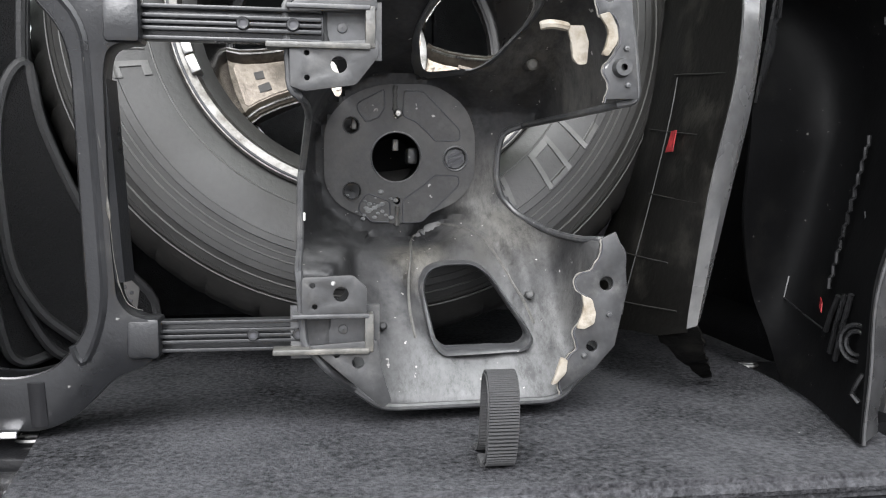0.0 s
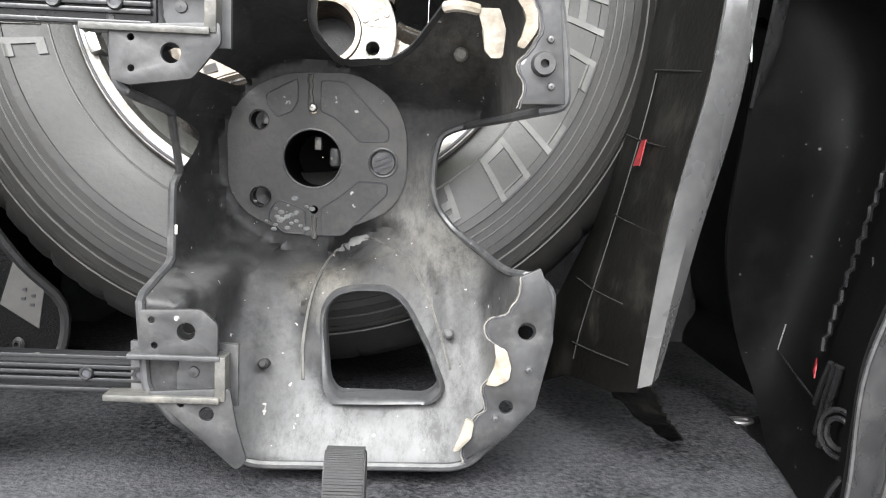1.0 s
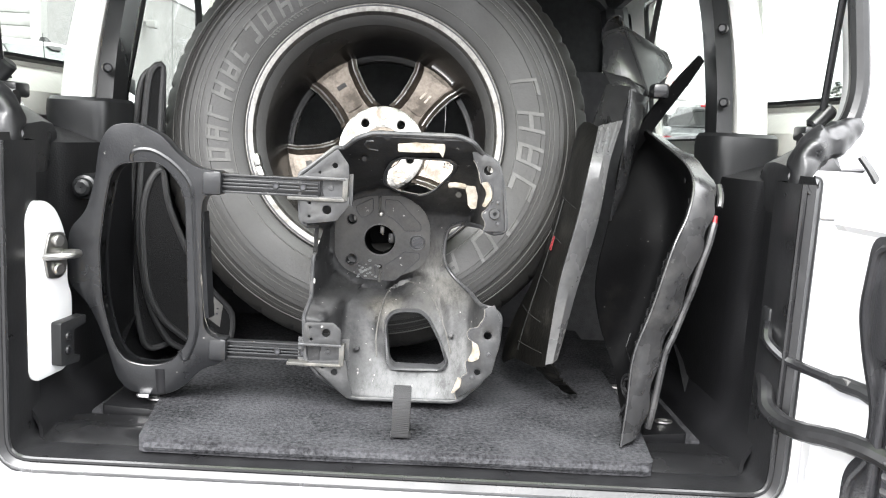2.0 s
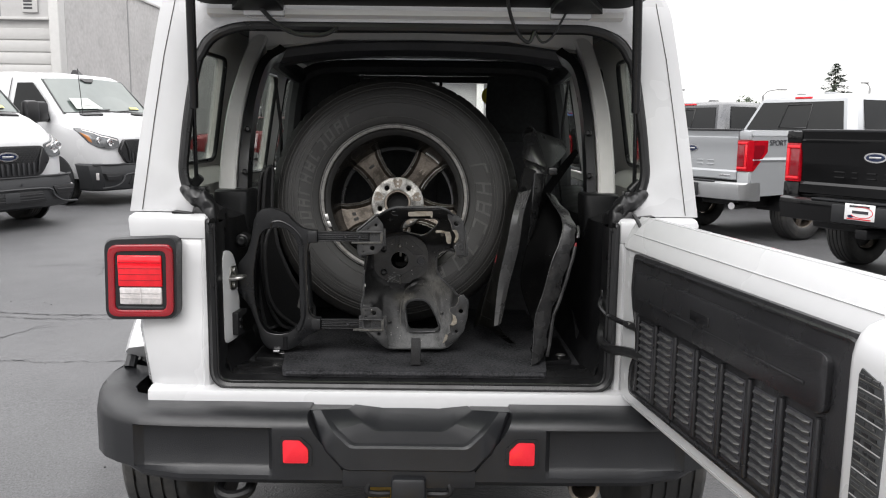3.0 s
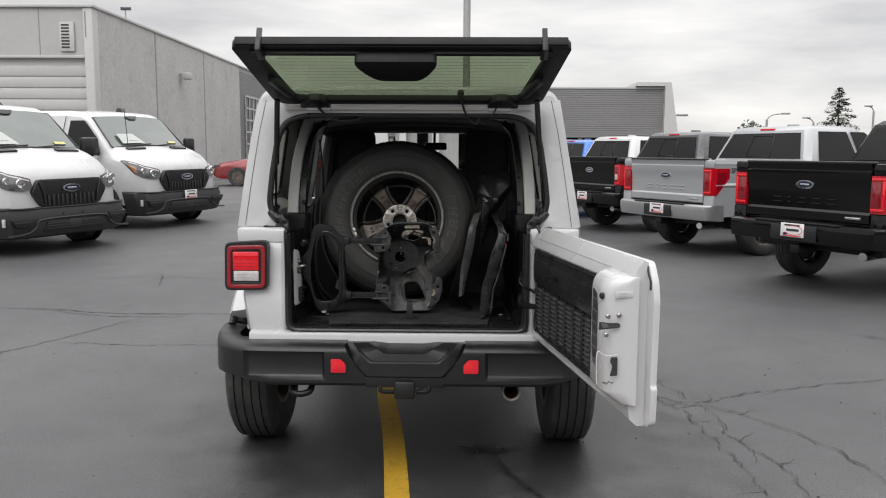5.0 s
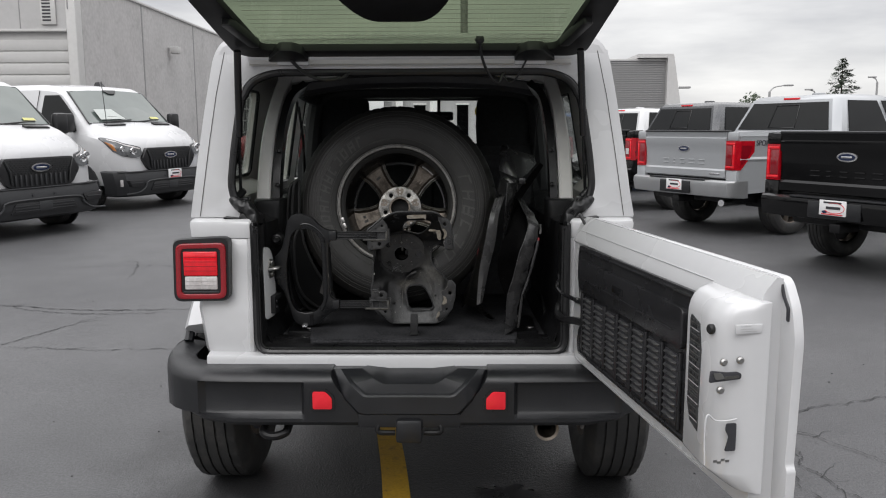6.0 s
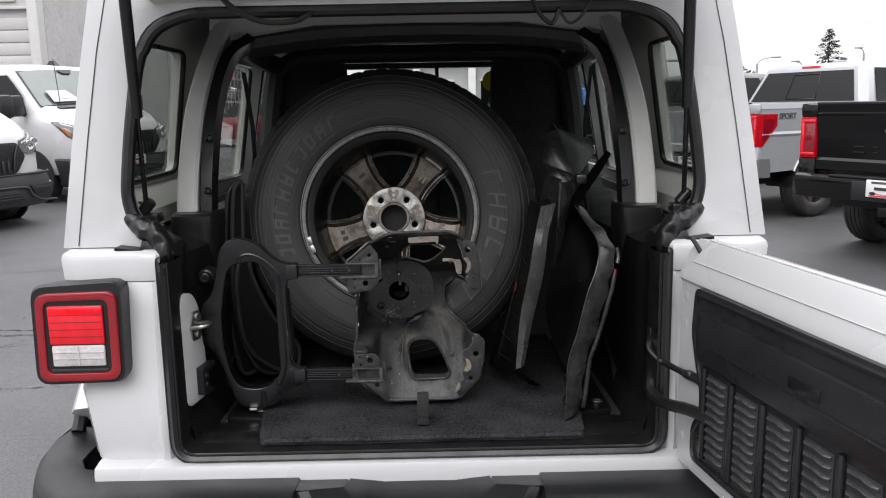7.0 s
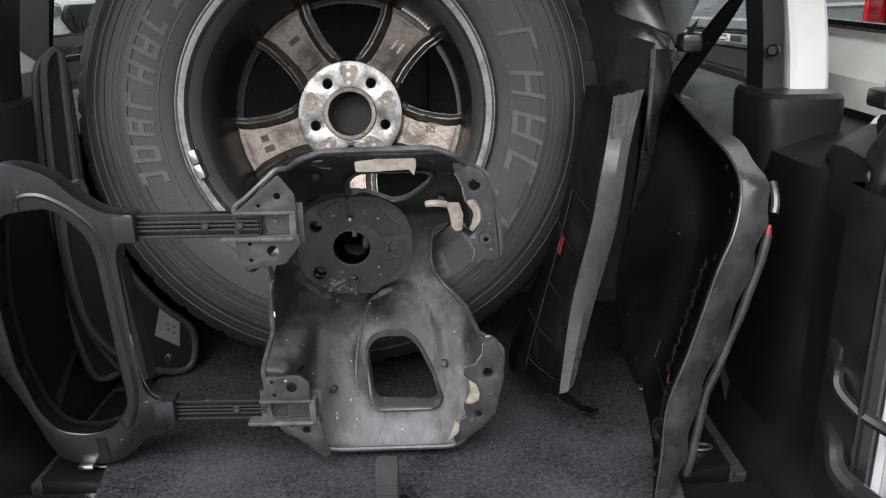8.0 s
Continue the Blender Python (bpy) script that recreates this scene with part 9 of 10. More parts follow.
def dealer_plate(parent, x, z, y0):
    """A white dealer plate: its printing as plain bars and an arc."""
    p = part("dealer_plate", box_bm((x - 0.15, y0 - 0.012, z - 0.075), (x + 0.15, y0, z + 0.075), 0.004), M["plate_white"], parent, "white dealer plate with red and blue print")
    part("print_bar", box_bm((x - 0.10, y0 - 0.015, z + 0.045), (x + 0.10, y0 - 0.011, z + 0.062)), M["ink_and_gap"], p)
    part("print_bar", box_bm((x - 0.07, y0 - 0.015, z - 0.012), (x + 0.09, y0 - 0.011, z + 0.014)), M["ink_and_gap"], p)
    part("print_arc", tube_bm([(x + 0.02 + 0.115 * math.cos(t), y0 - 0.013, z + 0.052 * math.sin(t)) for t in [radians(-150 + i * 18) for i in range(16)]], 0.0035, 5), M["red_print"], p)
    part("print_oval", prism(bmesh.new(), [(x - 0.085 + 0.03 * math.cos(t), z - 0.042 + 0.014 * math.sin(t)) for t in [2 * math.pi * i / 16 for i in range(16)]], "y", y0 - 0.015, y0 - 0.011), M["blue_print"], p)
    part("print_bar", box_bm((x - 0.12, y0 - 0.015, z - 0.068), (x + 0.12, y0 - 0.011, z - 0.058)), M["red_print"], p)


def simple_wheel(parent, x, y, R, w, out, rim_mat, spokes=6):
    c = (x, y, R)
    t = part("wheel", lathe(bmesh.new(), tyre_profile(R, R * 0.60, w), c, "x", 64, lambda i, j, r: r - (0.006 if i % 2 == 0 and r > R - 0.025 and r < R - 0.0005 else 0)), M["tyre"], parent, "black tyre on a spoked wheel")
    s = 1 if out > 0 else -1
    f = s * w * 0.36
    part("rim", lathe(bmesh.new(), [(R * 0.62, f), (R * 0.61, f + s * 0.012), (R * 0.56, f), (R * 0.55, -f)], c, "x", 40), rim_mat, t)
    part("hub", lathe(bmesh.new(), [(0.001, f * 0.8), (R * 0.14, f * 0.8), (R * 0.17, f * 0.55), (R * 0.17, -f)], c, "x", 20), rim_mat, t)
    part("brake_disc", lathe(bmesh.new(), [(0.001, 0.0), (R * 0.52, 0.0), (R * 0.52, -0.03 * s), (0.001, -0.03 * s)], c, "x", 30), M["trim"], t)
    for k in range(spokes):
        a = 2 * math.pi * k / spokes + 0.3
        ca, sa = math.cos(a), math.sin(a)
        bm = bmesh.new()
        rings = []
        for r, wd in ((R * 0.12, 0.032), (R * 0.35, 0.026), (R * 0.585, 0.036)):
            cy, cz = y + r * ca, R + r * sa
            rings.append([(x + f * q, cy - wd * sa * e, cz + wd * ca * e) for q, e in ((0.45, -1), (0.85, -0.7), (0.85, 0.7), (0.45, 1))])
        loft(bm, rings)
        part("spoke", bm, rim_mat, t)


def rounded_line(pts):
    """A closed line through corners in space, eased a little between them."""
    return [tuple(Vector(a).lerp(Vector(b), t)) for a, b in zip(pts, pts[1:] + pts[:1]) for t in (0.03, 0.5, 0.97)]


def arch_loop(y0, y1, z0, z1, arches, R):
    """Outline of a body side in (y, z) with wheel arches cut from its lower edge."""
    pts = [(y0, z1), (y0, z0)]
    for c in arches:
        pts += [(c + R * math.cos(t), 0.40 + R * math.sin(t)) for t in [math.pi * (1 - i / 14) for i in range(15)] if 0.40 + R * math.sin(t) >= z0]
    return pts + [(y1, z0), (y1, z1)]


def pickup(name_label, at, turn, paint, bed_paint=None, bumper=None, lamp_z=(0.92, 1.30), plate_on=True, clear=False):
    o = thing("pickup_truck", name_label, "pickup truck", group="parked pickup trucks")
    o.matrix_basis = on_ground(at, turn)
    bed_paint = bed_paint or paint
    bumper = bumper or M["chrome"]
    # bed sides and lower body
    for s in (-1, 1):
        bm = plate([arch_loop(0.05, 1.85, 0.60, 1.36, [1.10], 0.50)], "x", s * 0.93, s * 0.995, bev=0.0)
        side = part("bed_side", bm, bed_paint, o, "painted bed side with wheel arch")
        part("bed_rail", loft(bmesh.new(), [[(s * 0.90, y, 1.36), (s * 0.93, y, 1.425), (s * 0.985, y, 1.42), (s * 1.0, y, 1.36)] for y in (0.03, 0.06, 1.84)]), bed_paint, side)
        part("bed_crease", loft(bmesh.new(), [[(s * 0.99, y, 1.02), (s * 1.012, y, 1.06), (s * 0.99, y, 1.10)] for y in (0.05, 1.85)]), bed_paint, side)
        part("arch_lip", tube_bm([(s * 0.998, 1.10 + 0.50 * math.cos(t), 0.40 + 0.50 * math.sin(t)) for t in [math.pi * (0.13 + 0.74 * i / 20) for i in range(21)]], 0.016, 6), bed_paint, side)
        part("lower_body", plate([arch_loop(1.86, 5.55, 0.52, 1.34, [4.90], 0.50)], "x", s * 0.94, s * 1.0), paint, o, "painted cab side")
        part("wheel_house", loft(bmesh.new(), [[(x, c + 0.49 * math.cos(t), 0.40 + 0.49 * math.sin(t)) for t in [math.pi * i / 14 for i in range(15)]] for x in (s * 0.99, s * 0.62) for c in (1.10,)], closed=False), M["trim"], o)
    part("bed_floor", box_bm((-0.93, 0.06, 0.78), (0.93, 1.85, 0.84)), M["trim"], o)
    part("under_body", box_bm((-0.80, 0.25, 0.45), (0.80, 5.4, 0.62), 0.03), M["trim"], o)
    part("axle", cyl_bm((-0.75, 1.10, 0.41), (0.75, 1.10, 0.41), 0.06, 10), M["trim"], o)
    # tailgate with its stepped pressing
    tg = part("tailgate", loft(bmesh.new(), [[(x * 0.79, y, z) for x in (-1, 1)] + [(x * 0.79, 0.09, z) for x in (1, -1)] for z, y in ((0.80, 0.03), (0.815, 0.012), (0.90, 0.010), (0.925, 0.028), (1.10, 0.026), (1.22, 0.016), (1.255, 0.002), (1.33, 0.0), (1.345, 0.018), (1.375, 0.014), (1.40, 0.0), (1.425, -0.008), (1.432, 0.02))]), bed_paint, o, "painted tailgate with a stepped pressing")
    part("gate_cap", box_bm((-0.80, -0.012, 1.412), (0.80, 0.10, 1.440), 0.010), M["bumper"], tg)
    ellipse_badge(tg, (0, 1.185), 0.115, 0.048, 0.024)
    for i, (x, wd) in enumerate(((-0.36, 0.11), (-0.20, 0.05), (-0.03, 0.09), (0.15, 0.11), (0.34, 0.11))):
        for z in (0.985, 1.035):
            part("stamped_bar", box_bm((x - wd / 2, 0.018, z - 0.008), (x + wd / 2, 0.030, z + 0.008), 0.004), bed_paint, tg)
    part("gate_plate", box_bm((0.52, 0.004, 0.845), (0.70, 0.014, 0.870), 0.003), M["chrome"], tg)
    # tail lamps wrap the corners
    for s in (-1, 1):
        lp = part("tail_lamp", loft(bmesh.new(), [[(s * 0.80, 0.0, z), (s * 0.965, 0.0, z), (s * 1.006, 0.05, z), (s * 1.006, 0.07 + 0.23 * min(1.0, 1.6 * (z - lamp_z[0]) / (lamp_z[1] - lamp_z[0])), z), (s * 0.92, 0.18, z), (s * 0.80, 0.06, z)] for z in (lamp_z[0], lamp_z[0] + 0.02, lamp_z[0] + 0.12, lamp_z[0] + 0.24, lamp_z[1] - 0.02, lamp_z[1])]), M["truck_lens"], o, "tall red tail lamp")
        z0, z1 = lamp_z
        part("lamp_core", box_bm((min(s * 0.806, s * 0.91), -0.006, z0 + 0.06), (max(s * 0.806, s * 0.91), 0.01, z1 - 0.06), 0.006), M["red_lens_dark"], lp, "dark red lamp core")
        for xa, xb, za, zb in ((0.806, 0.955, z0 + 0.022, z0 + 0.05), (0.806, 0.955, z1 - 0.05, z1 - 0.022), (0.925, 0.955, z0 + 0.05, z1 - 0.05)):
            part("light_bar", box_bm((min(s * xa, s * xb), -0.009, za), (max(s * xa, s * xb), 0.008, zb), 0.005), M["red_lens"], lp, "bright red light bar")
        part("lamp_side", plate([rounded([(0.065, z0 + 0.07), (0.125, z0 + 0.09), (0.235, z1 - 0.15), (0.245, z1 - 0.06), (0.065, z1 - 0.06)], 0.008, 3)], "x", min(s * 0.99, s * 1.010), max(s * 0.99, s * 1.010)), M["red_lens_dark"], lp, "dark red side of the lamp")
        if clear:
            part("lamp_clear", box_bm((min(s * 0.82, s * 0.90), -0.009, z0 + 0.10), (max(s * 0.82, s * 0.90), 0.01, z0 + 0.20), 0.004), M["clear_lens"], lp, "clear reversing lens")
        part("corner_panel", box_bm((min(s * 0.80, s * 0.99), 0.012, 0.62), (max(s * 0.80, s * 0.99), 0.10, lamp_z[0]), 0.02), bed_paint, o)
        part("corner_panel", box_bm((min(s * 0.80, s * 0.985), 0.012, lamp_z[1]), (max(s * 0.80, s * 0.985), 0.10, 1.42), 0.02), bed_paint, o)
    # bumper
    bp = part("rear_bumper", loft(bmesh.new(), [[(x, y + c, z) for z, y in ((0.545, -0.02), (0.56, -0.10), (0.70, -0.13), (0.755, -0.12), (0.775, -0.09), (0.775, 0.03), (0.55, 0.05))] for x, c in ((-1.0, 0.18), (-0.985, 0.10), (-0.93, 0.035), (-0.60, 0.0), (-0.40, 0.0), (0.40, 0.0), (0.60, 0.0), (0.93, 0.035), (0.985, 0.10), (1.0, 0.18))]), bumper, o, "step bumper")
    part("step_pad", box_bm((-0.55, -0.115, 0.765), (0.55, 0.0, 0.785), 0.006), M["bumper"], bp)
    part("plate_recess", box_bm((-0.30, -0.137, 0.575), (0.30, -0.118, 0.745), 0.02), M["bumper"], bp)
    if plate_on:
        dealer_plate(bp, 0.0, 0.690, -0.136)
    part("hitch", box_bm((-0.06, -0.10, 0.44), (0.06, 0.2, 0.53), 0.012), M["trim"], o)
    part("exhaust", cyl_bm((0.55, 0.7, 0.46), (0.74, 0.02, 0.47), 0.045, 14), M["chrome"], o, "bright exhaust tip")
    # cab
    rings = []
    for z, x, y0, y1 in ((1.30, 1.0, 1.88, 4.15), (1.36, 0.995, 1.89, 4.10), (1.40, 0.98, 1.90, 4.05), (1.88, 0.80, 2.10, 3.35), (1.935, 0.74, 2.18, 3.25), (1.955, 0.62, 2.32, 3.1)):
        rings.append([(-x, y0 + 0.10, z), (-x + 0.08, y0, z), (x - 0.08, y0, z), (x, y0 + 0.10, z), (x, y1 - 0.10, z), (x - 0.08, y1, z), (-x + 0.08, y1, z), (-x, y1 - 0.10, z)])
    cab = part("cab", loft(bmesh.new(), rings), paint, o, "painted crew cab")
    part("cab_back", box_bm((-0.95, 1.87, 0.60), (0.95, 1.95, 1.34), 0.02), paint, o)

    def on_cab(u, z, inset):
        k = (z - 1.40) / 0.48
        return (u * (0.98 - 0.18 * k) , 1.90 + 0.20 * k - 0.012 + inset, z)
    part("rear_window", loft(bmesh.new(), [[on_cab(u, z, d) for u, z in ((-0.86, 1.44), (0.86, 1.44), (0.83, 1.84), (-0.83, 1.84))] for d in (0.0, 0.02)]), M["window"], cab, "dark rear window")
    part("sliding_pane", tube_bm([on_cab(u, z, -0.004) for u, z in ((-0.25, 1.47), (0.25, 1.47), (0.25, 1.80), (-0.25, 1.80))], 0.010, 4, loop=True), M["grille"], cab)
    part("stop_lamp", box_bm((-0.14, 2.10, 1.885), (0.14, 2.14, 1.915), 0.006), M["red_lens"], cab, "red high stop lamp")
    part("roof_fin", box_bm((-0.05, 2.6, 1.95), (0.05, 2.8, 2.0), 0.02), paint, cab)
    for s in (-1, 1):
        for (ya, yb, ta, tb) in ((2.15, 3.02, 2.30, 2.92), (3.10, 4.0, 3.02, 3.34)):
            bm = loft(bmesh.new(), [[(s * (0.985 + d), ya, 1.415), (s * (0.985 + d), yb, 1.415), (s * (0.812 + d), tb, 1.86), (s * (0.812 + d), ta, 1.86)] for d in (0.0, 0.012)])
            part("side_window", bm, M["window"], cab, "dark side window")
        part("door_handle", box_bm((min(s * 0.99, s * 1.03), 2.35, 1.20), (max(s * 0.99, s * 1.03), 2.55, 1.23), 0.008), paint, cab)
        part("wing_mirror", box_bm((min(s * 1.02, s * 1.24), 3.85, 1.32), (max(s * 1.02, s * 1.24), 3.95, 1.52), 0.03), M["grille"], cab)
        part("sill_step", cyl_bm((s * 1.0, 2.0, 0.47), (s * 1.0, 4.2, 0.47), 0.045, 10), M["trim"], cab)
        simple_wheel(o, s * 0.86, 1.10, 0.405, 0.275, s, M["alloy"])
        simple_wheel(o, s * 0.86, 4.90, 0.405, 0.275, s, M["alloy"])
        part("wheel_house", loft(bmesh.new(), [[(x, 4.90 + 0.49 * math.cos(t), 0.40 + 0.49 * math.sin(t)) for t in [math.pi * i / 14 for i in range(15)]] for x in (s * 0.99, s * 0.62)], closed=False), M["trim"], o)
    part("hood", loft(bmesh.new(), [[(-x, y, 1.10), (-x, y, z - 0.06), (-x + 0.12, y, z), (x - 0.12, y, z), (x, y, z - 0.06), (x, y, 1.10)] for y, x, z in ((3.95, 0.99, 1.38), (5.3, 0.97, 1.30), (5.70, 0.92, 1.22), (5.78, 0.88, 1.10))]), paint, o)
    part("nose", box_bm((-0.97, 5.35, 0.55), (0.97, 5.80, 1.15), 0.06), M["grille"], o)
    part("windscreen", loft(bmesh.new(), [[(-0.84, 4.10 + d, 1.40), (0.84, 4.10 + d, 1.40), (0.70, 3.38 + d, 1.87), (-0.70, 3.38 + d, 1.87)] for d in (-0.01, 0.015)]), M["window"], cab)
    return o


HEADING = -63
pickup("glossy black pickup truck parked at an angle", (4.02, 5.08), HEADING, M["black_paint"], bumper=M["black_paint"])
silver = pickup("silver and slate pickup truck with chrome bumper", (3.40, 8.52), HEADING, M["silver_paint"], bumper=M["satin_bumper"])
pickup("black pickup truck with dark bumper and grey cab", (2.80, 11.95), HEADING, M["grey_paint"], bed_paint=M["black_paint"], bumper=M["black_paint"], clear=True)
pickup("white pickup truck far back in the row", (2.20, 15.40), HEADING, M["white"], bed_paint=M["black_paint"])
pickup("blue pickup truck far back in the row", (1.60, 18.85), HEADING, M["blue_paint"])
sp = bpy.data.curves.new("side_lettering", "FONT")
sp.body, sp.size, sp.extrude, sp.align_x = "SPORT", 0.10, 0.002, "CENTER"
sp.materials.append(M["ink_and_gap"])
st = new("side_lettering", sp)
st.parent = silver
st.matrix_basis = Matrix.Translation((1.003, 0.48, 1.24)) @ Matrix.Rotation(math.pi / 2, 4, "Z") @ Matrix.Rotation(math.pi / 2, 4, "X")


def van(at, turn, label, plate_on):
    o = thing("cargo_van", label, "van", group="parked white vans")
    o.matrix_basis = on_ground(at, turn)
    sec = lambda y, w, zb, belt, wt, top: [(-w * 0.96, y, zb), (-w, y, zb + 0.12), (-w, y, belt - 0.1), (-w * 0.985, y, belt), (-wt, y, max(belt + 0.02, top - 0.10)), (-wt + 0.10, y, top - 0.01), (0, y, top + 0.015), (wt - 0.10, y, top - 0.01), (wt, y, max(belt + 0.02, top - 0.10)), (w * 0.985, y, belt), (w, y, belt - 0.1), (w, y, zb + 0.12), (w * 0.96, y, zb)]
    S = [sec(0.04, 0.70, 0.52, 0.86, 0.62, 1.02), sec(0.10, 0.84, 0.46, 0.97, 0.74, 1.14), sec(0.28, 0.96, 0.42, 1.08, 0.84, 1.27), sec(0.55, 1.01, 0.42, 1.18, 0.89, 1.37), sec(0.80, 1.025, 0.42, 1.24, 0.93, 1.435), sec(0.88, 1.03, 0.42, 1.26, 0.935, 1.46), sec(1.14, 1.03, 0.42, 1.28, 0.90, 1.73), sec(1.42, 1.03, 0.42, 1.30, 0.86, 1.99), sec(1.60, 1.03, 0.42, 1.30, 0.85, 2.055), sec(2.0, 1.03, 0.42, 1.30, 0.85, 2.09), sec(5.3, 1.03, 0.42, 1.28, 0.85, 2.09), sec(5.42, 0.99, 0.45, 1.26, 0.82, 2.05)]
    body = part("body", loft(bmesh.new(), S), M["white"], o, "white van body")
    skin = bvhtree.BVHTree.FromPolygons([v.co.copy() for v in body.data.vertices], [tuple(p.vertices) for p in body.data.polygons])

    def on_skin(co):
        hit = skin.ray_cast(Vector((co.x, -2.0, co.z)), Vector((0, 1, 0)))[0]
        return Vector((co.x, (hit.y if hit else 0.3) + co.y, co.z))
    ws = part("windshield", loft(bmesh.new(), [[(-0.88, 0.86 + d, 1.44 + d), (-0.45, 0.83 + d, 1.462 + d), (0.0, 0.82 + d, 1.468 + d), (0.45, 0.83 + d, 1.462 + d), (0.88, 0.86 + d, 1.44 + d), (0.79, 1.40 + d, 1.965), (0.4, 1.365 + d, 1.985), (0, 1.355 + d, 1.992), (-0.4, 1.365 + d, 1.985), (-0.79, 1.40 + d, 1.965)] for d in (-0.028, 0.02)]), M["windshield"], body, "wide windshield, mirrored sky in its greenish colour")
    part("windshield_edge", tube_bm([(x, y - 0.030, z - 0.012) for x, y, z in rounded_line([(-0.88, 0.86, 1.44), (0.0, 0.82, 1.468), (0.88, 0.86, 1.44), (0.79, 1.40, 1.965), (0, 1.355, 1.992), (-0.79, 1.40, 1.965)])], 0.012, 6, loop=True), M["grille"], ws, "black edge of the windshield")
    part("sensor_pod", plate([rounded([(-0.15, 0.0), (0.15, 0.0), (0.07, -0.085), (-0.07, -0.085)], 0.03, 3)], "z", 0.0, 0.012, lambda co: Vector((co.x, 1.312 + co.y * 0.714, 1.985 + co.y * 0.70 + co.z))), M["grille"], ws)
    sheet_of_paper = part("paper_sheet", loft(bmesh.new(), [[(x, y + d, z) for x, y, z in ((-0.62, 0.875, 1.495), (-0.12, 0.865, 1.505), (-0.26, 1.04, 1.67), (-0.62, 1.045, 1.665))] for d in (-0.038, -0.030)]), M["dim_paper"], ws, "white printed paper behind the glass")
    for k in range(3):
        part("print_line", tube_bm([(-0.44 + 0.02 * k, 0.878 + 0.05 * k, 1.545 + 0.038 * k), (-0.26 - 0.01 * k, 0.876 + 0.05 * k, 1.547 + 0.038 * k)], 0.005, 4), M["corrugated"], sheet_of_paper)
    part("yellow_paper", loft(bmesh.new(), [[(x, y + d, z) for x, y, z in ((0.48, 0.885, 1.50), (0.68, 0.895, 1.495), (0.66, 0.93, 1.53), (0.48, 0.92, 1.535))] for d in (-0.038, -0.030)]), M["pale_yellow"], ws)
    for x0, x1 in ((-0.62, 0.0), (0.05, 0.62)):
        part("wiper", tube_bm([(x0, 0.785, 1.448), (x1, 0.815, 1.487)], 0.011, 6), M["grille"], ws)
    for s in (-1, 1):
        part("side_window", loft(bmesh.new(), [[(s * (1.008 + d), 0.98, 1.31), (s * (1.008 + d), 1.88, 1.31), (s * (0.875 + d), 1.82, 1.90), (s * (0.875 + d), 1.48, 1.90), (s * (0.945 + d), 1.12, 1.60)] for d in (0.0, 0.02)]), M["window"], body, "dark door window")
        part("door_seam", tube_bm([(s * 1.032, 2.02, 0.5), (s * 1.03, 2.02, 1.28), (s * 0.87, 1.96, 1.98)], 0.006, 4), M["bumper"], body)
        m = part("wing_mirror", box_bm((min(s * 1.06, s * 1.27), 0.92, 1.29), (max(s * 1.06, s * 1.27), 1.07, 1.60), 0.05), M["grille"], body, "black wing mirror")
        part("mirror_arm", cyl_bm((s * 1.0, 1.05, 1.31), (s * 1.10, 1.00, 1.34), 0.03, 8), M["grille"], m)
        # headlamp laid on the wing's surface
        hl = part("headlamp", plate([rounded([(s * x, z) for x, z in ((0.57, 0.915), (0.70, 0.88), (0.87, 0.905), (0.955, 0.985), (0.985, 1.19), (0.945, 1.215), (0.80, 1.115), (0.58, 1.045))], 0.02, 3)], "y", -0.030, 0.006, on_skin, grid=0.04), M["headlamp"], o, "clear swept-back headlamp", angle=50)
        for x, z, r in ((0.72, 0.985, 0.055), (0.855, 1.02, 0.046)):
            c = on_skin(Vector((s * x, -0.036, z)))
            core = part("lamp_core", lathe(bmesh.new(), [(0.001, -0.010), (r * 0.7, -0.006), (r, -0.012), (r * 1.1, 0.01)], tuple(c), "y", 20), M["chrome"], hl, "round projector lens")
        part("lamp_strip", plate([[(s * x, z) for x, z in ((0.60, 1.03), (0.80, 1.095), (0.93, 1.185), (0.93, 1.165), (0.80, 1.075), (0.60, 1.01))]], "y", -0.036, -0.028, on_skin, grid=0.05), M["clear_lens"], hl)
        part("indicator", plate([[(s * x, z) for x, z in ((0.925, 0.985), (0.952, 1.005), (0.972, 1.14), (0.945, 1.10))]], "y", -0.036, -0.024, on_skin, grid=0.05), M["amber"], hl)
        part("hood_vent", loft(bmesh.new(), [[(s * a, b, c + d) for a, b, c in ((0.32, 0.605, 1.412), (0.70, 0.625, 1.396), (0.70, 0.700, 1.416), (0.32, 0.680, 1.432))] for d in (-0.02, 0.008)]), M["grille"], body)
        fog = part("fog_pocket", plate([rounded([(s * 0.60, 0.515), (s * 0.66, 0.405), (s * 0.88, 0.415), (s * 0.935, 0.525)], 0.022, 4)], "y", -0.052, 0.06, bev=0.008), M["grille"], o, "black fog-lamp pocket")
        part("pocket_bar", box_bm((min(s * 0.66, s * 0.90), -0.060, 0.462), (max(s * 0.66, s * 0.90), -0.045, 0.480), 0.004), M["van_bumper"], fog)
        simple_wheel(o, s * 0.89, 0.95, 0.345, 0.235, s, M["steel"], 8)
        simple_wheel(o, s * 0.89, 4.25, 0.345, 0.235, s, M["steel"], 8)
        for c in (0.95, 4.25):
            # dark discs laid on the side in place of shaded wheel openings
            part("arch", plate([circle(c, 0.38, 0.42, 28)], "x", s * 1.015, s * 1.038), M["van_bumper"], o)
        part("side_moulding", box_bm((min(s * 1.02, s * 1.045), 1.4, 0.55), (max(s * 1.02, s * 1.045), 3.8, 0.72), 0.01), M["van_bumper"], body)
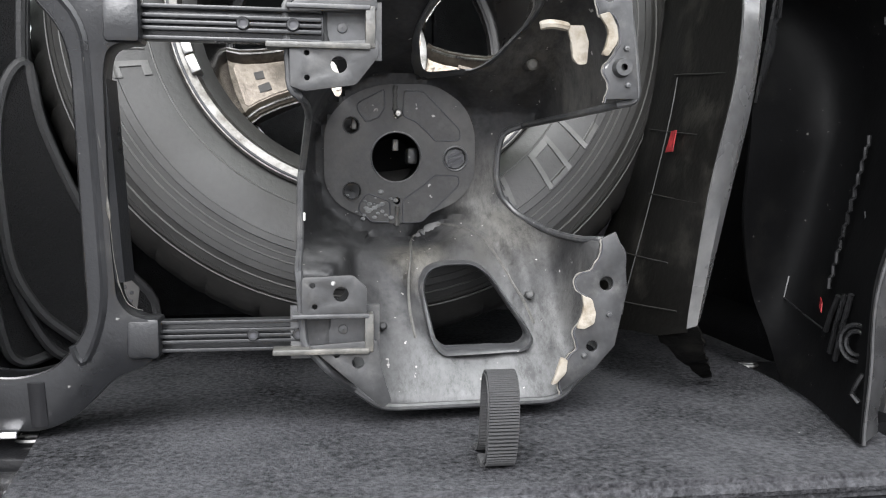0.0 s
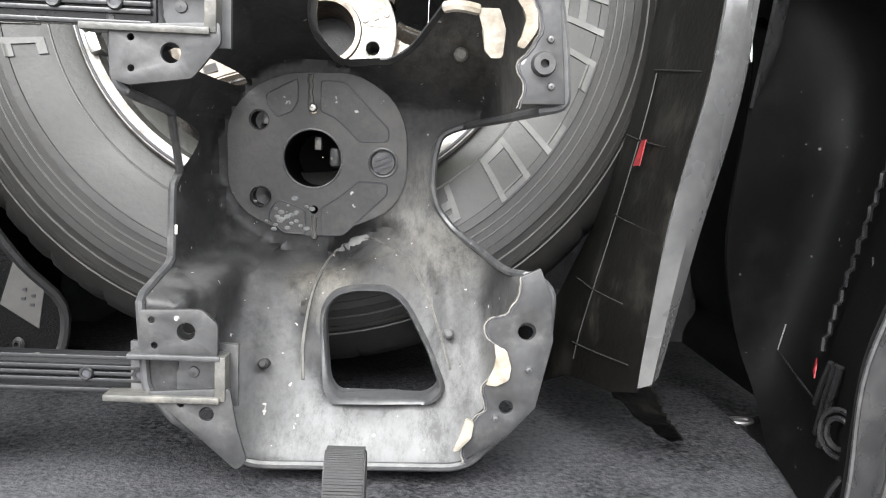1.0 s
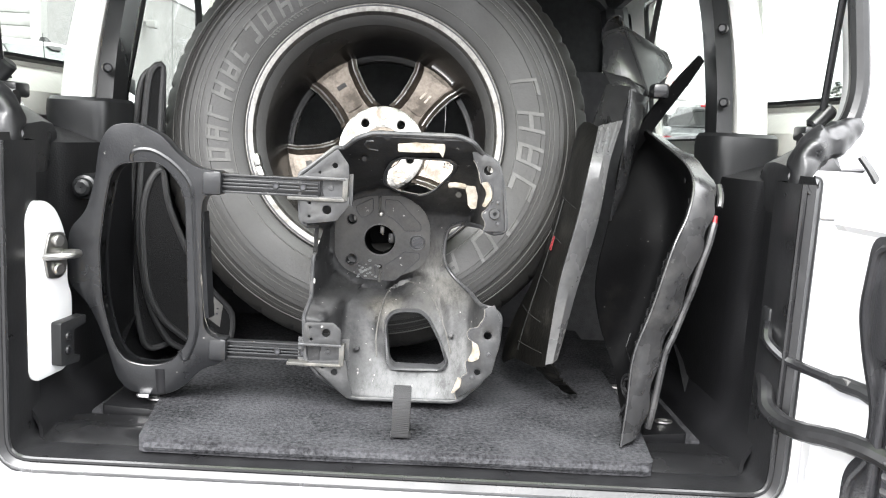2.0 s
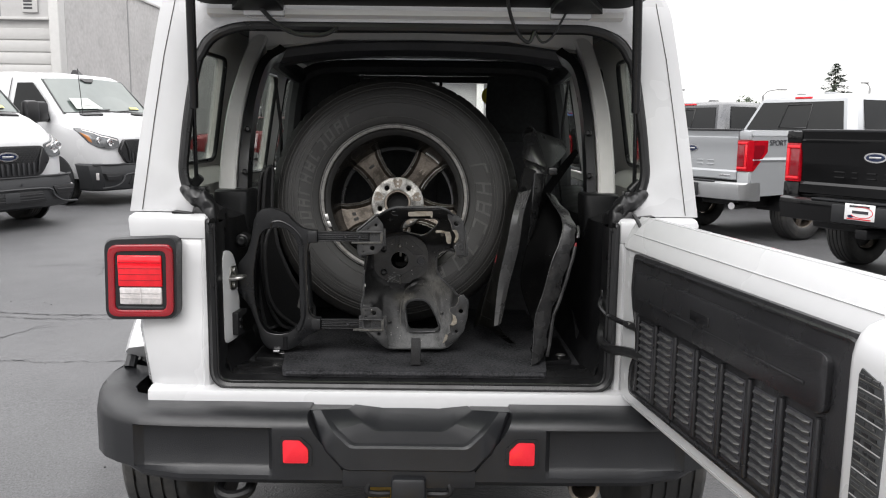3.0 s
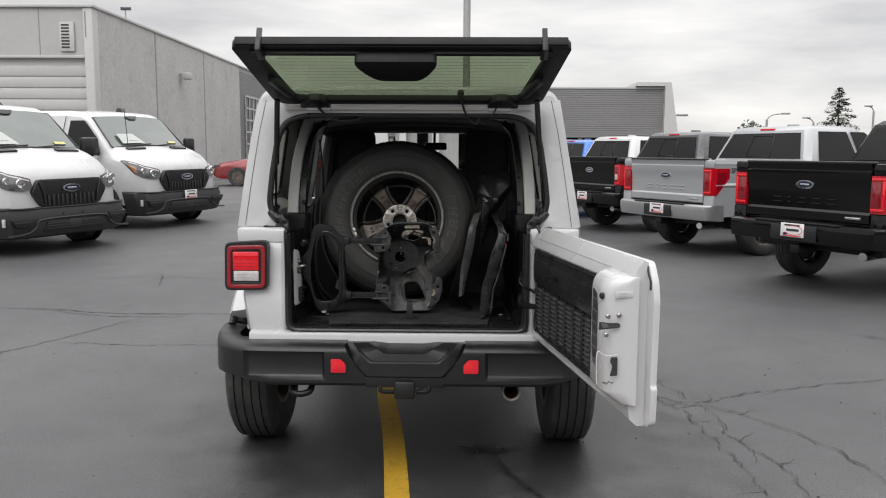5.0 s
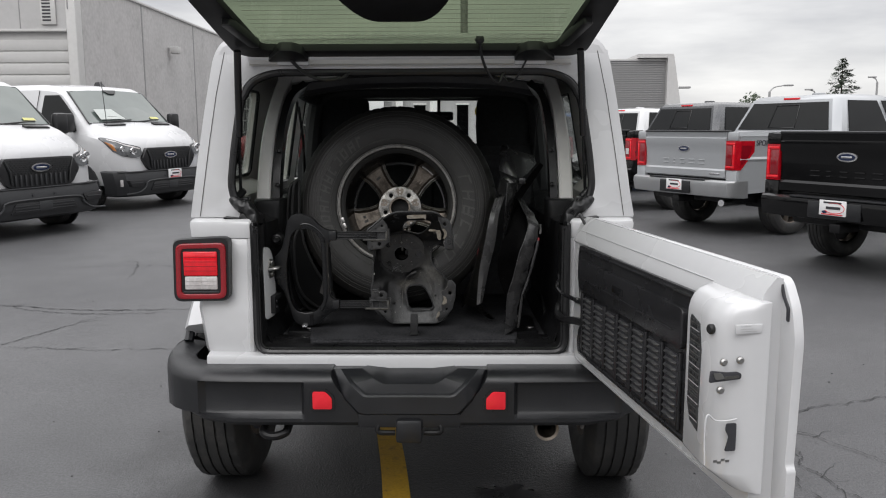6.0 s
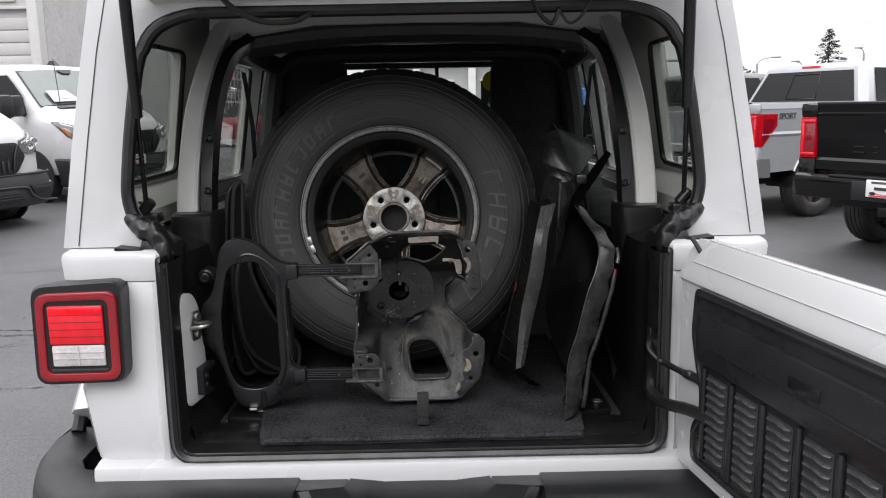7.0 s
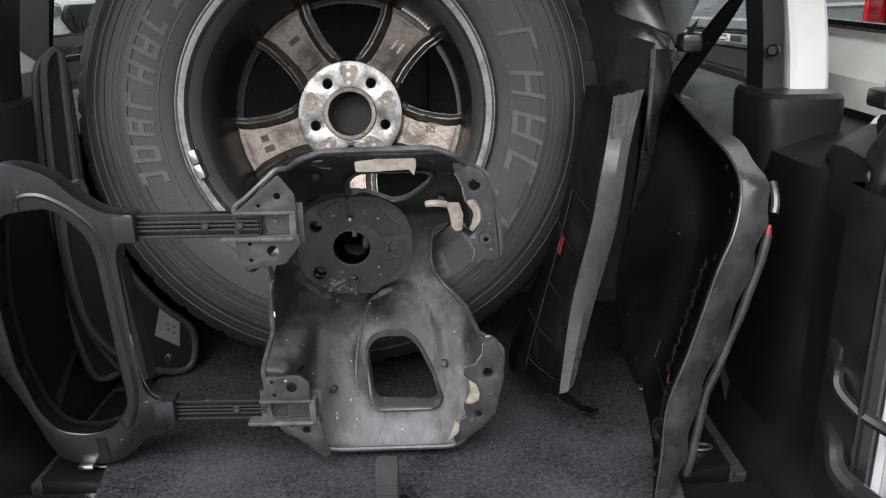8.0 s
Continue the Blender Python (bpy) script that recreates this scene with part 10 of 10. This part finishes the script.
    bp = part("front_bumper", loft(bmesh.new(), [[(-x, y + 0.50, z), (-x, y + 0.22, z), (-x * 0.90, y + 0.07, z), (-x * 0.5, y, z), (x * 0.5, y, z), (x * 0.90, y + 0.07, z), (x, y + 0.22, z), (x, y + 0.50, z)] for x, y, z in ((0.93, 0.06, 0.24), (0.97, -0.02, 0.27), (1.0, -0.06, 0.38), (1.035, -0.05, 0.56), (1.03, -0.02, 0.64), (0.99, 0.05, 0.665))]), M["van_bumper"], o, "dark grey plastic front bumper")
    low = part("lower_grille", plate([rounded([(-0.50, 0.335), (0.50, 0.335), (0.42, 0.470), (-0.42, 0.470)], 0.025, 4)], "y", -0.072, 0.0, bev=0.006), M["grille"], bp, "black lower grille")
    for z in (0.368, 0.400, 0.432):
        part("grille_bar", box_bm((-0.44, -0.080, z - 0.006), (0.44, -0.068, z + 0.006), 0.003), M["van_bumper"], low)
    part("centre_bridge", box_bm((-0.10, -0.084, 0.345), (0.10, -0.06, 0.475), 0.012), M["van_bumper"], low)
    for sx in (-1, 1):
        part("bumper_fold", tube_bm(spline([(sx * 0.98, -0.020, 0.300), (sx * 0.74, -0.058, 0.322), (sx * 0.60, -0.066, 0.400), (sx * 0.52, -0.068, 0.492), (0, -0.070, 0.505)], 4), 0.014, 6), M["van_bumper"], bp)
        part("bumper_hole", cyl_bm((sx * 0.16, -0.066, 0.560), (sx * 0.16, -0.056, 0.560), 0.014, 10), M["ink_and_gap"], bp)
        part("side_reflector", box_bm((min(sx * 0.955, sx * 0.985), 0.055, 0.42), (max(sx * 0.955, sx * 0.985), 0.10, 0.53), 0.006), M["clear_lens"], bp)
    part("bumper_lip", tube_bm(spline([(-1.01, 0.13, 0.655), (-0.90, 0.040, 0.652), (-0.5, -0.020, 0.648), (0.5, -0.020, 0.648), (0.90, 0.040, 0.652), (1.01, 0.13, 0.655)], 4), 0.012, 6), M["van_bumper"], bp)
    g = part("radiator_grille", plate([rounded([(-0.60, 0.86), (-0.48, 0.68), (-0.40, 0.655), (0.40, 0.655), (0.48, 0.68), (0.60, 0.86), (0.50, 1.03), (-0.50, 1.03)], 0.04, 4)], "y", -0.025, 0.08, bev=0.01), M["grille"], o, "black honeycomb grille")
    comb = bmesh.new()
    for i in range(7):
        z = 0.845 + i * 0.026
        for k in range(20):
            x = -0.455 + k * 0.0475 + (0.0237 if i % 2 else 0.0)
            if x < 0.44:
                for (xa, za), (xb, zb) in (((x, z), (x + 0.0237, z + 0.010)), ((x + 0.0237, z + 0.010), (x + 0.0475, z)), ((x, z), (x, z - 0.016))):
                    tube(comb, [(xa, -0.032, za), (xb, -0.032, zb)], 0.0034, 4)
    part("honeycomb", comb, M["van_bumper"], g, "dark honeycomb mesh")
    for i in range(11):
        part("grille_rib", box_bm((-0.38 + i * 0.072, -0.044, 0.675), (-0.355 + i * 0.072, -0.02, 0.82), 0.004), M["van_bumper"], g)
    for s in (-1, 1):
        part("grille_strake", tube_bm([(s * 0.50, -0.03, 1.00), (s * 0.44, -0.045, 0.86), (s * 0.42, -0.04, 0.70)], 0.014, 6), M["plastic"], g)
    ellipse_badge(g, (0, 0.905), 0.145, 0.058, -0.036)
    if plate_on:
        dealer_plate(bp, 0.05, 0.585, -0.07)
    part("antenna", cyl_bm((-0.60, 0.74, 1.40), (-0.60, 0.80, 2.12), 0.006, 6), M["grille"], body)
    part("roof_fin", loft(bmesh.new(), [[(0.26, 1.78, 2.07), (0.36, 1.78, 2.07), (0.36, 1.98, 2.09), (0.26, 1.98, 2.09)], [(0.285, 1.87, 2.16), (0.335, 1.87, 2.16), (0.335, 1.95, 2.16), (0.285, 1.95, 2.16)]]), M["grille"], body)
    part("under_body", box_bm((-0.85, 0.4, 0.26), (0.85, 5.2, 0.45)), M["trim"], o)
    return o


van((-5.20, 7.42), 65, "white cargo van with a black honeycomb grille", False)
van((-4.72, 10.80), 65, "white cargo van with a dealer plate", True)


# ---- red saloon far behind the vans ----
def saloon(at, turn):
    o = thing("saloon_car", "dark red saloon car parked far off", "car")
    o.matrix_basis = on_ground(at, turn)
    ring = lambda x, w, zb, zt, wt: [(x, -w, zb), (x, -w, zb + 0.35), (x, -wt, zt - 0.04), (x, -wt + 0.12, zt), (x, wt - 0.12, zt), (x, wt, zt - 0.04), (x, w, zb + 0.35), (x, w, zb)]
    body = part("body", loft(bmesh.new(), [ring(-2.25, 0.70, 0.35, 0.80, 0.62), ring(-2.15, 0.82, 0.26, 0.95, 0.72), ring(-1.3, 0.90, 0.24, 1.02, 0.80), ring(1.0, 0.90, 0.24, 0.98, 0.80), ring(2.0, 0.84, 0.26, 0.82, 0.70), ring(2.25, 0.70, 0.35, 0.68, 0.60)]), M["red_paint"], o, "dark red painted body")
    part("cabin", loft(bmesh.new(), [[(x0, -w, z), (x1, -w, z), (x1, w, z), (x0, w, z)] for z, x0, x1, w in ((0.95, -1.75, 1.05, 0.80), (1.38, -1.0, 0.25, 0.62))]), M["window"], o, "dark glazed cabin")
    part("roof", loft(bmesh.new(), [[(x0, -w, z), (x1, -w, z), (x1, w, z), (x0, w, z)] for z, x0, x1, w in ((1.375, -1.05, 0.30, 0.635), (1.43, -0.85, 0.10, 0.52))]), M["red_paint"], o)
    for x in (-1.4, 1.4):
        for s in (-1, 1):
            c = part("wheel", lathe(bmesh.new(), [(0.20, -0.09), (0.32, -0.10), (0.335, -0.06), (0.335, 0.06), (0.32, 0.10), (0.20, 0.09)], (x, s * 0.82, 0.335), "y", 36), M["tyre"], o)
            part("rim", lathe(bmesh.new(), [(0.001, s * 0.06), (0.06, s * 0.075), (0.19, s * 0.07), (0.205, s * 0.09)], (x, s * 0.82, 0.335), "y", 24), M["alloy"], c)
    for s in (-1, 1):
        part("headlamp", box_bm((2.02, s * 0.62 - 0.13, 0.62), (2.22, s * 0.62 + 0.13, 0.76), 0.03), M["headlamp"], o)
    return o


saloon((-6.2, 25.3, 0), 186)
